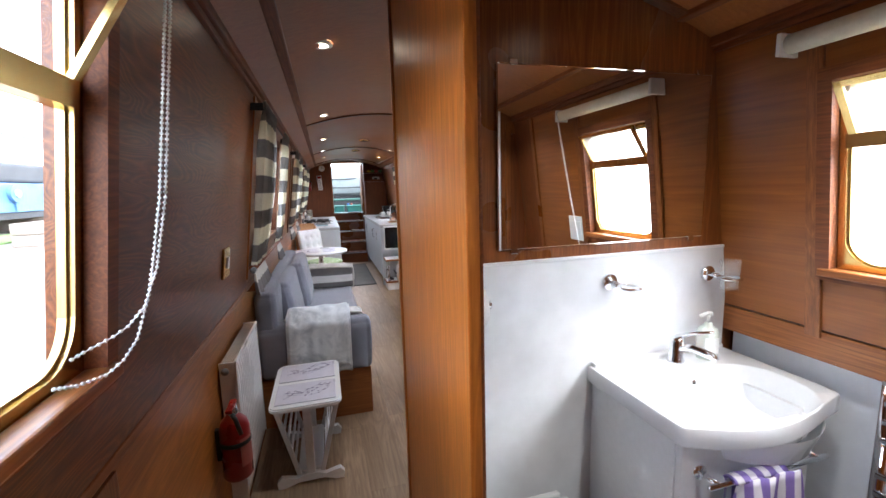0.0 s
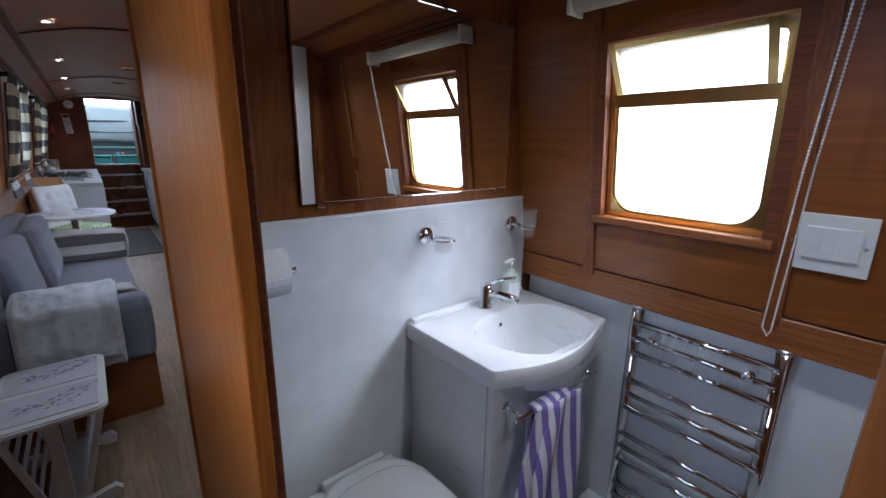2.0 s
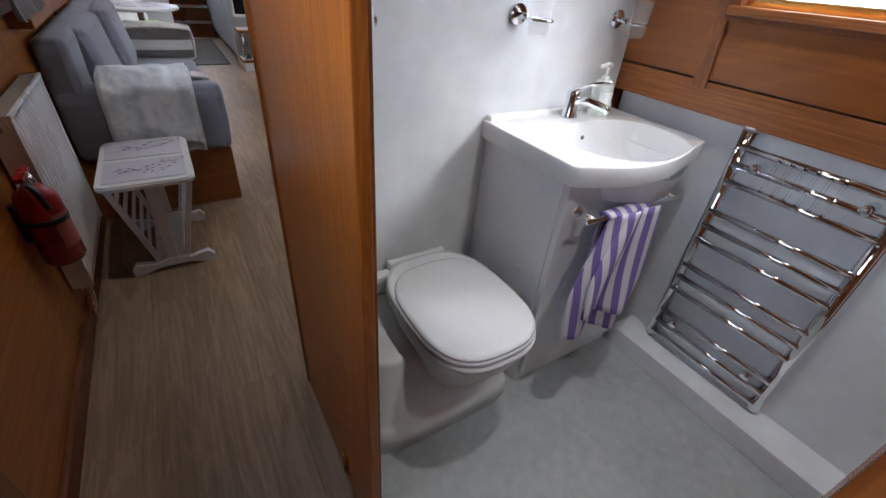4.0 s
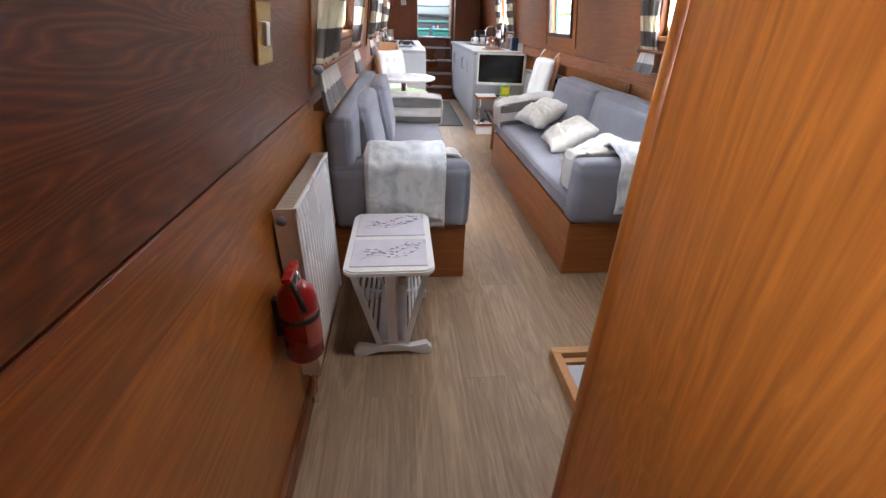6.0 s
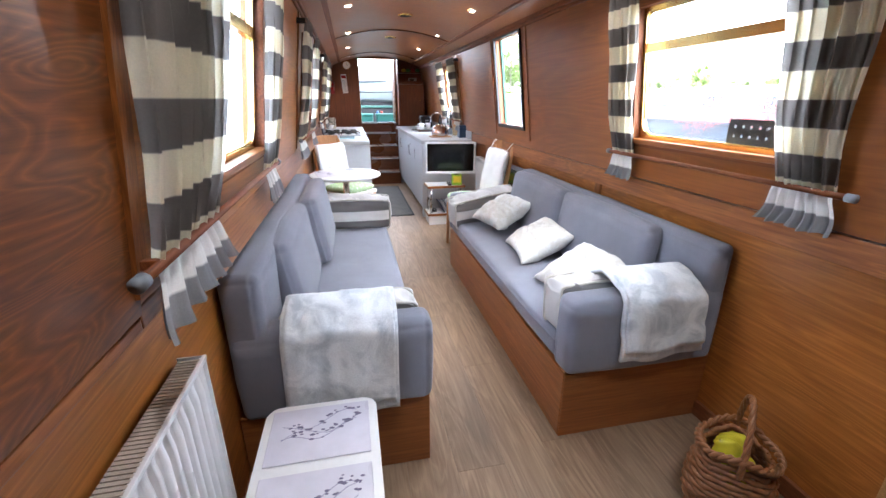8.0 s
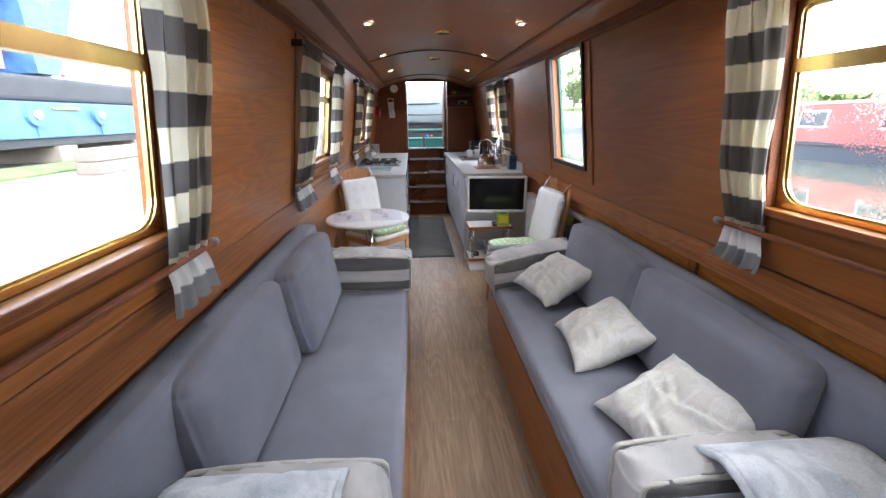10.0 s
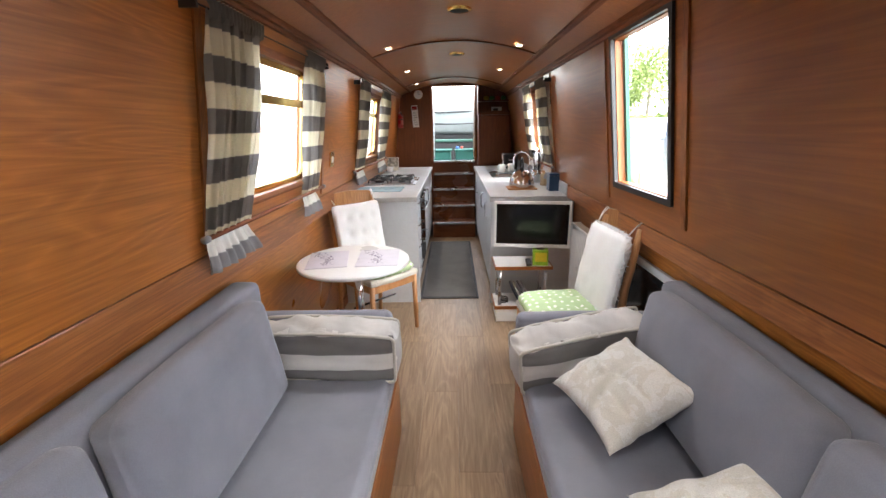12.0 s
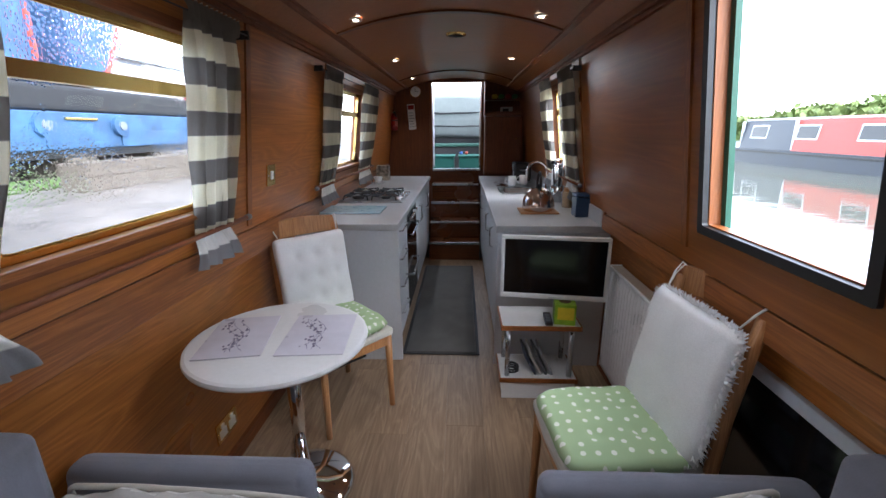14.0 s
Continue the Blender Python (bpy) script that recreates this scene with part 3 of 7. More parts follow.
def window(side, y0, y1, glass_mat="glass", hopper_open=False, z1=WIN_Z1, bar=1.57):
    global window_count
    window_count += 1
    z0 = WIN_Z0
    w = tagged(new("window_%d" % window_count), "gold-framed boat window with rounded lower corners and a top hopper", "window", "", "structure")
    f = part("window_frame", ring(side, rounded(y0 - 0.002, y1 + 0.002, z0 - 0.002, z1 + 0.002, 0.012, 0.012), rounded(y0 + 0.022, y1 - 0.022, z0 + 0.022, z1 - 0.022, 0.07, 0.02), 0.022, 0.045), "gold_frame", w, "gold anodised frame")
    part("inner_bead", ring(side, rounded(y0 + 0.020, y1 - 0.020, z0 + 0.020, z1 - 0.020, 0.07, 0.02), rounded(y0 + 0.028, y1 - 0.028, z0 + 0.028, z1 - 0.028, 0.064, 0.014), 0.030, 0.036), "gold_frame", w, "gold inner bead")
    part("glazing_bar", flat_bar(side, y0 + 0.02, y1 - 0.02, bar - 0.018, bar + 0.018, 0.016, 0.043), "gold_frame", w, "gold glazing bar")
    p = part("pane", flat_bar(side, y0 + 0.025, y1 - 0.025, z0 + 0.025, bar - 0.017, 0.036, 0.040), glass_mat, w, "wet window glass")
    p.visible_shadow = False
    if hopper_open:
        ya, yb = y0 + 0.03, y1 - 0.03
        xo = side_x(bar) + 0.02
        top = (side_x(bar) - 0.06, z1 - 0.02)
        bm2 = bmesh.new()
        for a, b in ((ya, ya + 0.018), (yb - 0.018, yb)):
            joined(bm2, pierced(lambda u, v, k: (side * (xo + (top[0] - xo) * v - k), u, bar + 0.015 + (top[1] - bar - 0.015) * v), [a, b], [0, 1], [], 0.012))
        joined(bm2, pierced(lambda u, v, k: (side * (xo + (top[0] - xo) * v - k), u, bar + 0.015 + (top[1] - bar - 0.015) * v), [ya, yb], [0.9, 1], [], 0.012))
        part("hopper_frame", bm2, "gold_frame", w, "gold hopper frame tilted inwards")
        p = part("pane", pierced(lambda u, v, k: (side * (xo + (top[0] - xo) * v - k), u, bar + 0.015 + (top[1] - bar - 0.015) * v), [ya, yb], [0.02, 0.98], [], 0.004), glass_mat, w, "tilted hopper glass")
    else:
        p = part("pane", flat_bar(side, y0 + 0.025, y1 - 0.025, bar + 0.017, z1 - 0.022, 0.034, 0.038), glass_mat, w, "wet window glass")
    p.visible_shadow = False
    # wooden lining of the opening and its sill
    part("window_lining", ring(side, rounded(y0 - 0.03, y1 + 0.03, z0 - 0.03, z1 + 0.03, 0.004, 0.004), rounded(y0 + 0.004, y1 - 0.004, z0 + 0.004, z1 - 0.004, 0.004, 0.004), -0.010, 0.020), "trim", w, "varnished wooden lining")
    part("window_sill", bx(*(sorted((side * (side_x(z0) - 0.022), side * (side_x(z0) + 0.02)))[:1]), y0 - 0.02, z0 - 0.016, sorted((side * (side_x(z0) - 0.022), side * (side_x(z0) + 0.02)))[1], y1 + 0.02, z0 + 0.006, 0.004), "base", w, "varnished wooden sill")
    return w


for i, (a, b) in enumerate(LEFT_WINDOWS):
    window(-1, a, b, "wet_glass" if i == 2 else "glass", i == 0)
window(1, *RIGHT_WINDOWS[0], "frosted", True, BATH_TOP, BATH_BAR)
window(1, *RIGHT_WINDOWS[1], "wet_glass")
window(1, *RIGHT_WINDOWS[2])

# the open side hatch
hy0, hy1, hz0, hz1 = HATCH
h = tagged(new("window_hatch"), "open side hatch with a black rim and an orange-brown wooden reveal", "hatch", "", "structure")
part("rim", ring(1, rounded(hy0 - 0.018, hy1 + 0.018, hz0 - 0.018, hz1 + 0.018, 0.01, 0.01), rounded(hy0 + 0.010, hy1 - 0.010, hz0 + 0.010, hz1 - 0.010, 0.01, 0.01), -0.012, 0.006), "black", h, "black rubber rim")
part("reveal", ring(1, rounded(hy0 - 0.002, hy1 + 0.002, hz0 - 0.002, hz1 + 0.002, 0.004, 0.004), rounded(hy0 + 0.014, hy1 - 0.014, hz0 + 0.014, hz1 - 0.014, 0.004, 0.004), 0.008, 0.044), "trim_gold", h, "orange-brown wooden reveal")
part("hatch_door", flat_bar(1, hy1 - 0.034, hy1 - 0.003, hz0, hz1, 0.046, 0.064), plain("green_paint", (0.015, 0.10, 0.06), 0.4), h, "dark green painted hatch door folded out")


# ---- curtains ----
def curtain(side, y0, y1, folds, seed, group="saloon curtains", z_top=1.79, z_rod=1.10, sweep=0.0):
    t = thing("curtain", 0, 0, 0, "grey and cream broad-striped curtain tucked behind a low wooden rod", "curtain", group)
    rnd = random.Random(seed)
    ph = rnd.random() * 6

    def pleat(u, v, k):
        w = 2 * math.pi * folds * (u + 0.035 * math.sin(5 * u + ph + 2 * v))
        return math.copysign(abs(math.sin(w + ph)) ** 0.75, math.sin(w + ph)) + 0.3 * math.sin(2.3 * w + 3 * v + ph + k)

    def f(u, v):
        z = z_top + (z_rod - z_top) * v
        gather = 1 - 0.24 * v ** 1.4
        yc = (y0 + y1) / 2 + sweep * v
        y = yc + (u - 0.5) * (y1 - y0) * gather + 0.006 * math.sin(9 * v + ph) + 0.006 * math.sin(2 * math.pi * folds * u * 2 + ph)
        amp = 0.021 * (0.35 + 0.65 * min(1, v * 5)) * (1 - 0.3 * v)
        d = 0.048 + amp * pleat(u, v, 0) + 0.004 * noise.noise(Vector((u * 9, v * 7, ph)))
        d -= 0.022 * v ** 4
        return (side * (side_x(z) - max(0.012, d)), y, z + 0.004 * math.sin(2 * math.pi * folds * u + ph))
    part("cloth", drape(f, 84, 30), "curtain", t, "", True)

    def g(u, v):
        z = z_rod - 0.004 - 0.115 * v
        y = (y0 + y1) / 2 + sweep + (u - 0.5) * (y1 - y0) * (0.76 + 0.24 * v) + 0.008 * math.sin(5 * v + ph)
        d = 0.026 + 0.018 * v + (0.004 + 0.009 * v) * pleat(u, 1, v)
        return (side * (side_x(z_rod) - d), y, z + 0.008 * v * noise.noise(Vector((u * 6, 0, ph))))
    part("hem", drape(g, 70, 9), "hem", t, "pale hem flaring below the rod", True)

    def header(u, v):
        z = z_top - 0.03 + 0.055 * v
        d = 0.048 + 0.010 * math.sin(2 * math.pi * folds * 2.6 * u + ph) * (0.3 + abs(v - 0.5)) + 0.009 * math.sin(math.pi * v)
        return (side * (side_x(z) - d), (y0 + y1) / 2 + (u - 0.5) * (y1 - y0) * 1.01, z + 0.004 * math.sin(2 * math.pi * folds * 2.6 * u + ph))
    part("header", drape(header, 90, 6), "curtain", t, "gathered header", True)
    return t


def rod(side, y0, y1, z, label="slim varnished wooden curtain rod with grey end caps"):
    t = thing("curtain_rod", side * (side_x(z) - 0.038), 0, z, label, "curtain rod", "curtain rods")
    part("bar", tube([(0, y0, 0), (0, y1, 0)], 0.009, 10), "trim", t, "", True)
    for y in (y0, y1):
        part("end_cap", tube([(0, y - 0.012, 0), (0, y + 0.012, 0)], 0.0125, 14), "grey_rubber", t, "round grey end cap", True)
    for y in (y0 + 0.08, y1 - 0.08):
        part("bracket", bx(*sorted((side * 0.0, side * 0.044))[:1], y - 0.008, -0.008, sorted((side * 0.0, side * 0.044))[1], y + 0.008, 0.008, 0.002), "trim", t, "small wooden bracket")


for args in ((-1, 2.38, 2.81, 6, 1), (-1, 3.38, 3.64, 4, 2), (1, 2.60, 2.84, 6, 3), (1, 3.52, 3.72, 4, 4), (-1, 4.655, 5.01, 6, 5, "saloon curtains", 1.79, 1.10, -0.07), (-1, 5.52, 5.80, 4, 6),
             (-1, 6.80, 7.14, 5, 7), (-1, 7.80, 8.34, 7, 8), (1, 6.92, 7.27, 5, 9), (1, 7.57, 7.95, 5, 10)):
    curtain(*args)
for s, a, b in ((-1, 2.36, 3.64), (1, 2.585, 3.73), (-1, 4.60, 5.88), (-1, 6.74, 8.40), (1, 6.88, 8.0)):
    rod(s, a, b, 1.10)
    wire = thing("curtain_wire", s * (side_x(1.785) - 0.046), 0, 1.785, "thin dark curtain wire on small hooks", "curtain wire", "curtain wires")
    part("wire", tube([(0, a, 0), (0, b, 0)], 0.003, 6), "iron", wire, "", True)
    for y in (a, b):
        part("hook", bx(*sorted((s * -0.004, s * 0.05))[:1], y - 0.006, -0.012, sorted((s * -0.004, s * 0.05))[1], y + 0.006, 0.018, 0.002), "iron", wire, "small dark hook")


# ---- sofas and their cushions ----
def pad(x0, y0, z0, x1, y1, z1, bev, seed, puff=0.012, m=None, n=13):
    """A foam cushion: a soft-edged block, slightly swollen and uneven."""
    t = bx(x0, y0, z0, x1, y1, z1)
    bmesh.ops.subdivide_edges(t, edges=t.edges[:], cuts=n, use_grid_fill=True)
    inner = n - 6
    for v in t.verts:
        for i, (lo, hi) in enumerate(((x0, x1), (y0, y1), (z0, z1))):
            k = round((v.co[i] - lo) / (hi - lo) * (n + 1))
            span = hi - lo
            edge_steps = (0.0, 0.2 * bev, 0.55 * bev, bev)
            if k <= 3:
                v.co[i] = lo + edge_steps[k]
            elif k >= n - 2:
                v.co[i] = hi - edge_steps[n + 1 - k]
            else:
                v.co[i] = lo + bev + (span - 2 * bev) * (k - 3) / inner
    c = Vector(((x0 + x1) / 2, (y0 + y1) / 2, (z0 + z1) / 2))
    h = Vector(((x1 - x0) / 2, (y1 - y0) / 2, (z1 - z0) / 2))
    for v in t.verts:
        p = v.co - c
        q = Vector([max(-h[i] + bev, min(h[i] - bev, p[i])) for i in range(3)])
        d = p - q
        if d.length > 1e-6:
            e = Vector([abs(d[i]) for i in range(3)])
            p = q + d.normalized() * bev * min(1.0, max(e) / bev)
        u = [abs(p[i]) / h[i] for i in range(3)]
        for i in range(3):
            if u[i] > 0.85:
                j, k = (i + 1) % 3, (i + 2) % 3
                p[i] += math.copysign(puff * (1 - u[j] ** 2) * (1 - u[k] ** 2), p[i])
        p += Vector((1, 1, 1)) * 0.004 * noise.noise(v.co * 7 + Vector((seed, 0, 0)))
        v.co = c + p
    if m is not None:
        t.transform(m)
    return t


def sofa(side):
    """A bench sofa along one cabin side; x is measured out from the wall."""
    t = thing("sofa", side * LOW, 3.0, 0.0, "long built-in sofa bench with grey-blue cushions on a varnished wooden base", "sofa", "facing sofas")
    far = 2.03
    d = 0.668 if side < 0 else 0.682

    def b(name, mat, x0, y0, z0, x1, y1, z1, bev, label="", puff=0.01, seed=0, m=None):
        xa, xb = sorted((-side * x0, -side * x1))
        part(name, pad(xa, y0, z0, xb, y1, z1, bev, seed + side, puff, m), mat, t, label, True)
    xa, xb = sorted((-side * 0.003, -side * d))
    part("base", bx(xa, 0.0, 0.0, xb, far, 0.312, 0.005, 2), "base", t, "varnished wooden base")
    part("end_panel", bx(xa + 0.002, -0.006, 0.001, xb - 0.002, -0.001, 0.310, 0.001, 1), "base_x", t, "varnished wooden end panel")
    b("seat_cushion", "sofa", 0.09, 0.10, 0.314, d - 0.004, far - 0.03, 0.432, 0.03, puff=0.008)
    b("arm_cushion", "sofa", 0.02, -0.035, 0.314, d + 0.01, 0.098, 0.64, 0.035, puff=0.006, seed=3)
    b("arm_cushion", "sofa", 0.02, far - 0.028, 0.314, d - (0.018 if side < 0 else 0.0), far + 0.06, 0.635 if side < 0 else 0.622, 0.035, puff=0.006, seed=5)
    b("back_bolster", "sofa", 0.012, -0.022, 0.44, 0.135 if side < 0 else 0.115, far - 0.12 if side < 0 else far - 0.09, 0.845 if side < 0 else 0.822, 0.03, puff=0.004, seed=7)
    lean = Matrix.Translation((-side * 0.09, 0, 0.43)) @ pose(0, 0, 0, 0, side * 9, 0) @ Matrix.Translation((side * 0.09, 0, -0.43))
    ends = ((0.29, 1.0, 0.02), (1.03, 1.72, 0.075)) if side < 0 else ((0.26, 1.045, 0.035), (1.055, 1.83, 0.05))
    for i, (a, c, proud) in enumerate(ends):
        b("back_cushion", "sofa", 0.118 + proud, a, 0.44, 0.225 + proud, c, 0.822 if side < 0 else 0.805, 0.035, puff=0.016, seed=9 + i, m=lean)
    return t


for side in (-1, 1):
    sofa(side)


def striped_cushion(x, y, z, rx, ry, rz, w=0.52, h=0.235, seed=0):
    t = thing("striped_cushion", x, y, z, "grey and white striped box cushion with piping, on the sofa", "cushion", "striped box cushions")
    t.matrix_world = pose(x, y, z, rx, ry, rz)
    bm = pad(-w / 2, -0.074, 0, w / 2, 0.074, h, 0.022, seed, 0.02, None, 27)
    for v in bm.verts:
        k = max(0.0, v.co.z / h - 0.45)
        v.co.z += k * (0.02 * (1 - (2 * v.co.x / w) ** 2) + 0.034 * noise.noise(Vector((v.co.x * 24 + v.co.y * 14, v.co.y * 9, seed))) + 0.010 * noise.noise(Vector((v.co.x * 60, v.co.y * 25, seed))))
        v.co.y += 0.014 * noise.noise(Vector((v.co.x * 9, v.co.z * 22, seed + 5)))
    bm.normal_update()
    edge = bm.copy()
    bmesh.ops.delete(bm, geom=[f for f in bm.faces if abs(f.normal.y) < 0.55], context='FACES')
    bmesh.ops.delete(edge, geom=[f for f in edge.faces if abs(f.normal.y) >= 0.55], context='FACES')
    part("cover", bm, "stripe_pillow", t, "", True)
    part("gusset", edge, "gusset", t, "silvery grey gathered gusset", True)
    for yy in (-0.078, 0.078):
        pts = []
        for cx, cz, a0 in ((w / 2 - 0.02, 0.02, -90), (w / 2 - 0.02, h - 0.02, 0), (-w / 2 + 0.02, h - 0.02, 90), (-w / 2 + 0.02, 0.02, 180)):
            for k in range(4):
                a = radians(a0 + 30 * k)
                pts.append((cx + 0.021 * math.cos(a), yy * 0.9, cz + 0.021 * math.sin(a)))
            if a0 == 0:
                for k in range(1, 12):
                    u = (1 - k / 6) * (w / 2 - 0.02)
                    pts.append((u, yy * 0.9, h + 0.001 + 0.011 * (1 - (2 * u / w) ** 2) + 0.003 * noise.noise(Vector((u * 24, yy * 9, seed)))))
        part("piping", tube(pts + pts[:1], 0.007, 6, cap=False), "pillow", t, "white piping", True)


striped_cushion(-0.545, 4.885, 0.437, 6, 1, -1, 0.57, 0.215, 1)
striped_cushion(0.52, 4.885, 0.437, 9, -7, 9, 0.56, 0.21, 2)
striped_cushion(-0.55, 3.155, 0.437, -4, 0, 0, 0.48, 0.205, 3)
striped_cushion(0.53, 3.165, 0.437, -5, 0, 0, 0.50, 0.20, 4)


def scatter_cushion(x, y, z, tilt, yaw, size, deep, seed):
    t = thing("scatter_cushion", x, y, z, "creased cream scatter cushion lying on the sofa", "cushion", "cream scatter cushions")
    t.matrix_world = pose(x, y, z, 0, -tilt, yaw)
    bm = cushion(size, deep, 0.15, 40, 0.62, 0.014, seed, 0.05)
    rnd = random.Random(seed)
    creases = [(rnd.uniform(-0.3, 0.3), rnd.uniform(-0.3, 0.3), rnd.uniform(0, 3.14), rnd.uniform(0.08, 0.2), rnd.uniform(0.018, 0.032)) for k in range(8)]
    for v in bm.verts:
        u, w = v.co.x / size, v.co.y / deep
        draw = 0.10 * (1 - (2 * u) ** 2) * (2 * w) ** 4 + 0.02 * noise.noise(Vector((u * 5, w * 5, seed + 3)))
        v.co.y *= 1 - draw
        v.co.x *= 1 - 0.10 * (1 - (2 * w) ** 2) * (2 * u) ** 4
        rim = (1 - min(1, 2 * abs(u)) ** 6) * (1 - min(1, 2 * abs(w)) ** 6)
        s = 1 if v.co.z > 0 else -0.5
        k = 0.006 * noise.noise(Vector((u * 8 + seed, w * 8, 0)))
        for cu, cw, a, l, d in creases:
            p = (u - cu) * math.cos(a) + (w - cw) * math.sin(a)
            q = -(u - cu) * math.sin(a) + (w - cw) * math.cos(a)
            k -= 0.7 * d * math.exp(-(p / l) ** 2) * (math.exp(-(q / 0.03) ** 2) - 0.6 * math.exp(-((q - 0.05) / 0.035) ** 2))
        v.co.z += s * k * rim + 0.05 * (abs(u) ** 3 - abs(w) ** 3)
    part("cover", bm, "floral", t, "", True)


scatter_cushion(0.537, 4.53, 0.585, 27, 13, 0.335, 0.375, 11)
scatter_cushion(0.585, 4.005, 0.535, 27, -7, 0.35, 0.42, 23)
scatter_cushion(0.59, 3.46, 0.535, 26, 10, 0.36, 0.40, 37)


def blanket(side, x0, x1, drop, seed):
    t = thing("blanket", 0, 0, 0, "pale blue-grey fleece blanket folded over the sofa arm", "blanket", "folded blankets")
    # section over the arm: inside, top, outside
    sec = [(3.20, 0.60), (3.19, 0.668), (3.12, 0.70), (3.06, 0.692), (2.99, 0.672), (2.949, 0.63), (2.943, 0.52), (2.937, drop + 0.08), (2.93, drop)]

    for k, (lift, shift, dz) in enumerate(((0.0, 0.0, 0.0), (0.014, 0.012, 0.035))):
        def f(u, v):
            s = v * (len(sec) - 1)
            i = min(int(s), len(sec) - 2)
            w = s - i
            y = sec[i][0] * (1 - w) + sec[i + 1][0] * w
            z = sec[i][1] * (1 - w) + sec[i + 1][1] * w
            if v > 0.6:
                z += dz * (v - 0.6) * 2.5 + 0.02 * math.sin(2.6 * u + seed) * (v - 0.6) * 2
            bulge = 0.013 * noise.noise(Vector((u * 4 + seed, v * 5, k))) + 0.005 * noise.noise(Vector((u * 11 + seed, v * 9, k)))
            out = 0.014 * math.sin(2 * math.pi * 1.6 * u + seed) * max(0, v - 0.5)
            x = x0 + shift + (x1 - x0 - 2 * shift) * u + 0.03 * (v - 0.5) * (1 if side > 0 else -1) * 0.4
            return (x, y - out - lift - bulge, z + bulge + lift * 0.6)
        part("fold", sheet(f, 26, 34, 0.014), "blanket", t, "", True)


blanket(-1, -0.77, -0.395, 0.335, 1.0)
blanket(1, 0.455, 0.81, 0.40, 4.0)


# ---- left radiator, extinguisher, switch ----
def radiator(side, y0, y1, z0, z1, depth):
    t = thing("radiator", side * LOW, y0, 0.0, "white pressed-steel panel radiator with a slotted top, on the wall", "radiator", "panel radiators")
    L = y1 - y0
    xf = -side * depth

    def f(u, v):
        y = L * u
        r = 0.010 * max(-1, min(1, 2.6 * math.sin(2 * math.pi * u * L / 0.034))) if 0.04 < u < 0.96 and 0.05 < v < 0.95 else -0.004
        return (xf + side * 0.004 + side * (0.006 - r) * 0.7, y, z0 + (z1 - z0) * v)
    part("front_panel", sheet(f, 150, 10, 0.003), "white", t, "white fluted front panel", True)
    xs = sorted((-side * 0.008, xf))
    for y in (0.0, L - 0.004):
        part("end_panel", bx(xs[0], y, z0 + 0.01, xs[1], y + 0.004, z1 + 0.004, 0.0015), "white", t)
    bm = bmesh.new()
    n = int(L / 0.011)
    bx(xs[0] + 0.004, 0.004, z1 - 0.012, xs[1] - 0.004, L - 0.004, z1 - 0.007, 0, 2, bm)
    for i in range(n):
        y = 0.008 + i * (L - 0.016) / n
        bx(xs[0] + 0.006, y, z1 - 0.004, xs[1] - 0.004, y + 0.0075, z1 + 0.001, 0, 2, bm)
    part("top_grille", bm, plain("beige_enamel", (0.50, 0.43, 0.36), 0.5), t, "slotted beige top grille")
    part("back_panel", bx(*sorted((-side * 0.03, -side * 0.036))[:1], 0.003, z0, sorted((-side * 0.03, -side * 0.036))[1], L - 0.003, z1 - 0.01), "white", t)
    part("top_rail", bx(xs[1 if side < 0 else 0] - 0.006, 0, z1 - 0.006, xs[1 if side < 0 else 0] + 0.003, L, z1 + 0.006, 0.002), "white", t)
    plug = part("vent_plug", tube([(xs[0] + 0.022, -0.006, z1 - 0.03), (xs[0] + 0.022, 0.01, z1 - 0.03)], 0.014, 14), "grey_rubber", t, "dark round end plug", True)
    part("bracket", bx(*sorted((-side * 0.001, -side * 0.031))[:1], 0.08, z0 + 0.1, sorted((-side * 0.001, -side * 0.031))[1], 0.12, z1 - 0.1), "white", t)
    part("valve", tube([(xf + side * 0.03, 0.03, z0 + 0.01), (xf + side * 0.03, 0.03, z0 - 0.05), (xf + side * 0.03, 0.0, z0 - 0.07), (xf + side * 0.03, -0.02, z0 - 0.10)], 0.012, 10), "chrome", t, "chrome radiator valve", True)


radiator(-1, 2.137, 2.674, 0.17, 0.775, 0.070)
radiator(1, 5.86, 6.385, 0.12, 0.735, 0.075)


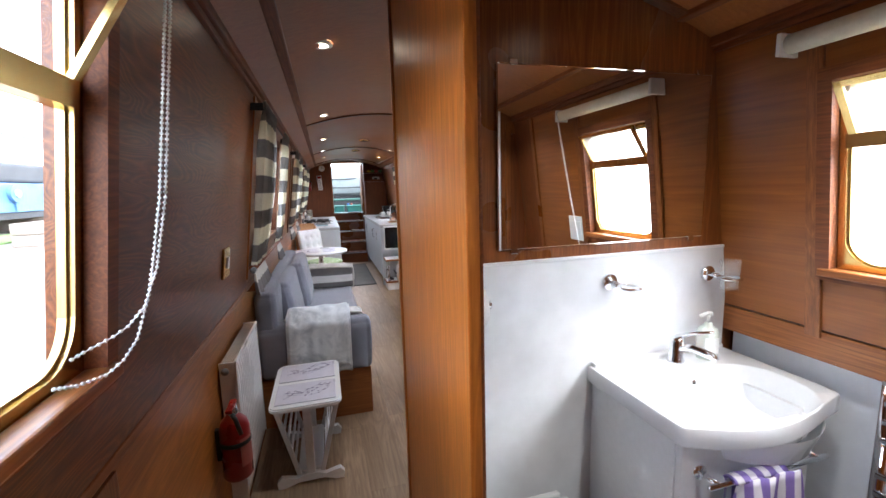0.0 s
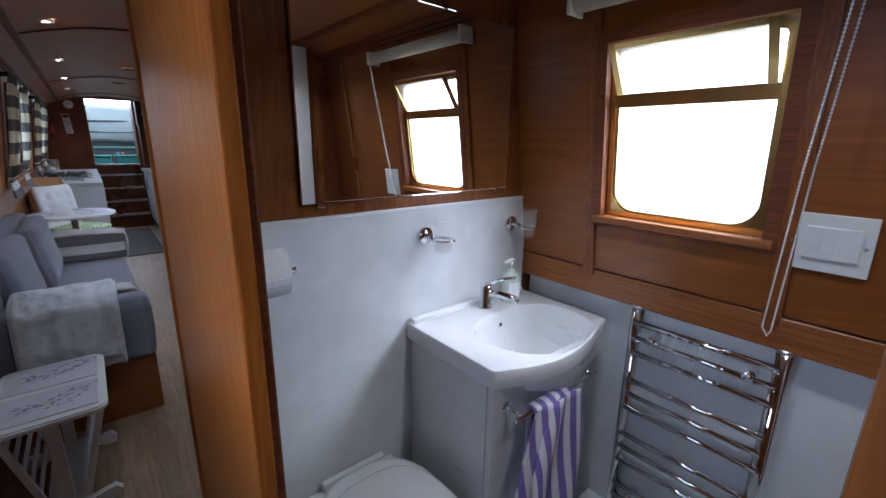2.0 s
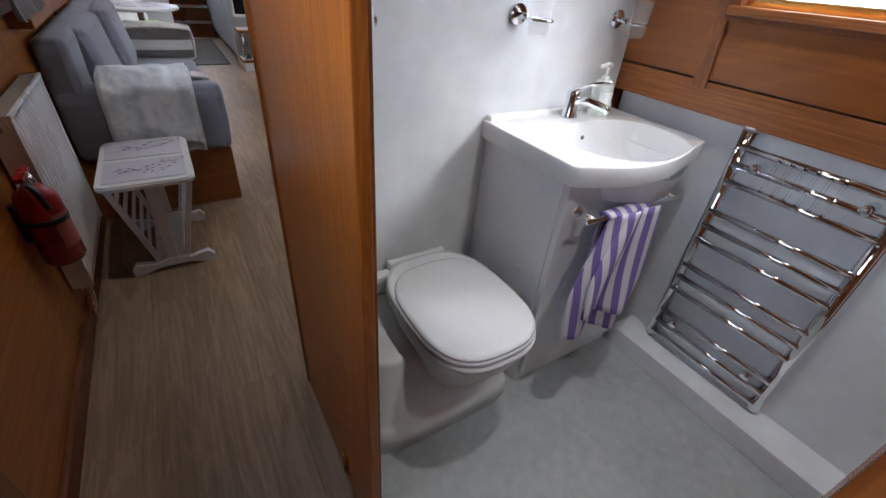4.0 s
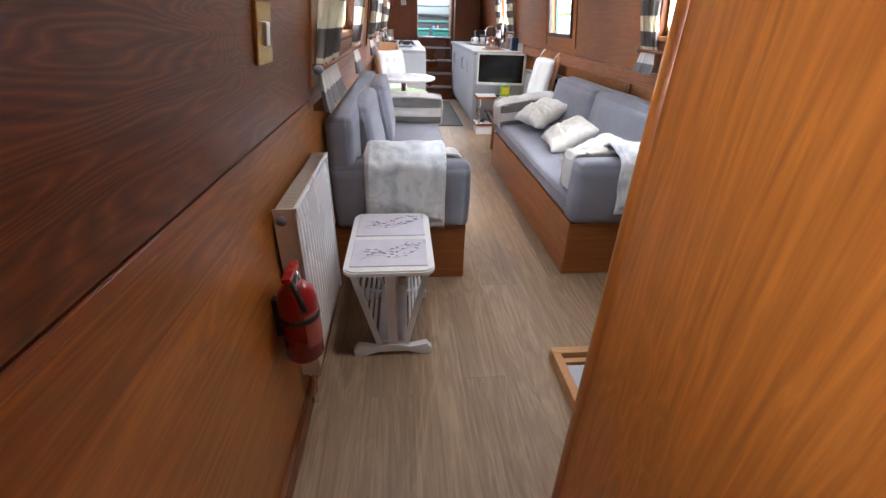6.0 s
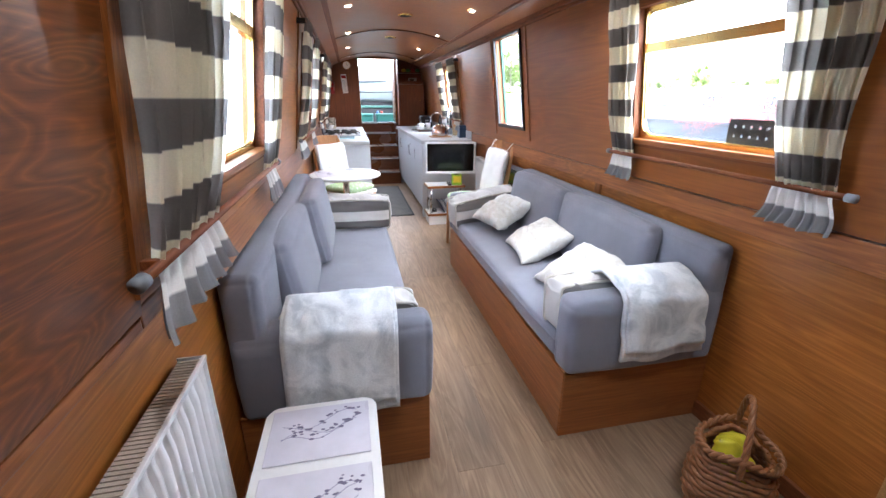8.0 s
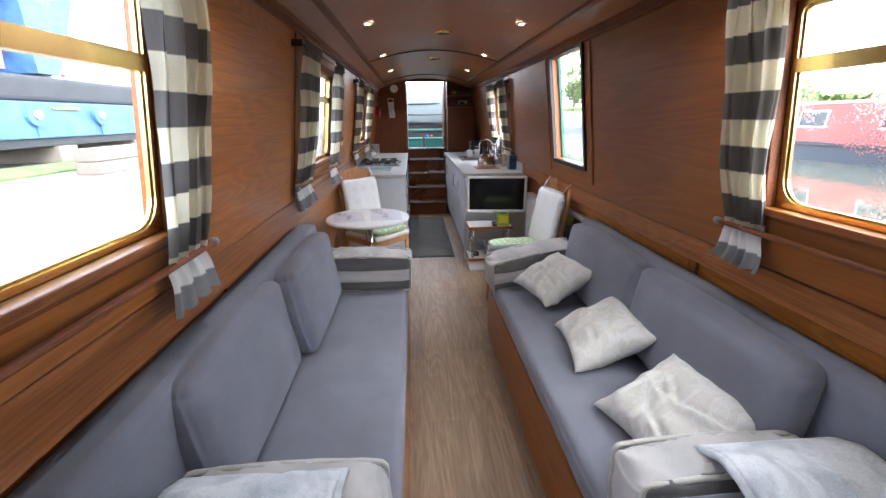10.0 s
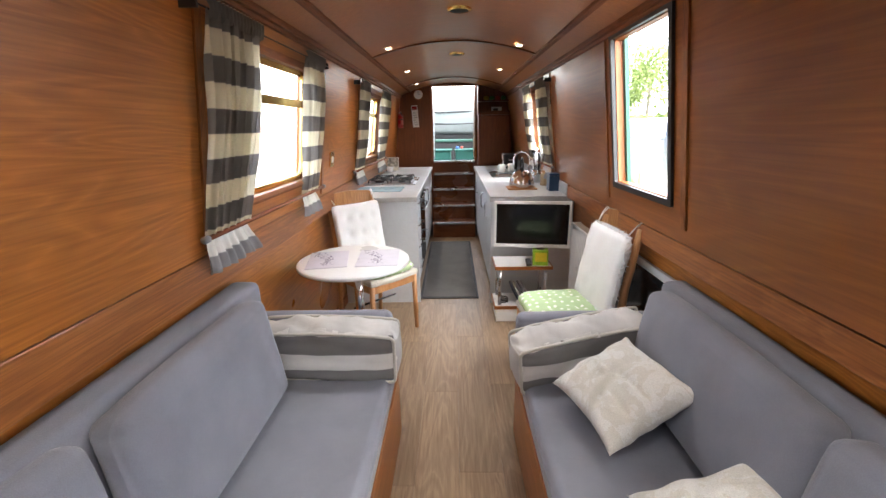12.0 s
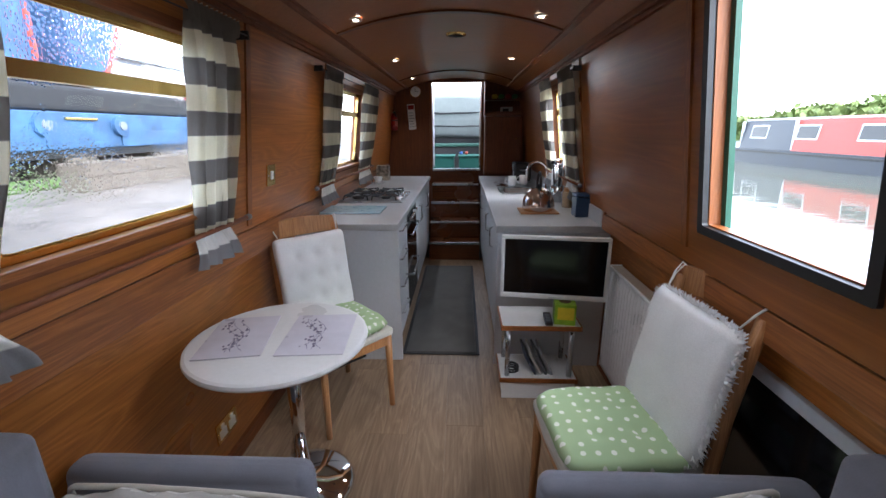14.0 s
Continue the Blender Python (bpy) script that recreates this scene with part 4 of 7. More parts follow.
def fire_extinguisher(x, y, z, label, s=1.0):
    t = thing("fire_extinguisher", x, y, z, label, "fire extinguisher", "extinguishers")
    part("cylinder", lathe([(0, 0), (0.045 * s, 0.002), (0.052 * s, 0.012), (0.052 * s, 0.20 * s), (0.046 * s, 0.225 * s), (0.028 * s, 0.245 * s), (0.02 * s, 0.255 * s), (0, 0.256 * s)], 24), "red", t, "", True)
    part("valve", lathe([(0.018 * s, 0.25 * s), (0.02 * s, 0.262 * s), (0.014 * s, 0.285 * s), (0.0, 0.287 * s)], 14), "steel", t, "steel valve head", True)
    part("handle", bx(-0.012, -0.06 * s, 0.282 * s, 0.012, 0.035 * s, 0.296 * s, 0.004), "red", t, "red squeeze handle")
    part("hose", tube([(0.0, -0.03 * s, 0.27 * s), (0.02, -0.06 * s, 0.26 * s), (0.035, -0.062 * s, 0.20 * s)], 0.008, 8), "black", t, "short black hose", True)
    part("paper_label", sheet(lambda u, v: (0.0527 * s * math.cos(-1.1 + 1.7 * u), 0.0527 * s * math.sin(-1.1 + 1.7 * u), (0.06 + 0.11 * v) * s), 10, 2, 0.0006), plain("label_print", (0.42, 0.12, 0.10), 0.5), t, "faded instruction label")
    part("strap", lathe([(0.053 * s, 0.14 * s), (0.055 * s, 0.142 * s), (0.055 * s, 0.156 * s), (0.053 * s, 0.158 * s)], 24), "black", t, "black holding strap")
    part("wall_bracket", bx(-0.075 * s if x < 0 else 0.05, -0.012, 0.08 * s, -0.05 * s if x < 0 else 0.075, 0.012, 0.20 * s), "black", t)


fire_extinguisher(-0.885, 2.035, 0.365, "small red fire extinguisher strapped to the wall beside the radiator")


def switch(side, y, z, w=0.085, h=0.1, mat="brass", group="brass switches", lower=False):
    x = LOW if lower else side_x(z)
    t = thing("light_switch", side * x, y, z, "square brass light switch plate with a white rocker" if mat == "brass" else "white double wall switch on a plate", "switch", group)
    if not lower:
        t.matrix_world = pose(side * x, y, z, 0, -side * 7.1, 0)
    part("plate", bx(*sorted((0, -side * 0.008))[:1], -w / 2, -h / 2, sorted((0, -side * 0.008))[1], w / 2, h / 2, 0.002), mat, t)
    part("rocker", bx(*sorted((-side * 0.006, -side * 0.014))[:1], -0.012, -0.02, sorted((-side * 0.006, -side * 0.014))[1], 0.012, 0.02, 0.002), "plastic", t, "white rocker")
    for yy in (-w / 2 + 0.012, w / 2 - 0.012):
        part("screw", tube([(-side * 0.007, yy, 0), (-side * 0.0095, yy, 0)], 0.004, 8), "steel", t)
    return t


switch(-1, 1.972, 1.200, 0.092, 0.103)
switch(-1, 6.17, 1.244)
t = thing("power_socket", -LOW, 5.70, 0.21, "brass double power socket with white inserts, low on the wall", "socket")
part("plate", bx(0, -0.075, -0.045, 0.007, 0.075, 0.045, 0.002), "brass", t)
for yy in (-0.035, 0.035):
    part("insert", bx(0.005, yy - 0.025, -0.03, 0.010, yy + 0.025, 0.01, 0.002), "plastic", t, "white socket insert")
    part("rocker", bx(0.005, yy - 0.01, 0.015, 0.012, yy + 0.01, 0.034, 0.002), "plastic", t)


# ---- painted side table with a magazine rack ----
def side_table(cx, cy):
    t = thing("side_table", cx, cy, 0, "white painted side table with a slatted magazine rack, beside the sofa", "side table")
    w, d = 0.335, 0.52
    bm = bmesh.new()
    pts = rounded(-d / 2, d / 2, -w / 2, w / 2, 0.045, 0.045, 5)
    for z0, z1, k in ((0.412, 0.436, 1.0),):
        lo = [bm.verts.new((b * k, a * k, z0)) for a, b in pts]
        hi = [bm.verts.new((b * k, a * k, z1)) for a, b in pts]
        bm.faces.new(lo[::-1])
        bm.faces.new(hi)
        for i in range(len(pts)):
            j = (i + 1) % len(pts)
            bm.faces.new((lo[i], lo[j], hi[j], hi[i]))
    bmesh.ops.recalc_face_normals(bm, faces=bm.faces[:])
    bmesh.ops.bevel(bm, geom=[e for e in bm.edges if abs(e.verts[0].co.z - e.verts[1].co.z) < 1e-4], offset=0.006, segments=2, affect="EDGES")
    part("tabletop", bm, "white", t, "white tabletop with rounded corners")
    for yy in (-0.20, 0.20):
        part("post", bx(-0.02, yy - 0.011, 0.05, 0.02, yy + 0.011, 0.412, 0.003), "white", t)
        for sx in (-1, 1):
            bm = bx(-0.011, yy - 0.009, 0.0, 0.011, yy + 0.009, 0.36, 0.003, 2, None, pose(sx * 0.055, 0, 0.055, 0, sx * 14, 0))
            part("splat", bm, "white", t)
        foot = bmesh.new()
        prof = [(-0.155, 0.0), (-0.16, 0.03), (-0.14, 0.055), (-0.11, 0.05), (-0.07, 0.04), (-0.03, 0.055), (0.03, 0.055), (0.07, 0.04), (0.11, 0.05), (0.14, 0.055), (0.16, 0.03), (0.155, 0.0), (0.12, 0.0), (0.06, 0.02), (-0.06, 0.02), (-0.12, 0.0)]
        a = [foot.verts.new((x, yy - 0.014, z)) for x, z in prof]
        b = [foot.verts.new((x, yy + 0.014, z)) for x, z in prof]
        foot.faces.new(a)
        foot.faces.new(b[::-1])
        for i in range(len(prof)):
            j = (i + 1) % len(prof)
            foot.faces.new((a[i], b[i], b[j], a[j]))
        bmesh.ops.recalc_face_normals(foot, faces=foot.faces[:])
        part("foot", foot, "white", t, "scrolled white foot")
    for sx in (-1, 1):
        for k in range(5):
            z = 0.10 + k * 0.055
            x = sx * (0.062 + (z - 0.055) * 0.25)
            part("slat", bx(x - 0.005, -0.20, z, x + 0.005, 0.20, z + 0.022, 0.002), "white", t)
    part("rack_floor", bx(-0.06, -0.2, 0.06, 0.06, 0.2, 0.072, 0.002), "white", t)
    return t


side_table(-0.652, 2.62)


def placemat(x, y, z, rz, w, d, seed, label):
    """A lacquered mat with a sprig of small dark flowers printed on it."""
    t = thing("placemat", x, y, z, label, "placemat", "printed placemats", rz)
    part("board", bx(-w / 2, -d / 2, 0, w / 2, d / 2, 0.004, 0.0015, 1), plain("lilac_white_print", (0.68, 0.67, 0.76), 0.3, grain=14, amount=0.08, relief=0), t)
    rnd = random.Random(seed)
    bm, st = bmesh.new(), bmesh.new()
    for k in range(3):
        y0, x0 = -d * 0.3 + rnd.random() * d * 0.2, -w * 0.38
        pts = [(x0 + w * 0.75 * i / 8, y0 + d * 0.1 * k + 0.02 * math.sin(i * 0.9 + k) + i * d * 0.03, 0.0046) for i in range(9)]
        for a, b in zip(pts, pts[1:]):
            A, B = Vector(a), Vector(b)
            n = Vector((-(B - A).y, (B - A).x, 0)).normalized() * 0.0012
            st.faces.new([st.verts.new(p) for p in (A - n, B - n, B + n, A + n)])
        for p in pts[1:]:
            for _ in range(2):
                q = Vector(p) + Vector((rnd.uniform(-0.012, 0.012), rnd.uniform(-0.004, 0.022), 0.0002))
                r, a0 = rnd.uniform(0.004, 0.009), rnd.random() * 3
                bm.faces.new([bm.verts.new(q + Vector((r * math.cos(a0 + a), r * 0.6 * math.sin(a0 + a), 0))) for a in (0, 1.05, 2.1, 3.14, 4.2, 5.24)])
    tagged(part("flower_print", bm, plain("dark_violet_print", (0.15, 0.13, 0.23), 0.4), t, "small dark violet printed flowers"), kind="stuff")
    part("stem", st, plain("lilac_print", (0.28, 0.27, 0.42), 0.4), t, "thin lilac printed stems")


placemat(-0.652, 2.50, 0.437, 0, 0.285, 0.21, 1, "pale placemat printed with dark violet sprigs, on the side table")
placemat(-0.652, 2.745, 0.437, 0, 0.285, 0.21, 2, "pale placemat printed with dark violet sprigs, on the side table")


# ---- hearth corner ----
structure("hearth_base", bx(0.03, 1.602, -0.005, 0.93, 2.33, 0.012), "grout", "pale grouted hearth bed", "hearth")
hearth = tagged(new("hearth"), "low hearth of pale grey tiles in an oak kerb", "hearth", "", "structure")
part("kerb", bx(-0.005, 2.318, 0.0, 0.95, 2.352, 0.055, 0.004), "oak", hearth, "oak kerb")
part("kerb", bx(-0.005, 1.602, 0.0, 0.029, 2.317, 0.055, 0.004), M["beech"], hearth, "oak kerb")
part("inner_strip", bx(0.031, 2.285, 0.005, 0.93, 2.309, 0.034, 0.003), "oak", hearth, "oak inner strip")
for i in range(3):
    for j in range(2):
        part("tile", bx(0.033 + i * 0.30, 1.605 + j * 0.34, 0.012, 0.033 + i * 0.30 + 0.296, 1.605 + j * 0.34 + 0.336, 0.022, 0.0015, 1), "hearth_tile", hearth)
surround = tagged(new("wall_tiles"), "grey slate tiles on the wall behind the stove", "wall tiles", "", "structure")
for j in range(3):
    for i in range(2):
        a, b = 1.605 + i * 0.355 - (0.0), 1.605 + i * 0.355 + 0.351
        part("tile", bx(LOW - 0.012, a, 0.08 + j * 0.29, LOW - 0.002, b, 0.08 + j * 0.29 + 0.286, 0.0015, 1), "tile", surround)
part("grout_bed", bx(LOW - 0.006, 1.604, 0.078, LOW - 0.0015, 2.318, 0.925), "grout", surround)
part("edge_strip", bx(LOW - 0.02, 2.32, 0.06, LOW - 0.001, 2.345, 0.93, 0.003), "oak", surround, "pale oak edging strip")
for k in range(4):
    for j in range(3):
        part("tile", bx(0.05 + k * 0.22, 1.602, 0.08 + j * 0.29, 0.05 + k * 0.22 + 0.217, 1.610, 0.08 + j * 0.29 + 0.286, 0.0015, 1), "tile", surround)

t = thing("stove", 0.43, 1.81, 0.022, "black cast-iron solid-fuel stove on the tiled hearth", "stove")
part("firebox", bx(-0.19, -0.13, 0.09, 0.19, 0.13, 0.565, 0.012, 2), "iron", t)
part("top_plate", bx(-0.222, -0.155, 0.566, 0.222, 0.158, 0.598, 0.010, 2), "iron", t, "black cast top plate")
part("base_plate", bx(-0.21, -0.15, 0.07, 0.21, 0.15, 0.09, 0.006, 2), "iron", t)
for sx in (-0.17, 0.17):
    for sy in (-0.11, 0.11):
        part("leg", tube([(sx, sy, 0.0), (sx * 0.95, sy * 0.95, 0.075)], [0.014, 0.022], 10), "iron", t, "", True)
part("door", bx(-0.14, 0.13, 0.17, 0.14, 0.15, 0.50, 0.008, 2), "iron", t, "cast door with a dark window")
part("door_glass", bx(-0.10, 0.149, 0.24, 0.10, 0.153, 0.46, 0.002), "screen", t)
part("flue", tube([(0, -0.06, 0.598), (0, -0.06, 1.42), (0, -0.06, 1.99)], 0.055, 20), "iron", t, "black flue pipe", True)
part("top_rail", tube([(-0.215, 0.150, 0.604), (0.215, 0.150, 0.604)], 0.006, 8), "steel", t, "", True)

t = thing("fire_gloves", 0.30, 2.16, 0.022, "black fire gloves and tongs lying on the hearth", "fire gloves")
for k in range(5):
    part("finger", tube([(0.02 * k, 0.0, 0.03), (0.02 * k + 0.01, 0.05, 0.06), (0.02 * k - 0.005, 0.09, 0.05)], [0.013, 0.015, 0.009], 8), "black", t, "", True)
part("palm", cushion(0.13, 0.14, 0.06, 10, 0.5, 0.01, 5, 0.4, pose(0.04, -0.04, 0.032)), "black", t, "", True)
part("tongs", tube([(0.16, -0.10, 0.012), (0.17, 0.02, 0.05), (0.17, 0.09, 0.09)], 0.008, 8), "steel", t, "steel tongs", True)
t = thing("magenta_cloth", 0.28, 2.02, 0.022, "crumpled magenta cloth on a small black pail beside the stove", "cloth")
part("pail", lathe([(0.0, 0.0), (0.06, 0.0), (0.07, 0.15), (0.066, 0.15), (0.056, 0.01), (0, 0.01)], 20, (-0.02, 0.02, 0)), "iron", t, "black pail", True)
part("cloth", cushion(0.13, 0.12, 0.08, 14, 0.5, 0.03, 8, 0.3, pose(-0.02, 0.02, 0.165)), cloth("magenta_wool", (0.30, 0.012, 0.10)), t, "crumpled magenta cloth", True)


# ---- wicker basket ----
def basket(x, y):
    t = thing("wicker_basket", x, y, 0, "brown woven wicker basket with a hooped handle, on the floor", "basket", "", 48)
    t.matrix_world = t.matrix_world @ Matrix.Diagonal((0.88, 0.88, 1.10, 1.0))
    rows, seg = 15, 44
    for k in range(rows):
        z = 0.012 + k * 0.0155
        r = 0.100 + 0.036 * math.sin(math.pi * min(1, (z + 0.03) / 0.27))
        pts = []
        for i in range(seg + 1):
            a = 2 * math.pi * i / seg
            w = 0.005 * math.sin(11 * a + (math.pi if k % 2 else 0))
            pts.append(((r + w) * math.cos(a), (r + w) * math.sin(a) * 1.05, z + 0.028 * max(0, math.cos(2 * a)) * k / rows))
        part("weave", tube(pts, 0.0088, 6, cap=False), "cane", t, "", True)
    for i in range(22):
        a = 2 * math.pi * i / 22
        pts = [((0.100 + 0.036 * math.sin(math.pi * min(1, (z + 0.03) / 0.27))) * math.cos(a), (0.100 + 0.036 * math.sin(math.pi * min(1, (z + 0.03) / 0.27))) * math.sin(a) * 1.05, z) for z in (0.0, 0.06, 0.12, 0.18, 0.24)]
        part("stake", tube(pts, 0.0045, 5), "cane", t, "", True)
    for ph in (0, math.pi):
        pts = []
        for i in range(65):
            a = 2 * math.pi * i / 64
            r = 0.124 + 0.007 * math.cos(14 * a + ph)
            pts.append((r * math.cos(a), r * 1.05 * math.sin(a), 0.25 + 0.028 * max(0, math.cos(2 * a)) + 0.007 * math.sin(14 * a + ph)))
        part("rim_braid", tube(pts, 0.0078, 6, cap=False), "cane", t, "braided rim", True)
    for ph in (0, 2.1, 4.2):
        pts = []
        for i in range(30):
            a = math.pi * i / 29
            pts.append((0.126 * math.cos(a) + 0.006 * math.sin(9 * a + ph), 0.006 * math.cos(9 * a + ph), 0.22 + 0.20 * math.sin(a)))
        part("handle", tube(pts, 0.0065, 6), "cane", t, "twisted cane handle", True)
    part("bottom", lathe([(0, 0.003), (0.10, 0.003), (0.10, 0.012), (0, 0.012)], 22), "cane", t)
    return t


basket(0.675, 2.57)
t = thing("snack_bag", 0.69, 2.61, 0.016, "crumpled yellow and clear plastic bag inside the basket", "bag")
t.matrix_world = pose(0.66, 2.565, 0.235, 60, 12, 25)
part("bag", cushion(0.12, 0.15, 0.09, 18, 0.5, 0.02, 4, 0.3), plain("yellow_plastic", (0.62, 0.56, 0.03), 0.25, grain=20, amount=0.15, relief=0.4), t, "bright yellow plastic", True)
part("clear_part", cushion(0.09, 0.09, 0.06, 14, 0.5, 0.02, 9, 0.3, pose(0.02, -0.06, 0.0)), plain("cloudy_plastic", (0.55, 0.42, 0.36), 0.15, grain=20, amount=0.3, relief=0.5), t, "cloudy clear plastic", True)


# ---- round table and dining chairs ----
t = thing("pedestal_table", -0.58, 5.54, 0, "small round white table on a chrome pedestal", "table")
part("tabletop", lathe([(0, 0.705), (0.298, 0.705), (0.31, 0.710), (0.313, 0.718), (0.31, 0.728), (0.30, 0.732), (0, 0.732)], 56), "white", t, "round white tabletop", False)
part("column", tube([(0, 0.06, 0.02), (0, 0.06, 0.69)], 0.027, 20), "chrome", t, "chrome column", True)
part("collar", lathe([(0.027, 0.05), (0.045, 0.05), (0.032, 0.12), (0.027, 0.12)], 24, (0, 0.06, 0)), "chrome", t, "", True)
part("mount", lathe([(0.0, 0.69), (0.09, 0.69), (0.09, 0.705), (0, 0.705)], 24), "steel", t)
part("base", lathe([(0, 0.0), (0.20, 0.0), (0.205, 0.006), (0.19, 0.018), (0.10, 0.032), (0.03, 0.055), (0.0, 0.056)], 40, (0, 0.06, 0)), "chrome", t, "domed chrome base", True)
placemat(-0.722, 5.53, 0.7325, 101, 0.31, 0.22, 5, "lilac placemat printed with dark violet sprigs, on the table")
placemat(-0.443, 5.56, 0.7325, 95, 0.31, 0.23, 6, "lilac placemat printed with dark violet sprigs, on the table")

m, nt, b = material("green_dotted_cloth", 0.9)
vor = nt.nodes.new("ShaderNodeTexVoronoi")
vor.feature, vor.inputs["Scale"].default_value, vor.inputs["Randomness"].default_value = "F1", 21.0, 0.4
vor.voronoi_dimensions = "2D"
vm = mapped(nt, (1, 1, 0.0))
nt.links.new(vm.outputs[0], vor.inputs["Vector"])
nt.links.new(ramp(nt, vor.outputs["Distance"], [(0.165, (0.80, 0.83, 0.76)), (0.195, (0.40, 0.54, 0.31))]), b.inputs["Base Color"])
bump(nt, b, noise_tex(nt, mapped(nt, (1, 1, 1)), 300, 2), 0.2, 0.003)
M["dots"] = m
M["tuft"] = cloth("white_cotton", (0.87, 0.88, 0.89), 280, 0.2, 0.25, 0.05)


def tufted(w, h, thick, n, mat_m, fringe=0.0, square=5.0):
    """A buttoned pad lying in its local xy plane."""
    t = cushion(w, h, thick, 30, 0.6, 0.006, 3, 0.45)
    for v in t.verts:
        a, b = abs(2 * v.co.x / w), abs(2 * v.co.y / h)
        if max(a, b) > 1e-4:
            f = max(a, b) / (a ** square + b ** square) ** (1 / square)
            v.co.x, v.co.y = v.co.x * f, v.co.y * f
        for i in range(n):
            for j in range(n):
                x, y = (i + 1) / (n + 1) - 0.5, (j + 1) / (n + 1) - 0.5
                r = math.hypot(v.co.x / w - x, v.co.y / h - y)
                v.co.z -= math.copysign(0.016 * math.exp(-(r / 0.06) ** 2), v.co.z)
    if fringe:
        for v in t.verts:
            if abs(v.co.z) < 0.002:
                v.co += Vector((v.co.x, v.co.y, 0)).normalized() * fringe * noise.noise(v.co * 60)
    t.transform(mat_m)
    return t


def dining_chair(x, y, rz, label, buttons, fringe):
    """A beech chair that faces its local -y."""
    t = thing("dining_chair", x, y, 0, label, "chair", "dining chairs", rz)
    for sx in (-1, 1):
        part("leg", tube([(sx * 0.19, -0.22, 0), (sx * 0.185, -0.215, 0.42)], [0.015, 0.019], 8), "beech", t, "", True)
        part("leg", tube([(sx * 0.185, 0.23, 0), (sx * 0.18, 0.19, 0.42), (sx * 0.18, 0.205, 0.65), (sx * 0.18, 0.255, 0.955)], [0.016, 0.020, 0.020, 0.018], 8), "beech", t, "", True)
        part("side_rail", bx(sx * 0.185 - 0.01, -0.21, 0.37, sx * 0.185 + 0.01, 0.19, 0.42, 0.003), "beech", t)
    part("front_rail", bx(-0.18, -0.228, 0.37, 0.18, -0.208, 0.42, 0.003), "beech", t)
    part("back_rail", bx(-0.18, 0.18, 0.37, 0.18, 0.2, 0.42, 0.003), "beech", t)
    part("stretcher", tube([(-0.188, 0.02, 0.2), (0.188, 0.02, 0.2)], 0.008, 8), "iron", t, "dark metal stretcher", True)
    part("seat", pad(-0.205, -0.24, 0.42, 0.205, 0.19, 0.462, 0.012, 2, 0.004), "pillow", t, "pale upholstered seat", True)
    for k, z in enumerate((0.60, 0.76, 0.945)):
        hh = 0.085 if k == 2 else 0.035
        part("top_rail" if k == 2 else "back_slat", sheet(lambda u, v: (-0.185 + 0.37 * u, 0.205 + 0.17 * (z - 0.6) + 0.03 * math.sin(math.pi * u) + (0.004 * v), z - hh / 2 + hh * v + (0.012 * math.sin(math.pi * u) if v > 0.5 else 0)), 12, 2, 0.018), "beech", t, "", False)
    part("seat_cushion", tufted(0.41, 0.43, 0.075, 2, pose(0, -0.04, 0.492)), "dots", t, "green seat pad with white dots", True)
    lean = pose(0, 0.160, 0.705, 80, 0, 0)
    part("back_cushion", tufted(0.41, 0.45, 0.075, buttons, lean, fringe, 11.0), "tuft", t, "white buttoned back cushion" if buttons else "white fringed back cushion", True)
    if fringe:
        rnd = random.Random(12)
        bm = bmesh.new()
        for k in range(1100):
            a = 2 * math.pi * k / 1100
            c, q = math.cos(a), math.sin(a)
            r = (abs(c) ** 11 + abs(q) ** 11) ** (-1 / 11)
            p = Vector((0.197 * r * c, 0.217 * r * q, rnd.uniform(-0.012, 0.012)))
            d = Vector((c + rnd.uniform(-0.5, 0.5), q + rnd.uniform(-0.5, 0.5), rnd.uniform(-0.6, 0.6))).normalized()
            side = d.cross(Vector((0, 0, 1))).normalized() * 0.0035
            e = p + d * rnd.uniform(0.010, 0.020)
            bm.faces.new([bm.verts.new(lean @ v) for v in (p - side, p + side, e + side * 0.4, e - side * 0.4)])
        tagged(part("fringe", bm, "tuft", t, "short shaggy white fringe"), kind="stuff")
    for sx in (-1, 1):
        for k in range(2):
            pts = [(sx * 0.165, 0.205, 0.925), (sx * (0.175 + 0.006 * k), 0.232, 0.965 + 0.006 * k), (sx * (0.18 + 0.01 * k), 0.26, 0.99 + 0.008 * k), (sx * (0.188 - 0.02 * k), 0.282, 0.975), (sx * (0.19 - 0.012 * k), 0.286, 0.945 + 0.01 * k)]
            part("tie", tube(pts, 0.003, 6), "tuft", t, "white cloth tie", True)
    return t


dining_chair(-0.59, 6.17, 46, "beech dining chair with white buttoned back pad, by the table", 3, 0.0)
dining_chair(0.605, 5.405, -84, "beech dining chair with fringed white back pad, by the wall", 0, 0.012)

# framed panel low on the wall behind the chair
t = thing("wall_heater", LOW, 5.42, 0.0, "low white-framed dark panel set in the wall", "heater")
for a, b_, c, d in ((-0.50, 0.36, 0.745, 0.785), (-0.50, 0.36, 0.12, 0.16), (-0.50, -0.46, 0.16, 0.745), (0.32, 0.36, 0.16, 0.745)):
    part("frame", bx(-0.019, a, c, -0.001, b_, d, 0.004), M["cabinet"], t, "pale grey frame")
part("dark_panel", bx(-0.010, -0.46, 0.16, -0.002, 0.32, 0.745), "screen", t, "dark glossy panel")

# ---- galley units ----
CT = 0.91


def handle(parent, x, y0, y1, z):
    s = -1 if x > 0 else 1
    part("handle", tube([(x, y0, z), (x + s * 0.02, y0, z), (x + s * 0.02, y1, z), (x, y1, z)], 0.005, 8), "steel", parent, "slim steel handle", True)


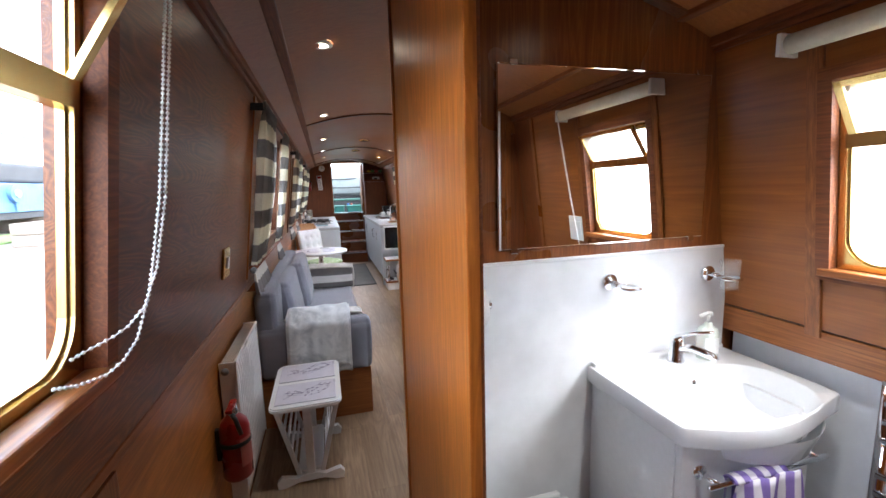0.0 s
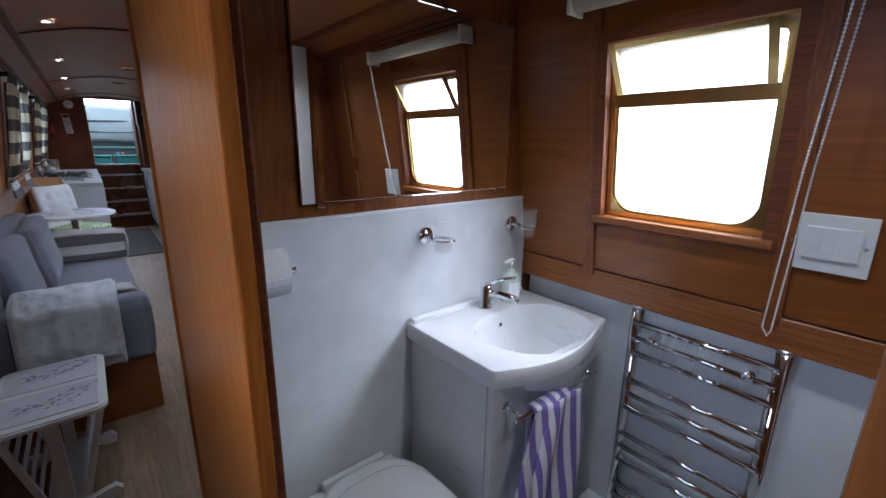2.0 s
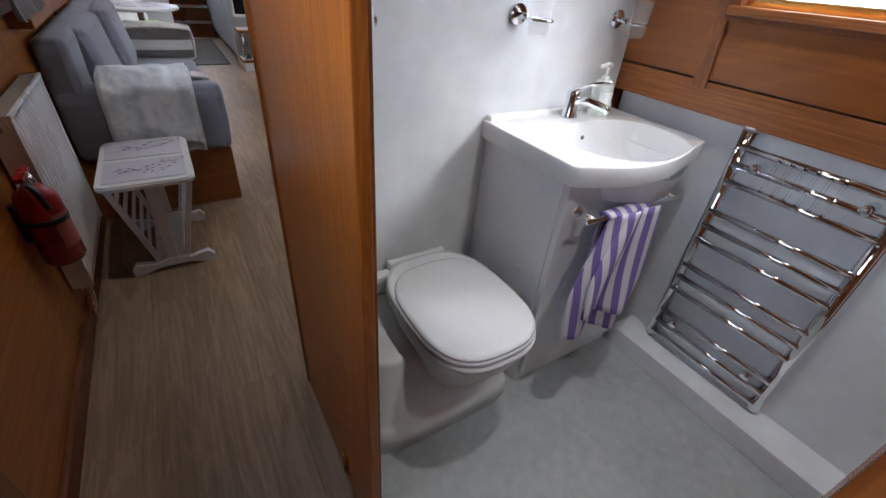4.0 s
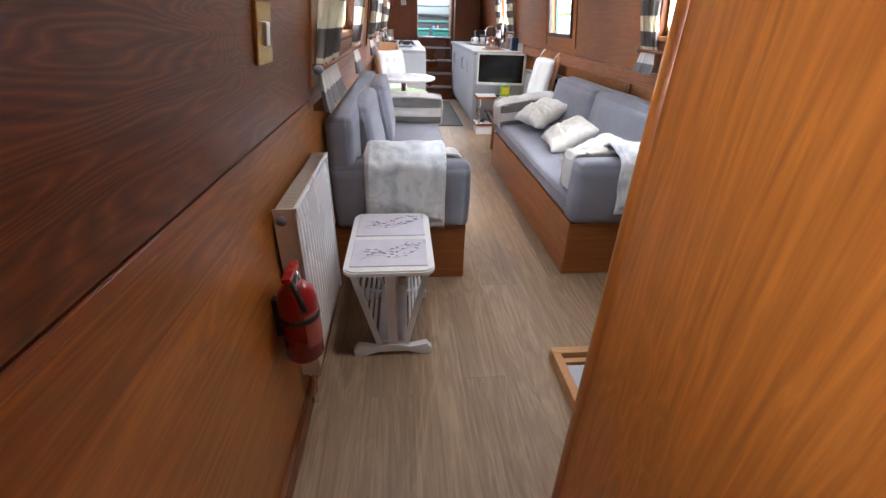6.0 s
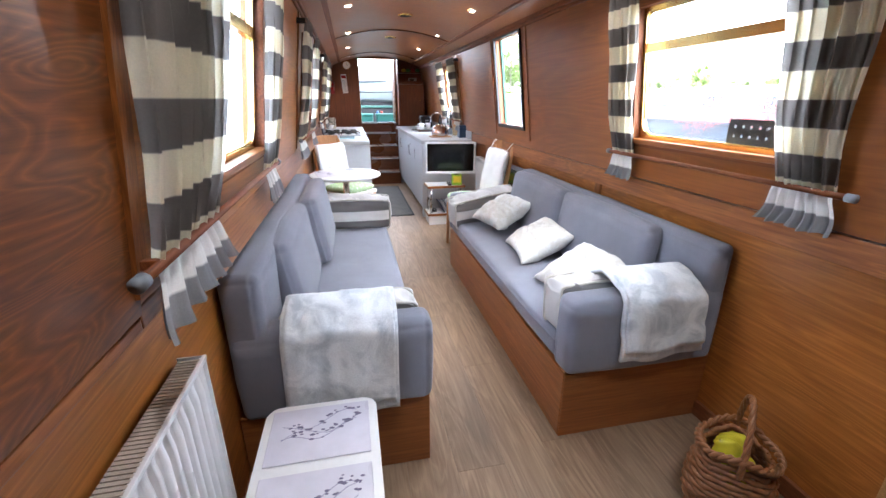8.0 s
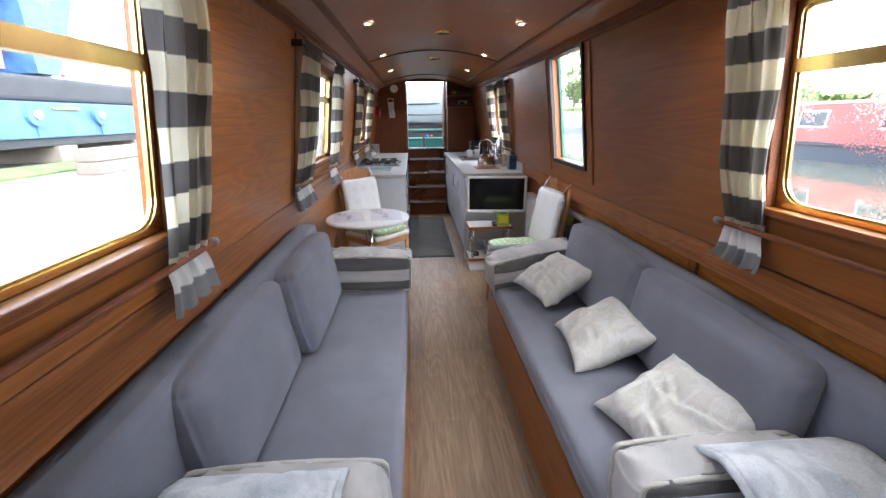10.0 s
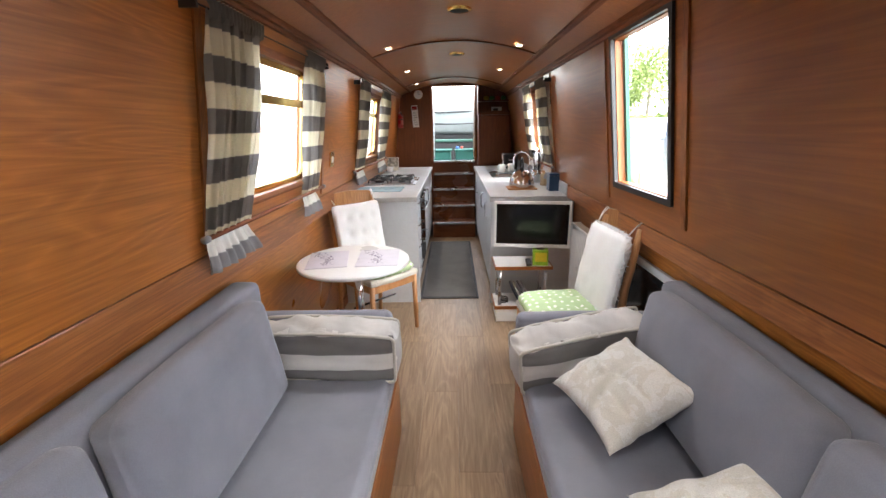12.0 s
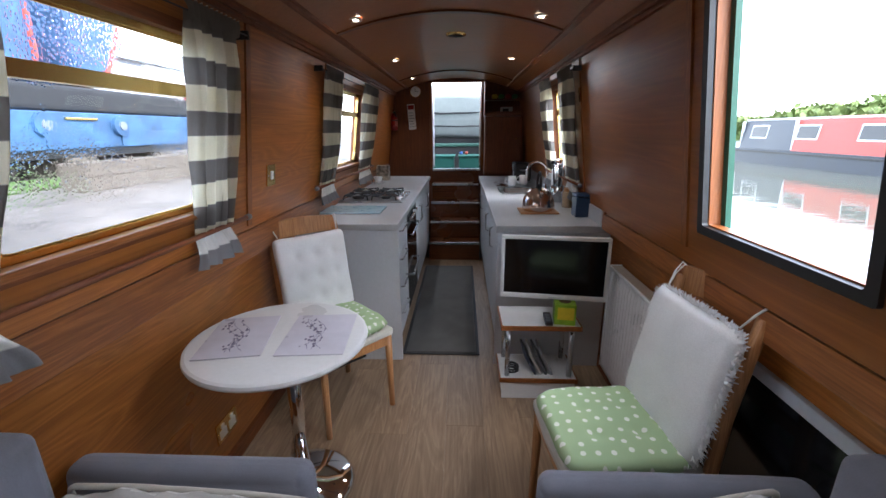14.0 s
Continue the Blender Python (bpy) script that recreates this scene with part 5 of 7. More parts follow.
def base_unit(side, y0, y1, label, doors=1, drawers=0):
    xf = 0.325 if side < 0 else 0.30
    t = thing("cabinet", side * xf, y0, 0, label, "cabinet", "galley units")
    L = y1 - y0
    o = sorted((side * 0.02, side * (0.935 - xf)))
    part("body", bx(o[0], 0.0005, 0.10, o[1], L - 0.0005, CT - 0.045), "cabinet", t)
    part("plinth", bx(o[0] + (0.04 if side > 0 else 0), 0.0005, 0.0, o[1] - (0.04 if side < 0 else 0), L - 0.0005, 0.099), "cabinet", t)
    f = sorted((0.0, side * 0.0185))
    if drawers:
        for k in range(drawers):
            h = (CT - 0.155) / drawers
            z = 0.105 + k * h
            d = part("drawer_front", bx(f[0], 0.004, z + 0.003, f[1], L - 0.004, z + h - 0.003, 0.002), "cabinet", t)
            part("handle", tube([(-side * 0.0, L * 0.25, z + h - 0.035), (-side * 0.022, L * 0.27, z + h - 0.035), (-side * 0.022, L * 0.73, z + h - 0.035), (0, L * 0.75, z + h - 0.035)], 0.005, 8), "steel", d, "slim steel handle", True)
    for k in range(doors if not drawers else 0):
        w = L / doors
        d = part("door", bx(f[0], k * w + 0.003, 0.105, f[1], (k + 1) * w - 0.003, CT - 0.05, 0.002), "cabinet", t)
        y = k * w + (w - 0.05 if k % 2 == 0 else 0.05)
        part("handle", tube([(0, y, 0.62), (-side * 0.022, y, 0.63), (-side * 0.022, y, 0.76), (0, y, 0.77)], 0.005, 8), "steel", d, "slim steel handle", True)
    return t


# left run: drawers, oven, cupboards
base_unit(-1, 6.64, 7.16, "pale grey galley unit with four drawers", 0, 4)
base_unit(-1, 7.78, 8.40, "pale grey galley cupboard with two doors", 2)
base_unit(-1, 8.402, 9.25, "pale grey galley cupboard with two doors", 2)
t = thing("end_panel", -0.62, 6.62, 0, "pale grey end panel of the galley units", "cabinet panel", "galley end panels")
part("board", bx(-0.315, -0.010, 0.0, 0.315, 0.018, CT - 0.042, 0.002), "cabinet", t)
t = thing("end_panel", 0.61, 6.59, 0, "pale grey end panel of the galley units", "cabinet panel", "galley end panels")
part("board", bx(-0.325, -0.010, 0.0, 0.325, 0.018, CT - 0.042, 0.002), "cabinet", t)
t = thing("oven", -0.325, 7.165, 0, "black built-in oven with steel handles below the hob", "oven")
part("body", bx(-0.58, 0.0, 0.10, -0.02, 0.61, CT - 0.045), "black", t)
part("plinth", bx(-0.58, 0.0, 0.0, -0.06, 0.61, 0.099), "cabinet", t)
for z0, z1 in ((0.11, 0.42), (0.425, 0.735)):
    d = part("oven_door", bx(-0.02, 0.005, z0, 0.0, 0.605, z1, 0.003), "screen", t, "black glass door")
    part("handle", tube([(0.0, 0.06, z1 - 0.045), (0.032, 0.06, z1 - 0.045), (0.032, 0.55, z1 - 0.045), (0.0, 0.55, z1 - 0.045)], 0.008, 8), "steel", d, "steel bar handle", True)
part("control_panel", bx(-0.02, 0.005, 0.74, 0.0, 0.605, 0.862, 0.003), "black", t)
for k in range(5):
    part("knob", tube([(0.0, 0.09 + k * 0.105, 0.80), (0.024, 0.09 + k * 0.105, 0.80)], 0.018, 14), "steel", t, "round steel knob", True)

base_unit(1, 6.612, 7.20, "pale grey galley cupboard with one door", 1)
base_unit(1, 7.202, 8.20, "pale grey galley cupboard with two doors below the sink", 2)
base_unit(1, 8.202, 9.25, "pale grey galley cupboard with two doors", 2)

t = thing("worktop", -0.62, 6.60, CT - 0.04, "pale grey speckled stone-effect worktop with an upstand", "worktop", "galley worktops")
part("slab", bx(-0.325, -0.005, 0.0, 0.315, 2.665, 0.04, 0.006), "worktop", t)
part("upstand", bx(-0.30, 0.0, 0.0405, -0.275, 2.66, 0.13, 0.004), "worktop", t)
t = thing("worktop", 0.61, 6.56, CT - 0.04, "pale grey speckled stone-effect worktop with a sink", "worktop", "galley worktops")
part("slab", pierced(lambda u, v, k: (u, v, 0.04 - k), [-0.335, 0.325], [-0.005, 2.705], [(-0.20, 0.18, 1.25, 1.62)], 0.04), "worktop", t)
part("upstand", bx(0.255, 0.0, 0.0405, 0.28, 2.70, 0.13, 0.004), "worktop", t)
structure("splash_trim", bx(0.86, 6.5, 0.99, 0.885, 6.52, 1.0), "trim", "wooden joint strip", "trim")

# hob
t = thing("gas_hob", -0.63, 7.62, CT, "black and steel four-burner gas hob with cast pan supports", "hob")
part("plate", bx(-0.245, -0.29, 0.001, 0.25, 0.29, 0.012, 0.004), "steel", t, "brushed steel hob plate")
for bxx, byy, r in ((-0.12, -0.14, 0.045), (0.10, -0.14, 0.035), (-0.12, 0.14, 0.035), (0.10, 0.14, 0.05)):
    part("burner", lathe([(0, 0.03), (r * 0.7, 0.03), (r, 0.022), (r, 0.012), (r * 1.15, 0.0115)], 20, (bxx, byy, 0)), "iron", t, "", True)
    bm = bmesh.new()
    for a in range(4):
        c, s = math.cos(a * math.pi / 2 + 0.785), math.sin(a * math.pi / 2 + 0.785)
        tube([(bxx + c * 0.03, byy + s * 0.03, 0.046), (bxx + c * 0.125, byy + s * 0.125, 0.046), (bxx + c * 0.135, byy + s * 0.135, 0.012)], 0.006, 6, bm)
    pts = [(bxx + 0.1 * math.cos(a * math.pi / 12), byy + 0.1 * math.sin(a * math.pi / 12), 0.04) for a in range(25)]
    tube(pts, 0.005, 6, bm, False)
    part("pan_support", bm, "iron", t, "black cast pan support", True)
for k in range(4):
    part("knob", lathe([(0, 0.032), (0.014, 0.032), (0.017, 0.012)], 14, (0.215, -0.20 + k * 0.11, 0)), "steel", t, "", True)
t = thing("chopping_board", -0.655, 7.03, CT, "pale blue printed glass chopping board on the worktop", "chopping board")
part("board", bx(-0.22, -0.135, 0.002, 0.19, 0.135, 0.012, 0.004), plain("pale_blue_glass", (0.50, 0.72, 0.82), 0.12, grain=10, amount=0.12, relief=0), t)
rnd = random.Random(3)
bm = bmesh.new()
for k in range(26):
    x, y, r = rnd.uniform(-0.19, 0.15), rnd.uniform(-0.11, 0.11), rnd.uniform(0.004, 0.012)
    bm.faces.new([bm.verts.new((x + r * math.cos(a), y + 0.5 * r * math.sin(a), 0.0124)) for a in (0, 1.05, 2.1, 3.14, 4.2, 5.24)])
part("print", bm, plain("blue_print", (0.10, 0.26, 0.42), 0.2), t, "small darker blue print")

# sink, tap, kettle, mugs
t = thing("sink", 0.60, 7.995, CT, "stainless steel sink with a drainer let into the worktop", "sink")
bm = bmesh.new()
outer, inner = rounded(-0.195, 0.195, -0.20, 0.20, 0.03, 0.03), rounded(-0.165, 0.165, -0.17, 0.17, 0.05, 0.05)
rows = [[bm.verts.new((b * 0.9, a, z)) for a, b in p] for p, z in ((outer, 0.004), (inner, 0.004), ([(a * 0.94, b * 0.94) for a, b in inner], -0.14))]
for r0, r1 in zip(rows, rows[1:]):
    for i in range(len(r0)):
        j = (i + 1) % len(r0)
        bm.faces.new((r0[i], r0[j], r1[j], r1[i]))
bm.faces.new(rows[-1])
part("bowl", bm, "steel", t, "", True)
part("drainer", pierced(lambda u, v, k: (u, v, 0.006 - k), [-0.19, 0.19], [0.20, 0.62], [], 0.005), "steel", t)
for k in range(6):
    part("drainer_rib", bx(-0.15 + k * 0.055, 0.23, 0.0055, -0.143 + k * 0.055, 0.59, 0.009, 0.001, 1), "steel", t)
t = thing("kitchen_tap", 0.83, 7.98, CT, "chrome swan-neck kitchen tap behind the sink", "tap")
part("body", lathe([(0.026, 0.0), (0.026, 0.01), (0.016, 0.02), (0.016, 0.12), (0, 0.12)], 18), "chrome", t, "", True)
part("spout", tube([(0, 0, 0.1)] + [(-0.09 + 0.09 * math.cos(a), 0, 0.18 + 0.08 * math.sin(a)) for a in (0, 0.6, 1.2, 1.8, 2.4, 3.0)] + [(-0.18, 0, 0.13)], 0.011, 10), "chrome", t, "", True)
part("lever", tube([(0, -0.015, 0.08), (0, -0.05, 0.11), (0.0, -0.08, 0.15)], 0.007, 8), "chrome", t, "", True)


def kettle(x, y):
    t = thing("kettle", x, y, CT + 0.012, "round copper-bottomed steel whistling kettle on a wooden board", "kettle")
    part("body", lathe([(0, 0), (0.095, 0.0), (0.105, 0.012), (0.108, 0.035), (0.10, 0.075), (0.08, 0.115), (0.05, 0.14), (0.028, 0.148), (0, 0.149)], 32), "copper", t, "polished coppery body", True)
    part("lid_knob", lathe([(0.008, 0.146), (0.012, 0.16), (0.014, 0.17), (0, 0.176)], 14), "black", t, "black knob", True)
    part("spout", tube([(0.0, -0.07, 0.10), (0.0, -0.115, 0.135), (0, -0.125, 0.142)], [0.02, 0.014, 0.013], 12), "copper", t, "", True)
    part("handle", tube([(0.0, -0.065, 0.13)] + [(0, -0.07 * math.cos(a), 0.15 + 0.10 * math.sin(a)) for a in (0.2, 0.7, 1.2, 1.57, 2.0, 2.5, 2.95)] + [(0, 0.065, 0.13)], 0.008, 10), "black", t, "black hooped handle", True)
    b = thing("kettle_board", x, y, CT, "thin wooden board under the kettle", "board")
    part("board", bx(-0.125, -0.10, 0.001, 0.125, 0.10, 0.011, 0.003), "beech", b)


kettle(0.585, 7.00)


def mug(x, y, z=CT, label="plain white mug on the drainer", rz=180, rest=0.01):
    t = thing("mug", x, y, z + rest, label, "mug", "mugs", rz)
    part("cup", lathe([(0, 0), (0.034, 0), (0.038, 0.006), (0.040, 0.09), (0.037, 0.09), (0.035, 0.008), (0, 0.006)], 24), "ceramic", t, "", True)
    part("handle", tube([(0.038, 0, 0.075)] + [(0.045 + 0.024 * math.sin(a), 0, 0.046 + 0.028 * math.cos(a)) for a in (0.3, 0.9, 1.57, 2.2, 2.8)] + [(0.038, 0, 0.018)], 0.005, 8), "ceramic", t, "", True)


mug(0.56, 8.30)
mug(0.68, 8.38)
t = thing("plate", 0.62, 8.48, CT + 0.006, "white plate lying on the drainer", "plate")
part("plate", lathe([(0, 0.004), (0.07, 0.004), (0.11, 0.016), (0.112, 0.013), (0.07, 0.0), (0, 0.0)], 28), "ceramic", t, "", True)
t = thing("coffee_jar", 0.83, 7.18, CT, "glass storage jar with a cork lid", "jar")
part("glass_body", lathe([(0, 0), (0.042, 0), (0.045, 0.01), (0.045, 0.10), (0.036, 0.115), (0, 0.116)], 20), plain("jar_contents", (0.42, 0.30, 0.18), 0.15), t, "", True)
part("lid", lathe([(0.038, 0.112), (0.038, 0.135), (0, 0.136)], 20), "beech", t, "pale cork lid")
t = thing("storage_tin", 0.835, 6.86, CT, "dark blue square storage tin on the worktop", "tin")
part("tin_body", bx(-0.05, -0.055, 0, 0.05, 0.055, 0.125, 0.006), plain("dark_blue_enamel", (0.018, 0.045, 0.10), 0.35), t)
part("lid", bx(-0.052, -0.057, 0.1255, 0.052, 0.057, 0.145, 0.006), plain("dark_blue_lid", (0.02, 0.05, 0.11), 0.3), t)
t = thing("utensil_pot", 0.80, 7.42, CT, "steel pot with upright kitchen utensils", "utensil pot")
part("pot", lathe([(0, 0), (0.05, 0), (0.052, 0.12), (0.048, 0.12), (0.046, 0.01), (0, 0.01)], 20), "steel", t, "", True)
for k in range(6):
    a = k * 1.05
    part("utensil", tube([(0.015 * math.cos(a), 0.015 * math.sin(a), 0.012), (0.04 * math.cos(a), 0.04 * math.sin(a), 0.24 + 0.015 * k)], 0.006, 6), "black" if k % 2 else "steel", t, "", True)
    part("utensil_head", cushion(0.045, 0.03, 0.012, 6, 0.5, 0, 1, 0.4, pose(0.042 * math.cos(a), 0.042 * math.sin(a), 0.25 + 0.015 * k, 80, 0, k * 50)), "black" if k % 2 else "steel", t, "", True)
t = thing("toaster", 0.72, 8.85, CT, "black and steel toaster at the end of the worktop", "toaster")
part("body", bx(-0.09, -0.14, 0.012, 0.09, 0.14, 0.19, 0.025, 3), "black", t)
part("side_plate", bx(-0.096, -0.11, 0.03, -0.089, 0.11, 0.17, 0.003), "steel", t)
part("foot", bx(-0.08, -0.13, 0.0, 0.08, 0.13, 0.013), "black", t)
part("lever", bx(-0.03, -0.158, 0.11, 0.03, -0.139, 0.125, 0.003), "steel", t)
t = thing("paper_towel", 0.845, 7.62, CT, "roll of white kitchen paper standing on the worktop", "kitchen paper")
part("roll", lathe([(0.018, 0.0), (0.048, 0.0), (0.05, 0.004), (0.05, 0.22), (0.048, 0.225), (0.018, 0.225)], 24), "tuft", t, "", True)
t = thing("tea_mug", -0.80, 8.55, CT, "white cup and saucer on the worktop", "cup")
part("cup", lathe([(0, 0.012), (0.03, 0.012), (0.05, 0.07), (0.046, 0.07), (0.026, 0.018), (0, 0.018)], 24), "ceramic", t, "", True)
part("saucer", lathe([(0, 0.001), (0.05, 0.001), (0.075, 0.011), (0.074, 0.014), (0.04, 0.006), (0, 0.006)], 24), "ceramic", t, "", True)
t = thing("patterned_tin", -0.80, 8.85, CT, "cream tin with a dark leaf pattern, on the worktop", "tin")
m2 = plain("cream_print", (0.62, 0.58, 0.48), 0.4, grain=26, amount=0.9, relief=0)
part("tin_body", bx(-0.07, -0.05, 0, 0.07, 0.05, 0.165, 0.006), m2, t)
t = thing("plug_socket", -0.895, 8.32, 1.11, "white power socket with a black plug above the worktop", "socket")
t.matrix_world = pose(-side_x(1.11), 8.32, 1.11, 0, 7, 0)
part("plate", bx(0, -0.045, -0.045, 0.008, 0.045, 0.045, 0.002), "plastic", t)
part("plug", bx(0.008, -0.02, -0.02, 0.04, 0.02, 0.02, 0.006), "black", t, "black plug")
part("cable", tube([(0.03, 0, -0.02), (0.04, 0.0, -0.08), (0.06, 0.03, -0.16)], 0.004, 6), "black", t, "", True)

# television and the little shelf unit below it
t = thing("television", 0.564, 6.325, 0.565, "flat television with a white frame and dark screen, switched off", "television", "", -7.4)
W2, H2 = 0.277, 0.345
for nm, a, b_, c, d in (("bezel", -W2, W2, H2 - 0.018, H2), ("bezel", -W2, W2, 0, 0.026), ("bezel", -W2, -W2 + 0.017, 0.0265, H2 - 0.0185), ("bezel", W2 - 0.017, W2, 0.0265, H2 - 0.0185)):
    part(nm, bx(a, -0.02, c, b_, 0.012, d, 0.003), "plastic", t, "white bezel")
part("screen", bx(-W2 + 0.016, -0.012, 0.025, W2 - 0.016, 0.0, H2 - 0.017), "screen", t, "dark glossy screen")
part("back_shell", bx(-W2 + 0.01, 0.0125, 0.01, W2 - 0.01, 0.045, H2 - 0.01, 0.012), "plastic", t)
part("mount_arm", bx(-0.04, 0.045, 0.12, 0.04, 0.20, 0.2, 0.006), "black", t, "black mounting arm")
part("logo_bar", bx(-0.02, -0.0215, 0.008, 0.02, -0.0195, 0.013), "steel", t)

t = thing("shelf_unit", 0.50, 6.36, 0, "low two-tier shelf unit with white boards, oak edging and metal posts", "shelf unit")
for z, nm in ((0.42, "upper_shelf"), (0.105, "lower_shelf")):
    part(nm, bx(-0.205, -0.13, z, 0.205, 0.13, z + 0.022, 0.001), "white", t, "white board")
    for a in ((-0.213, -0.139, 0.213, -0.1305), (-0.213, -0.130, -0.2055, 0.13), (0.2055, -0.13, 0.213, 0.13)):
        part("edging", bx(a[0], a[1], z - 0.002, a[2], a[3], z + 0.024, 0.002), "base", t, "brown wooden edging")
for sx in (-0.17, 0.17):
    for sy in (-0.10, 0.10):
        part("post", tube([(sx, sy, 0.127), (sx, sy, 0.42)], 0.014, 12), "steel", t, "round steel post", True)
    part("plinth_board", bx(sx - 0.025, -0.125, 0.0, sx + 0.025, 0.125, 0.104), "white", t)
part("plinth_front", bx(-0.20, -0.128, 0.0, 0.20, -0.1255, 0.103), "white", t)
t = thing("tissue_box", 0.63, 6.30, 0.443, "green and yellow printed tissue box on the shelf", "tissue box", "", -8)
part("box", bx(-0.055, -0.055, 0, 0.055, 0.055, 0.115, 0.003), plain("lime_green_card", (0.30, 0.52, 0.03), 0.5, grain=18, amount=0.25), t, "lime green card")
part("printed_panel", bx(-0.04, -0.0575, 0.03, 0.045, -0.0552, 0.10, 0.001), plain("yellow_print", (0.75, 0.58, 0.03), 0.5), t, "yellow printed panel")
part("top_slot", lathe([(0, 0.117), (0.03, 0.117), (0.032, 0.1155)], 18), plain("dark_slot", (0.10, 0.05, 0.02), 0.6), t, "dark oval slot")
t = thing("remote_control", 0.545, 6.30, 0.443, "black remote control leaning on the tissue box", "remote control", "", -5)
part("case", bx(-0.02, -0.07, 0.001, 0.02, 0.07, 0.02, 0.005), "black", t)
for k in range(5):
    part("button", bx(-0.012, -0.05 + k * 0.02, 0.0195, 0.012, -0.041 + k * 0.02, 0.022, 0.001, 1), "grey_rubber", t)
for k, c in enumerate(((0.05, 0.06, 0.09), (0.42, 0.40, 0.38), (0.10, 0.10, 0.11), (0.30, 0.31, 0.33))):
    t = thing("disc_case", 0.50 + k * 0.03, 6.36, 0.128, "thin plastic disc case leaning on the lower shelf", "disc case", "disc cases")
    t.matrix_world = pose(0.49 + k * 0.03, 6.36, 0.1285, 0, -28, 0)
    part("case", bx(-0.007, -0.095, 0.0, 0.007, 0.095, 0.135, 0.002), plain("case_%d" % k, c, 0.3), t)
t = thing("cable_reel", 0.36, 6.29, 0.128, "small black coil of cable on the lower shelf", "cable")
part("coil", tube([(0.035 * math.cos(a * 0.5), 0.035 * math.sin(a * 0.5), 0.008 + 0.0012 * a) for a in range(30)], 0.006, 6), "black", t, "", True)

# runner mat
t = thing("floor_mat", -0.06, 7.62, 0.0005, "dark grey ribbed runner mat between the galley units", "mat")
part("mat_top", bx(-0.235, -0.915, 0.001, 0.235, 0.915, 0.010, 0.003), "mat", t)
for a in ((-0.258, -0.94, -0.236, 0.94), (0.236, -0.94, 0.258, 0.94), (-0.2355, -0.94, 0.2355, -0.916), (-0.2355, 0.916, 0.2355, 0.94)):
    part("edge", bx(a[0], a[1], 0.0, a[2], a[3], 0.007, 0.002), "iron", t, "black rubber edge")

# ---- steps and the bow end ----
st = tagged(new("stairs"), "four steep dark wooden steps with metal nosings up to the doorway", "stairs", "", "structure")
for k, (y, z) in enumerate(((8.78, 0.21), (8.99, 0.41), (9.20, 0.605), (9.41, 0.80))):
    part("tread", bx(-0.296, y, z - 0.03, 0.278, 9.60, z, 0.003), "trim_x", st)
    part("riser", bx(-0.296, y + 0.02, z - 0.208 if k else 0.001, 0.278, y + 0.04, z - 0.031), "trim_x", st)
    part("nosing", bx(-0.297, y - 0.008, z - 0.022, 0.279, y + 0.018, z + 0.004, 0.003), "steel", st, "ribbed metal nosing")
part("riser", bx(-0.296, 9.60, 0.80, 0.278, 9.618, 0.955), "trim_x", st)
part("threshold", bx(-0.30, 9.585, 0.94, 0.304, 9.69, 0.966, 0.004), "steel", st, "metal threshold")
door = tagged(new("door_1"), "open doorway with a varnished wooden frame and arched head", "doorway", "", "structure")
part("door_frame", bx(-0.335, 9.598, 0.96, -0.303, 9.618, 2.03, 0.004), "trim_z", door)
part("door_frame", bx(0.307, 9.598, 0.96, 0.339, 9.618, 2.03, 0.004), "trim_z", door)
part("door_leaf", bx(-0.325, 9.68, 0.97, -0.298, 10.02, 1.98, 0.004), "white", door, "white-edged door leaf folded outwards")
part("door_leaf", bx(0.302, 9.68, 0.97, 0.326, 10.02, 1.98, 0.004), "trim_z", door, "wooden door leaf folded outwards")
t = thing("wall_clock", -0.50, 9.618, 1.895, "small round cream wall clock with a brass rim", "clock")
part("rim", tube([(0, 0.0, 0), (0, -0.02, 0)], 0.068, 28), "brass", t, "", False)
part("dial", tube([(0, -0.0205, 0), (0, -0.022, 0)], 0.06, 28), "plastic", t, "pale dial")
part("hand", bx(-0.002, -0.025, 0.0, 0.002, -0.0235, 0.045), "black", t, "thin black hand")
part("hand", bx(-0.002, -0.025, 0.0, 0.03, -0.0235, 0.004), "black", t, "thin black hand")
t = thing("notice_strip", -0.56, 9.617, 1.52, "white notice strip with a red heading on the bulkhead", "notice")
t.matrix_world = pose(-0.555, 9.617, 1.60, 0, -4, 0)
part("paper", bx(-0.045, -0.004, -0.15, 0.045, -0.001, 0.15), "plastic", t)
part("heading", bx(-0.038, -0.006, 0.09, 0.038, -0.0042, 0.14), "red", t, "red heading bar")
for k in range(6):
    part("text_bar", bx(-0.032, -0.0055, -0.12 + k * 0.033, 0.032 - 0.01 * (k % 3), -0.0042, -0.112 + k * 0.033), "grey_rubber", t, "grey line of small print")
fire_extinguisher(-0.765, 9.545, 1.44, "small red fire extinguisher hung on the bulkhead by the door", 0.8)
t = thing("key_hooks", -0.80, 9.617, 1.86, "short wooden rail of small key hooks", "hooks")
part("rail", bx(-0.06, -0.012, -0.012, 0.06, -0.001, 0.012, 0.003), "trim_x", t)
for k in range(3):
    part("hook", tube([(-0.04 + 0.04 * k, -0.012, 0), (-0.04 + 0.04 * k, -0.03, -0.005), (-0.04 + 0.04 * k, -0.034, 0.012)], 0.004, 6), "brass", t, "", True)
t = thing("tall_cupboard", 0.345, 9.36, 0.912, "dark wooden cupboard with open shelves above, beside the door", "cupboard")
part("body", bx(0.0, 0.0, 0.0, 0.44, 0.255, 0.68), "bow_wood", t)
part("door", bx(0.02, -0.018, 0.02, 0.42, -0.001, 0.66, 0.004), "bow_wood", t)
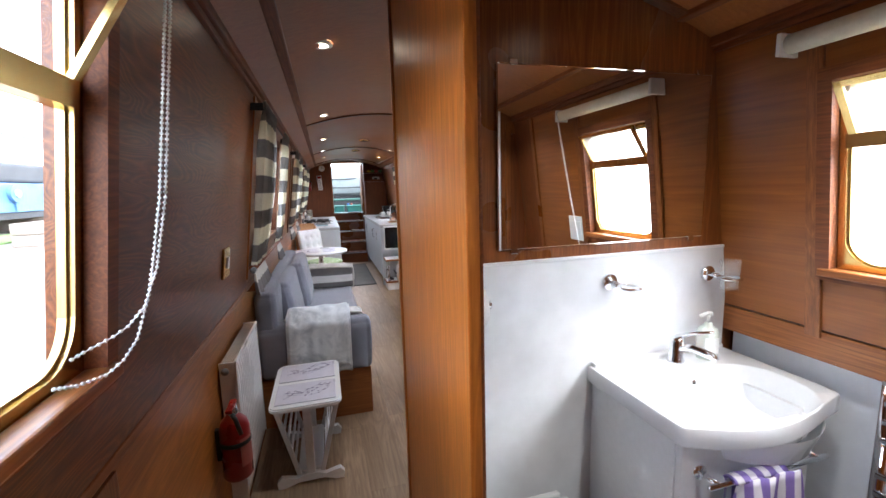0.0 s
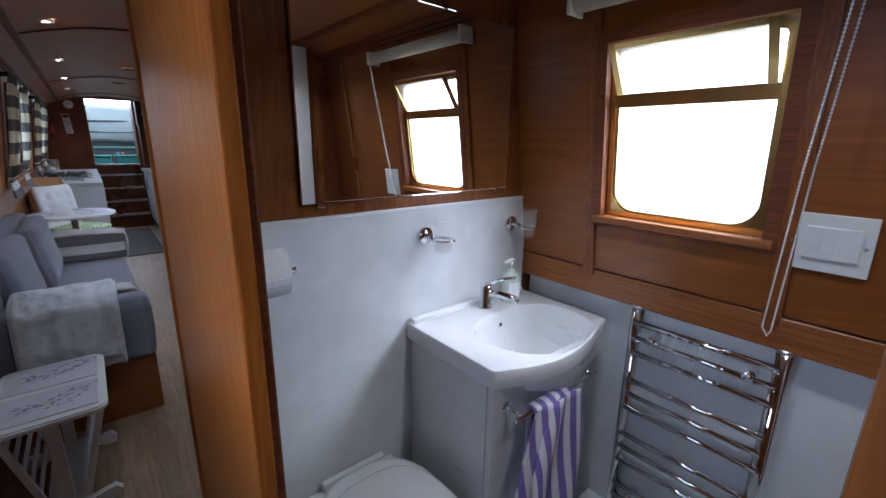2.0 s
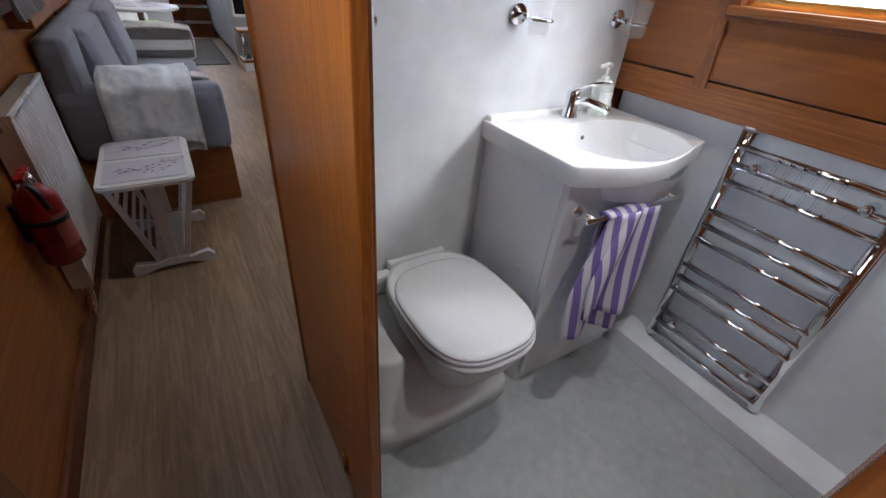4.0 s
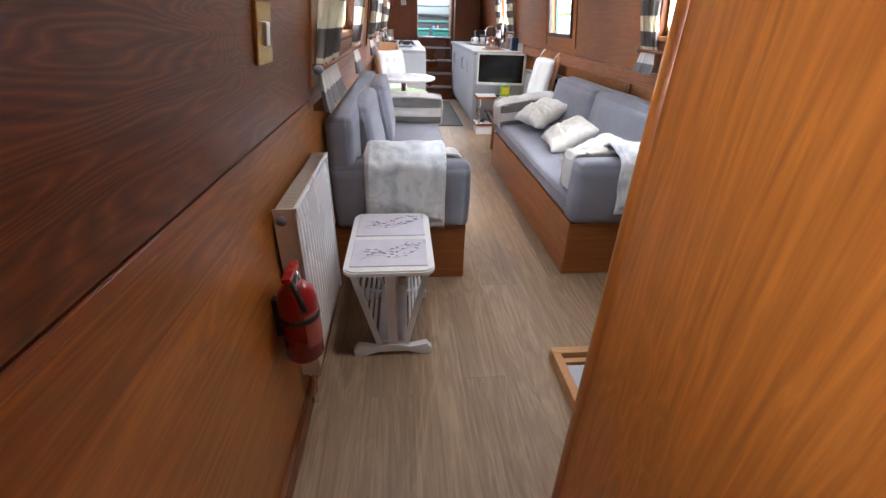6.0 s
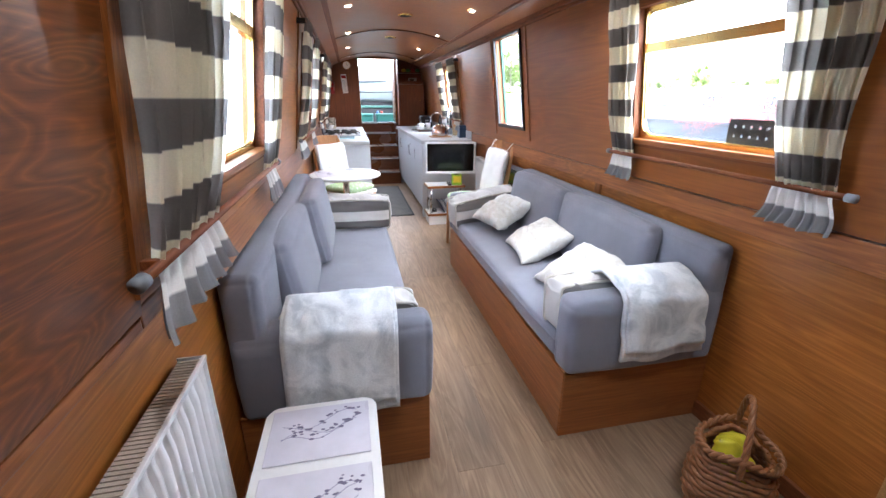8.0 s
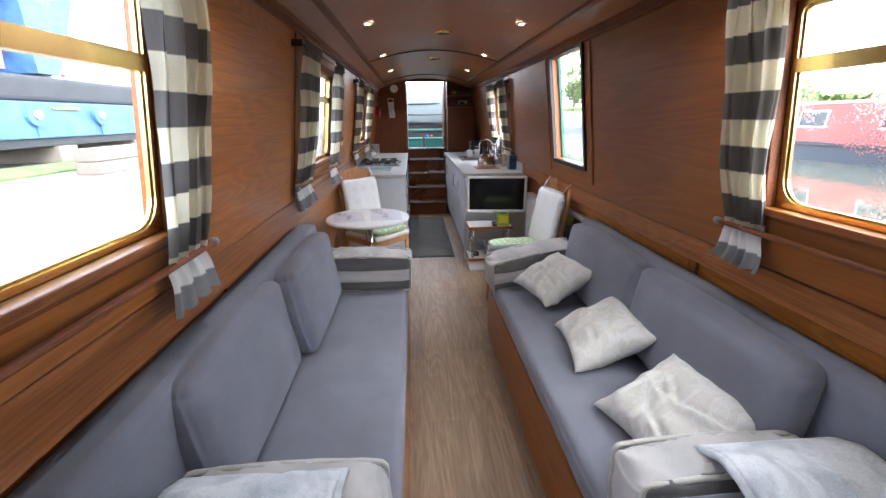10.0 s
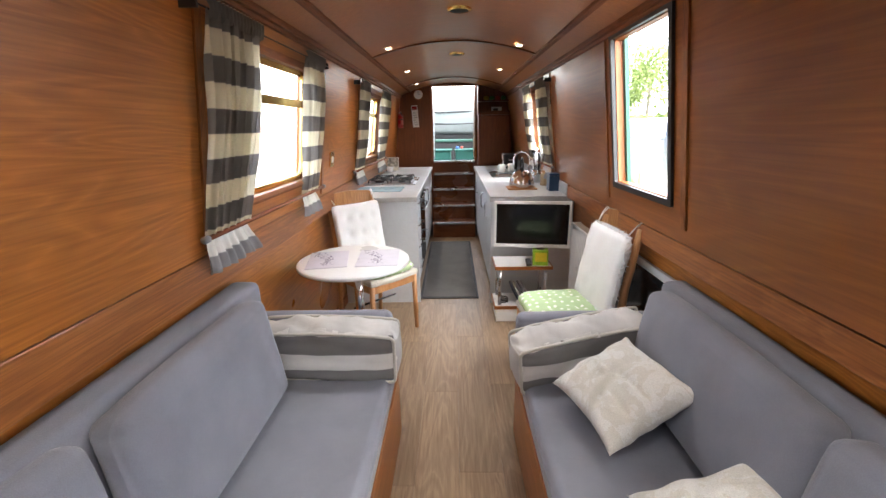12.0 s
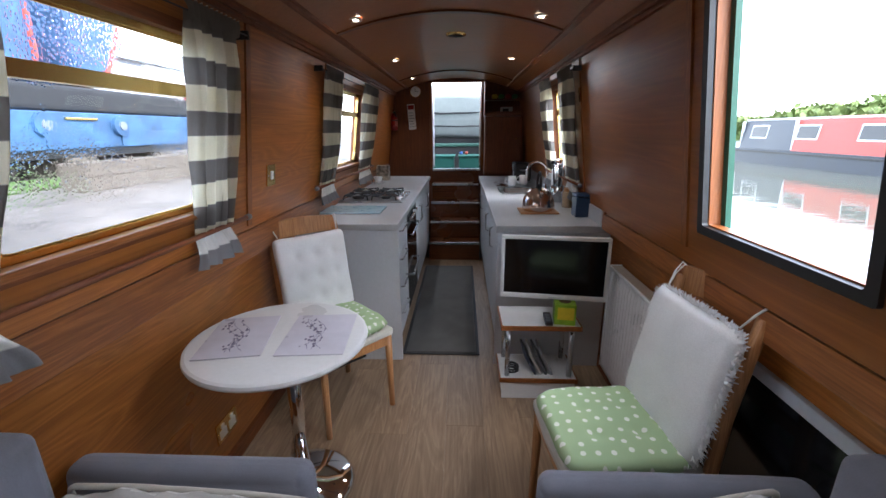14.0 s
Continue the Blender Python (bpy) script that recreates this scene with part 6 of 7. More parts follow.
part("knob", lathe([(0.0, 0.0), (0.012, 0.0), (0.015, 0.012), (0, 0.02)], 12, (0.37, -0.022, 0.42)), "brass", t, "", True)
part("shelf", bx(0.0, 0.0, 0.685, 0.43, 0.255, 0.703), "trim_x", t)
part("shelf", bx(0.0, 0.06, 0.865, 0.42, 0.255, 0.88), "trim_x", t)
part("side_board", bx(-0.012, 0.0, 0.685, 0.0, 0.255, 1.08), "bow_wood", t)
part("fiddle_rail", bx(0.0, 0.0, 0.703, 0.43, 0.010, 0.735, 0.003), "trim_x", t)
t = thing("radio", 0.60, 9.45, 1.616, "small pale radio on the shelf", "radio")
part("case", bx(-0.07, -0.03, 0, 0.07, 0.04, 0.085, 0.006), plain("pale_radio_plastic", (0.5, 0.5, 0.47), 0.4), t)
part("dial", bx(-0.05, -0.033, 0.03, 0.02, -0.0305, 0.065), "black", t)
for k, c in enumerate(((0.55, 0.42, 0.05), (0.10, 0.32, 0.08), (0.45, 0.08, 0.06), (0.08, 0.25, 0.10))):
    t = thing("food_packet", 0.46 + 0.08 * k, 9.52, 1.793, "small bright food packet on the top shelf", "packet", "food packets")
    part("packet", cushion(0.075, 0.06, 0.05, 8, 0.5, 0.01, k, 0.5, pose(0, 0, 0.03)), plain("packet_%d" % k, c, 0.4), t, "", True)

# fore deck seen through the doorway
structure("deck", bx(-0.95, 9.68, 0.80, 0.95, 12.4, 0.86), "iron", "dark painted fore deck", "deck")
t = thing("canvas_cover", 0, 11.9, 0.86, "grey-green canvas cover over the fore deck with black straps", "canopy")
canvas = striped("grey_green_canvas", (0.40, 0.43, 0.42), (0.37, 0.40, 0.39), 0.5, 2, 0.4)
part("front_sheet", sheet(lambda u, v: (-0.95 + 1.9 * u, 0.25 - 0.35 * v + 0.012 * math.sin(9 * u) * (1 - v), 0.42 + 0.72 * v + 0.03 * math.sin(4 * u)), 20, 10, 0.004), canvas, t, "", True)
for sx in (-1, 1):
    part("side_sheet", sheet(lambda u, v: (sx * (0.96 - 0.16 * v), -2.0 + 2.2 * u, 0.1 + 0.9 * v), 12, 6, 0.004), canvas, t, "", True)
part("strap", tube([(-0.9, 0.08, 0.92), (-0.3, 0.03, 0.86), (0.2, 0.03, 0.87), (0.9, 0.08, 0.93)], 0.016, 8), "black", t, "black strap", True)
part("strap", tube([(-0.9, 0.10, 0.66), (0.0, 0.06, 0.64), (0.9, 0.10, 0.66)], 0.014, 8), "black", t, "black strap", True)
part("lower_panel", bx(-0.95, 0.262, 0.0, 0.95, 0.285, 0.55), "black", t, "dark lower panel")
for sx, nm in ((-0.30, 0), (0.28, 1)):
    t = thing("storage_crate", sx * 0.95, 10.75, 0.86, "dark green plastic storage crate on the deck", "crate", "green crates")
    part("tub", bx(-0.24, -0.17, 0.0, 0.24, 0.17, 0.20, 0.02, 2), plain("dark_green_plastic_%d" % nm, (0.02, 0.11, 0.09), 0.45), t)
    part("rim", bx(-0.255, -0.185, 0.19, 0.255, 0.185, 0.215, 0.008, 2), plain("green_rim_%d" % nm, (0.025, 0.13, 0.105), 0.45), t)
t = thing("locker_bench", 0, 11.45, 0.86, "dark bench locker across the bow", "bench")
part("box", bx(-0.9, -0.2, 0, 0.9, 0.2, 0.32, 0.01), "iron", t)
part("lid", bx(-0.92, -0.22, 0.32, 0.92, 0.2, 0.36, 0.008), plain("green_lid", (0.03, 0.09, 0.07), 0.5), t)
for x, c in ((0.14, (0.35, 0.05, 0.03)), (0.06, (0.03, 0.10, 0.35))):
    t = thing("small_toy_ball", x, 10.74, 1.075, "small bright plastic ball on the crate", "ball", "plastic balls")
    part("ball", lathe([(0.0, 0.0), (0.02, 0.006), (0.028, 0.026), (0.02, 0.046), (0, 0.052)], 14), plain("ball_%d" % int(x * 100), c, 0.3), t, "", True)


# ---- bathroom and passage ----
MY = 1.557
t = tagged(new("wall_panel"), "white marbled waterproof panelling round the bathroom", "wall panel", "", "structure")
part("panel", bx(-0.268, MY - 0.008, 0.004, 0.868, MY - 0.001, 1.197), "panel", t)
part("panel_trim", bx(-0.268, MY - 0.012, 1.1975, 0.845, MY - 0.001, 1.207, 0.002), "white", t)
part("panel", bx(LOW - 0.03, 0.022, 0.004, LOW - 0.003, MY - 0.009, 0.893), "panel", t)
part("pipe_boxing", bx(0.79, 0.022, 0.004, LOW - 0.031, 1.19, 0.085, 0.004), "panel", t, "white pipe boxing")
part("panel", bx(PX + 0.019, JAMB + 0.03, 0.004, PX + 0.026, MY - 0.009, 1.197), "panel", t)

structure("trim_shower_edge", bx(0.54, 0.021, 0.10, 0.655, 0.05, 1.92, 0.004), "white", "white upright edge of the shower recess", "trim")
structure("trim_cupboard", bx(0.70, 0.021, 0.10, 0.735, 0.034, 1.86, 0.003), "trim_z", "upright wooden frame of the back cupboard", "trim")
structure("trim_cupboard_head", bx(0.7355, 0.021, 1.78, 0.80, 0.034, 1.86, 0.003), "trim_z", "wooden head of the back cupboard", "trim")
structure("cupboard_panel", bx(0.7355, 0.021, 0.10, 0.84, 0.027, 1.779), "bow_wood", "dark wooden cupboard panel at the back of the bathroom", "panel")
structure("trim_batten", pierced(lambda u, v, k: (side_x(v) - 0.012 + k, u, v), [0.255, 0.285], [0.99, 1.84], [], 0.011), "trim_z", "upright wooden batten on the bathroom wall", "trim")
structure("wall_facing", pierced(lambda u, v, k: (side_x(v) - 0.006 + k, u, v), [0.035, 0.254], [0.99, 1.84], [], 0.005), "bow_wood", "dark wooden panel beside the back cupboard", "panel")

t = thing("wall_mirror", 0.364, MY, 1.508, "large frameless mirror with polished edges on the bulkhead", "mirror")
part("glass", bx(-0.382, -0.009, -0.267, 0.382, -0.003, 0.267, 0.004, 1), "mirror", t)
for sx in (-0.33, 0.33):
    for sz in (-0.27, 0.27):
        part("clip", bx(sx - 0.012, -0.012, sz - 0.008, sx + 0.012, -0.001, sz + 0.008, 0.002), "chrome", t, "small chrome clip")

t = thing("vanity_unit", 0.58, MY - 0.009, 0.004, "white vanity cabinet with one door under the basin", "vanity unit")
part("body", bx(-0.262, -0.345, 0.0, 0.20, -0.001, 0.60), "white", t)
part("side_panel", bx(-0.262, -0.345, 0.60, -0.244, -0.001, 0.775), "white", t)
part("side_panel", bx(0.182, -0.345, 0.60, 0.20, -0.001, 0.775), "white", t)
part("front_rail", bx(-0.2435, -0.345, 0.60, 0.1815, -0.327, 0.72), "white", t)
part("door", bx(-0.258, -0.365, 0.06, 0.196, -0.3455, 0.768, 0.003), "white", t)


def basin_outline(k, n=48):
    """Straight back and sides with tight corners; the front bows out between them."""
    pts = []
    for i in range(12):
        u = i / 12
        pts.append((0.275 - 0.55 * u, 0.195))
    for i in range(8):
        pts.append((-0.275, 0.195 - 0.345 * i / 8))
    for x, y in ((-0.275, -0.165), (-0.272, -0.182), (-0.262, -0.192)):
        pts.append((x, y))
    for i in range(18):
        u = (i + 0.5) / 18
        pts.append((-0.25 + 0.50 * u, -0.195 - 0.06 * math.sin(math.pi * u ** 0.8) ** 1.2))
    for x, y in ((0.262, -0.192), (0.272, -0.18), (0.275, -0.16)):
        pts.append((x, y))
    for i in range(4):
        pts.append((0.275, -0.13 + 0.325 * i / 4))
    return [(x * k, y * k) for x, y in pts]


t = thing("wash_basin", 0.575, 1.352, 0.779, "white ceramic wash basin with a bowed front, on the vanity unit", "basin")
bm = bmesh.new()
rows = []
for k, z in ((0.93, 0.0), (0.985, 0.002), (1.0, 0.010), (1.0, 0.050), (0.994, 0.055), (0.98, 0.057)):
    rows.append([bm.verts.new((x, y, z)) for x, y in basin_outline(k)])
bowl_ring = basin_outline(1.0)
for k, z in ((0.90, 0.055), (0.875, 0.050), (0.84, 0.02), (0.76, -0.045), (0.58, -0.085), (0.30, -0.098), (0.08, -0.10)):
    ring_ = []
    for x, y in bowl_ring:
        a = math.atan2(y + 0.02, x)
        c_, s_ = math.cos(a), math.sin(a)
        rr = (abs(c_ / 0.262) ** 2.4 + abs(s_ / (0.185 if s_ > 0 else 0.235)) ** 2.4) ** (-1 / 2.4)
        ring_.append(bm.verts.new((0.035 + k * rr * c_ * 0.86, -0.05 + k * (rr * s_) * (0.78 if s_ > 0 else 0.9), z)))
    rows.append(ring_)
for a, c in zip(rows, rows[1:]):
    for i in range(48):
        j = (i + 1) % 48
        bm.faces.new((a[i], a[j], c[j], c[i]))
bm.faces.new(rows[-1][::-1])
bmesh.ops.recalc_face_normals(bm, faces=bm.faces[:])
bowl = part("bowl", bm, "ceramic", t, "", True)
bowl.data.set_sharp_from_angle(angle=radians(38))
part("underside", lathe([(0, -0.115), (0.10, -0.112), (0.19, -0.07), (0.215, 0.005)], 30, (0.035, -0.06, 0), None, 1.0, 0.94), "ceramic", t, "", True)
part("splash_ridge", bx(-0.265, 0.168, 0.05, 0.268, 0.194, 0.072, 0.006), "ceramic", t)
part("overflow_ring", tube([(0.035, 0.088, 0.008), (0.035, 0.070, 0.002)], 0.011, 14), "chrome", t, "", True)
part("overflow_hole", tube([(0.035, 0.071, 0.0025), (0.035, 0.068, 0.0015)], 0.007, 12), "black", t)
part("waste", lathe([(0, -0.094), (0.022, -0.095), (0.024, -0.100)], 16, (0.035, -0.055, 0)), "chrome", t, "", True)
t = thing("basin_tap", 0.595, 1.485, 0.833, "chrome single-lever basin mixer tap", "tap")
part("body", lathe([(0.027, 0), (0.027, 0.008), (0.021, 0.02), (0.021, 0.075), (0.018, 0.085), (0, 0.088)], 20), "chrome", t, "", True)
part("spout", tube([(0, 0, 0.05), (0.02, -0.05, 0.062), (0.04, -0.10, 0.052), (0.044, -0.112, 0.04)], [0.016, 0.014, 0.012, 0.011], 12), "chrome", t, "", True)
part("lever", tube([(0, 0, 0.085), (0.02, -0.035, 0.108), (0.05, -0.09, 0.125)], [0.010, 0.007, 0.005], 10), "chrome", t, "", True)
t = thing("soap_dispenser", 0.715, 1.475, 0.833, "clear pump bottle of liquid soap on the basin", "soap bottle")
part("bottle", lathe([(0, 0), (0.03, 0), (0.033, 0.008), (0.033, 0.09), (0.026, 0.108), (0.012, 0.116), (0.012, 0.125), (0, 0.126)], 22), plain("cloudy_soap_plastic", (0.62, 0.66, 0.60), 0.12, amount=0.03, relief=0), t, "", True)
part("pump", tube([(0, 0, 0.125), (0, 0, 0.15)], 0.005, 8), "plastic", t, "", True)
part("nozzle", tube([(0.01, 0.0, 0.155), (-0.005, 0, 0.158), (-0.034, 0, 0.152)], 0.007, 8), "plastic", t, "white pump nozzle", True)
part("paper_label", sheet(lambda u, v: (0.0335 * math.cos(-2.6 + 1.8 * u), 0.0335 * math.sin(-2.6 + 1.8 * u), 0.025 + 0.055 * v), 8, 2, 0.0006), "plastic", t, "pale label")

t = thing("towel_bar", 0.60, 1.182, 0.69, "short chrome towel bar on the vanity door", "towel bar")
part("bar", tube([(-0.25, -0.055, 0), (0.15, -0.055, 0)], 0.007, 10), "chrome", t, "", True)
for x in (-0.22, 0.12):
    part("mount", tube([(x, 0.008, 0), (x, -0.055, 0)], 0.008, 10), "chrome", t, "", True)
    part("rose", tube([(x, 0.010, 0), (x, -0.004, 0)], 0.02, 16), "chrome", t, "", True)
M["towel"] = striped("lilac_striped_towel", (0.68, 0.66, 0.71), (0.20, 0.14, 0.40), 0.021, 0, 0.0, soft=0.06, weave=350)
t = thing("hand_towel", 0.515, 1.127, 0.69, "lilac and white striped hand towel hanging from the bar", "towel")


def towel(u, v, off, length, sway):
    a = v * 1.0
    spread = 0.5 + 0.55 * min(1, a * 1.6)
    y = -0.012 - off - 0.02 * a + 0.016 * math.sin(10 * u + 2 * a + sway) * (0.3 + a)
    return (-0.02 - 0.06 * a * sway * 0.3 + (u - 0.5) * 0.26 * spread, y, 0.010 - length * a + 0.03 * math.sin(3 * u + sway) * a)


part("front_fold", sheet(lambda u, v: towel(u, v, 0.004, 0.42, 1.0), 26, 20, 0.006), "towel", t, "", True)
part("side_fold", sheet(lambda u, v: (towel(u, v, 0.012, 0.33, 2.2)[0] + 0.055, towel(u, v, 0.012, 0.33, 2.2)[1], towel(u, v, 0.012, 0.33, 2.2)[2]), 20, 16, 0.006), "towel", t, "", True)
part("back_fold", sheet(lambda u, v: (-0.01 + (u - 0.5) * 0.17, 0.014 + 0.004 * math.sin(9 * u), 0.008 - 0.30 * v), 12, 8, 0.006), "towel", t, "", True)
part("top_fold", sheet(lambda u, v: (-0.015 + (u - 0.5) * 0.17, 0.016 * math.cos(math.pi * v), 0.010 * math.sin(math.pi * v) + 0.004), 12, 8, 0.007), "towel", t, "", True)


m3, nt3, b3 = material("thin_tumbler_glass", 0.04)
b3.inputs["Base Color"].default_value, b3.inputs["Alpha"].default_value = (0.9, 0.92, 0.93, 1), 0.10
M["tumbler"] = m3


def glass_holder(x, z):
    t = thing("tumbler_holder", x, MY - 0.008, z, "chrome tumbler holder with a clear glass on the panel", "tumbler holder", "tumbler holders")
    part("rose", tube([(0, 0, 0), (0, -0.012, 0)], 0.026, 20), "chrome", t, "", True)
    part("arm", tube([(0, -0.01, 0), (0.01, -0.04, -0.004)], 0.008, 10), "chrome", t, "", True)
    part("ring", tube([(0.02 + 0.034 * math.cos(a * 0.262), -0.072 + 0.034 * math.sin(a * 0.262), -0.006) for a in range(25)], 0.005, 8, None, False), "chrome", t, "", True)
    part("tumbler", lathe([(0, -0.045), (0.027, -0.045), (0.032, 0.055), (0.030, 0.055), (0.025, -0.04), (0, -0.04)], 20, (0.02, -0.072, 0)), "tumbler", t, "clear glass tumbler", True)


glass_holder(0.37, 1.115)
glass_holder(0.775, 1.11)
t = thing("toilet_roll", -0.13, MY - 0.008, 1.10, "white toilet roll on a short chrome arm", "toilet roll")
part("roll", tube([(-0.075, -0.065, 0), (0.035, -0.065, 0)], 0.056, 26), "tuft", t, "", False)
part("core", tube([(-0.08, -0.065, 0.0), (0.06, -0.065, 0.0)], 0.012, 12), "chrome", t, "chrome arm", True)
part("mount", tube([(0.055, 0, 0), (0.055, -0.065, 0)], 0.009, 10), "chrome", t, "", True)

# toilet
t = thing("toilet", 0.03, 1.30, 0.004, "white plastic cassette toilet with its lid down", "toilet")


def oval(cx, cy, rx, ry, n=40, p=2.6):
    out = []
    for i in range(n):
        a = 2 * math.pi * i / n
        c, s = math.cos(a), math.sin(a)
        r = (abs(c) ** p + abs(s) ** p) ** (-1 / p)
        out.append((cx + rx * r * c, cy + ry * r * s))
    return out


def loft(sections, n=40):
    bm = bmesh.new()
    rows = [[bm.verts.new((x, y, z)) for x, y in pts] for pts, z in sections]
    for a, c in zip(rows, rows[1:]):
        for i in range(len(a)):
            j = (i + 1) % len(a)
            bm.faces.new((a[i], a[j], c[j], c[i]))
    bm.faces.new(rows[0][::-1])
    bm.faces.new(rows[-1])
    bmesh.ops.recalc_face_normals(bm, faces=bm.faces[:])
    return bm


part("pedestal", loft([(oval(-0.01, 0.05, 0.245, 0.19, 40, 9), 0.0), (oval(-0.01, 0.05, 0.245, 0.19, 40, 9), 0.075), (oval(-0.01, 0.055, 0.235, 0.18, 40, 9), 0.09), (oval(-0.025, 0.06, 0.215, 0.17, 40, 7), 0.10), (oval(-0.035, 0.075, 0.20, 0.155, 40, 6), 0.30), (oval(-0.035, 0.075, 0.19, 0.145, 40, 6), 0.315)]), "plastic", t, "boxy white base", True)
part("bowl", loft([(oval(0.055, 0.0, 0.12, 0.16), 0.20), (oval(0.055, -0.02, 0.155, 0.215, 40, 2.7), 0.32), (oval(0.055, -0.02, 0.165, 0.23, 40, 2.8), 0.375)]), "plastic", t, "", True)
part("seat", loft([(oval(0.055, -0.02, 0.168, 0.234, 40, 2.9), 0.377), (oval(0.055, -0.02, 0.175, 0.242, 40, 2.9), 0.383), (oval(0.055, -0.02, 0.175, 0.242, 40, 2.9), 0.393), (oval(0.055, -0.02, 0.168, 0.234, 40, 2.9), 0.398)]), "ceramic", t, "white seat", True)
part("lid", loft([(oval(0.055, -0.045, 0.160, 0.202, 40, 2.9), 0.412), (oval(0.055, -0.045, 0.168, 0.208, 40, 2.9), 0.416), (oval(0.055, -0.045, 0.166, 0.206, 40, 2.9), 0.422), (oval(0.055, -0.045, 0.155, 0.192, 40, 3.2), 0.428), (oval(0.055, -0.045, 0.08, 0.11, 40, 2.6), 0.433)]), "ceramic", t, "white domed lid", True)
part("lid_back", loft([(oval(0.055, -0.02, 0.166, 0.232, 40, 2.9), 0.399), (oval(0.055, -0.02, 0.173, 0.238, 40, 2.9), 0.404), (oval(0.055, -0.02, 0.172, 0.236, 40, 2.9), 0.413), (oval(0.055, -0.02, 0.16, 0.222, 40, 2.9), 0.417)]), "ceramic", t, "white lid rim and hinge cover", True)
part("hinge_block", bx(-0.05, 0.222, 0.36, 0.16, 0.244, 0.41, 0.008, 3), "plastic", t)
part("cistern", bx(-0.20, 0.20, 0.10, 0.20, 0.246, 0.38, 0.015, 2), "plastic", t)

# chrome towel radiator
t = thing("towel_radiator", 0.885, 0.70, 0.10, "chrome ladder towel radiator on the bathroom wall", "towel radiator")
for y in (0.0, 0.38):
    part("upright", tube([(0, y, 0), (0, y, 0.79)], 0.019, 16), "chrome", t, "", True)
    part("end_cap", tube([(0, y, 0.79), (0, y, 0.80)], 0.0195, 16), "steel", t, "", True)
for g in range(4):
    for k in range(3):
        z = 0.745 - g * 0.205 - k * 0.052
        part("rung", tube([(-0.014, 0.0, z), (-0.014, 0.38, z)], 0.010, 12), "chrome", t, "", True)
for y, z in ((0.06, 0.70), (0.32, 0.70), (0.06, 0.10), (0.32, 0.10)):
    part("wall_stud", tube([(-0.024, y, z), (0.036, y, z)], 0.013, 12), "chrome", t, "", True)
part("valve", tube([(0, 0.38, 0.0), (0, 0.38, -0.03), (0, 0.40, -0.04), (0.0, 0.43, -0.04)], 0.010, 10), "chrome", t, "", True)
t = thing("plastic_hooks", 0.862, 0.90, 0.82, "set of clear plastic hooks hung on the towel radiator", "hooks")
for k in range(6):
    part("hook", tube([(0.0, -0.08 + k * 0.03, 0.03), (-0.012, -0.08 + k * 0.03, 0.0), (-0.012, -0.08 + k * 0.03, -0.05), (-0.03, -0.08 + k * 0.03, -0.06)], 0.004, 6), "glass", t, "", True)

sw = switch(1, 0.668, 1.19, 0.15, 0.135, "plastic", "white switches")
part("inner_plate", bx(-0.013, -0.055, -0.035, -0.0085, 0.04, 0.04, 0.002), "plastic", sw)

for y in (0.742, 1.262):
    bm = pierced(lambda u, v, k: (side_x(v) - 0.009 + k, u, v), [y - 0.02, y + 0.02], [0.965, 1.79], [], 0.008)
    structure("trim_batten", bm, "trim_z", "dark upright wooden batten beside the bathroom window", "trim")

# blind and bead chains
t = thing("roller_blind", 0.735, 1.015, 1.79, "rolled-up cream roller blind above the bathroom window", "blind")
part("roll", tube([(0, -0.36, 0), (0, 0.29, 0)], 0.026, 20), plain("cream_blind_cloth", (0.74, 0.72, 0.60), 0.7), t, "", True)
for y in (-0.365, 0.30):
    part("bracket", bx(-0.03, y - 0.006, -0.03, 0.045, y + 0.006, 0.03, 0.003), "plastic", t)


def bead_chain(points, label, group="bead chains"):
    t = thing("bead_chain", 0, 0, 0, label, "blind chain", group)
    pts = [Vector(p) for p in points]
    dense = []
    for a, b in zip(pts, pts[1:]):
        n = max(1, int((b - a).length / 0.0075))
        dense += [a + (b - a) * i / n for i in range(n)]
    bm = bmesh.new()
    for p in dense:
        lathe([(0, -0.003), (0.0027, -0.0012), (0.0027, 0.0012), (0, 0.003)], 6, p, bm)
    tagged(part("bead_string", bm, "plastic", t, "small white beads", True), kind="stuff")
    part("cord", tube(dense, 0.0011, 5), "plastic", t)


bead_chain([(0.70, 0.672, 1.79), (0.72, 0.686, 1.663), (0.77, 0.71, 1.355), (0.845, 0.733, 0.95), (0.848, 0.74, 0.935), (0.835, 0.75, 0.96), (0.755, 0.725, 1.355), (0.705, 0.70, 1.663), (0.69, 0.69, 1.79)], "white bead chain hanging from the bathroom blind")
bead_chain([(-0.715, 1.25, 1.87), (-0.72, 1.199, 1.732), (-0.722, 1.13, 1.552), (-0.73, 1.103, 1.43), (-0.745, 1.10, 1.35), (-0.76, 1.106, 1.29), (-0.78, 1.10, 1.227), (-0.795, 1.088, 1.202), (-0.81, 1.068, 1.19), (-0.825, 1.03, 1.195), (-0.835, 0.994, 1.208)], "white bead chain looped to the passage window")
bead_chain([(-0.71, 1.255, 1.87), (-0.715, 1.205, 1.732), (-0.717, 1.136, 1.552), (-0.725, 1.11, 1.43), (-0.745, 1.105, 1.33), (-0.765, 1.10, 1.275), (-0.785, 1.09, 1.25), (-0.80, 1.08, 1.24), (-0.825, 1.055, 1.23), (-0.835, 1.035, 1.225)], "white bead chain looped to the passage window")

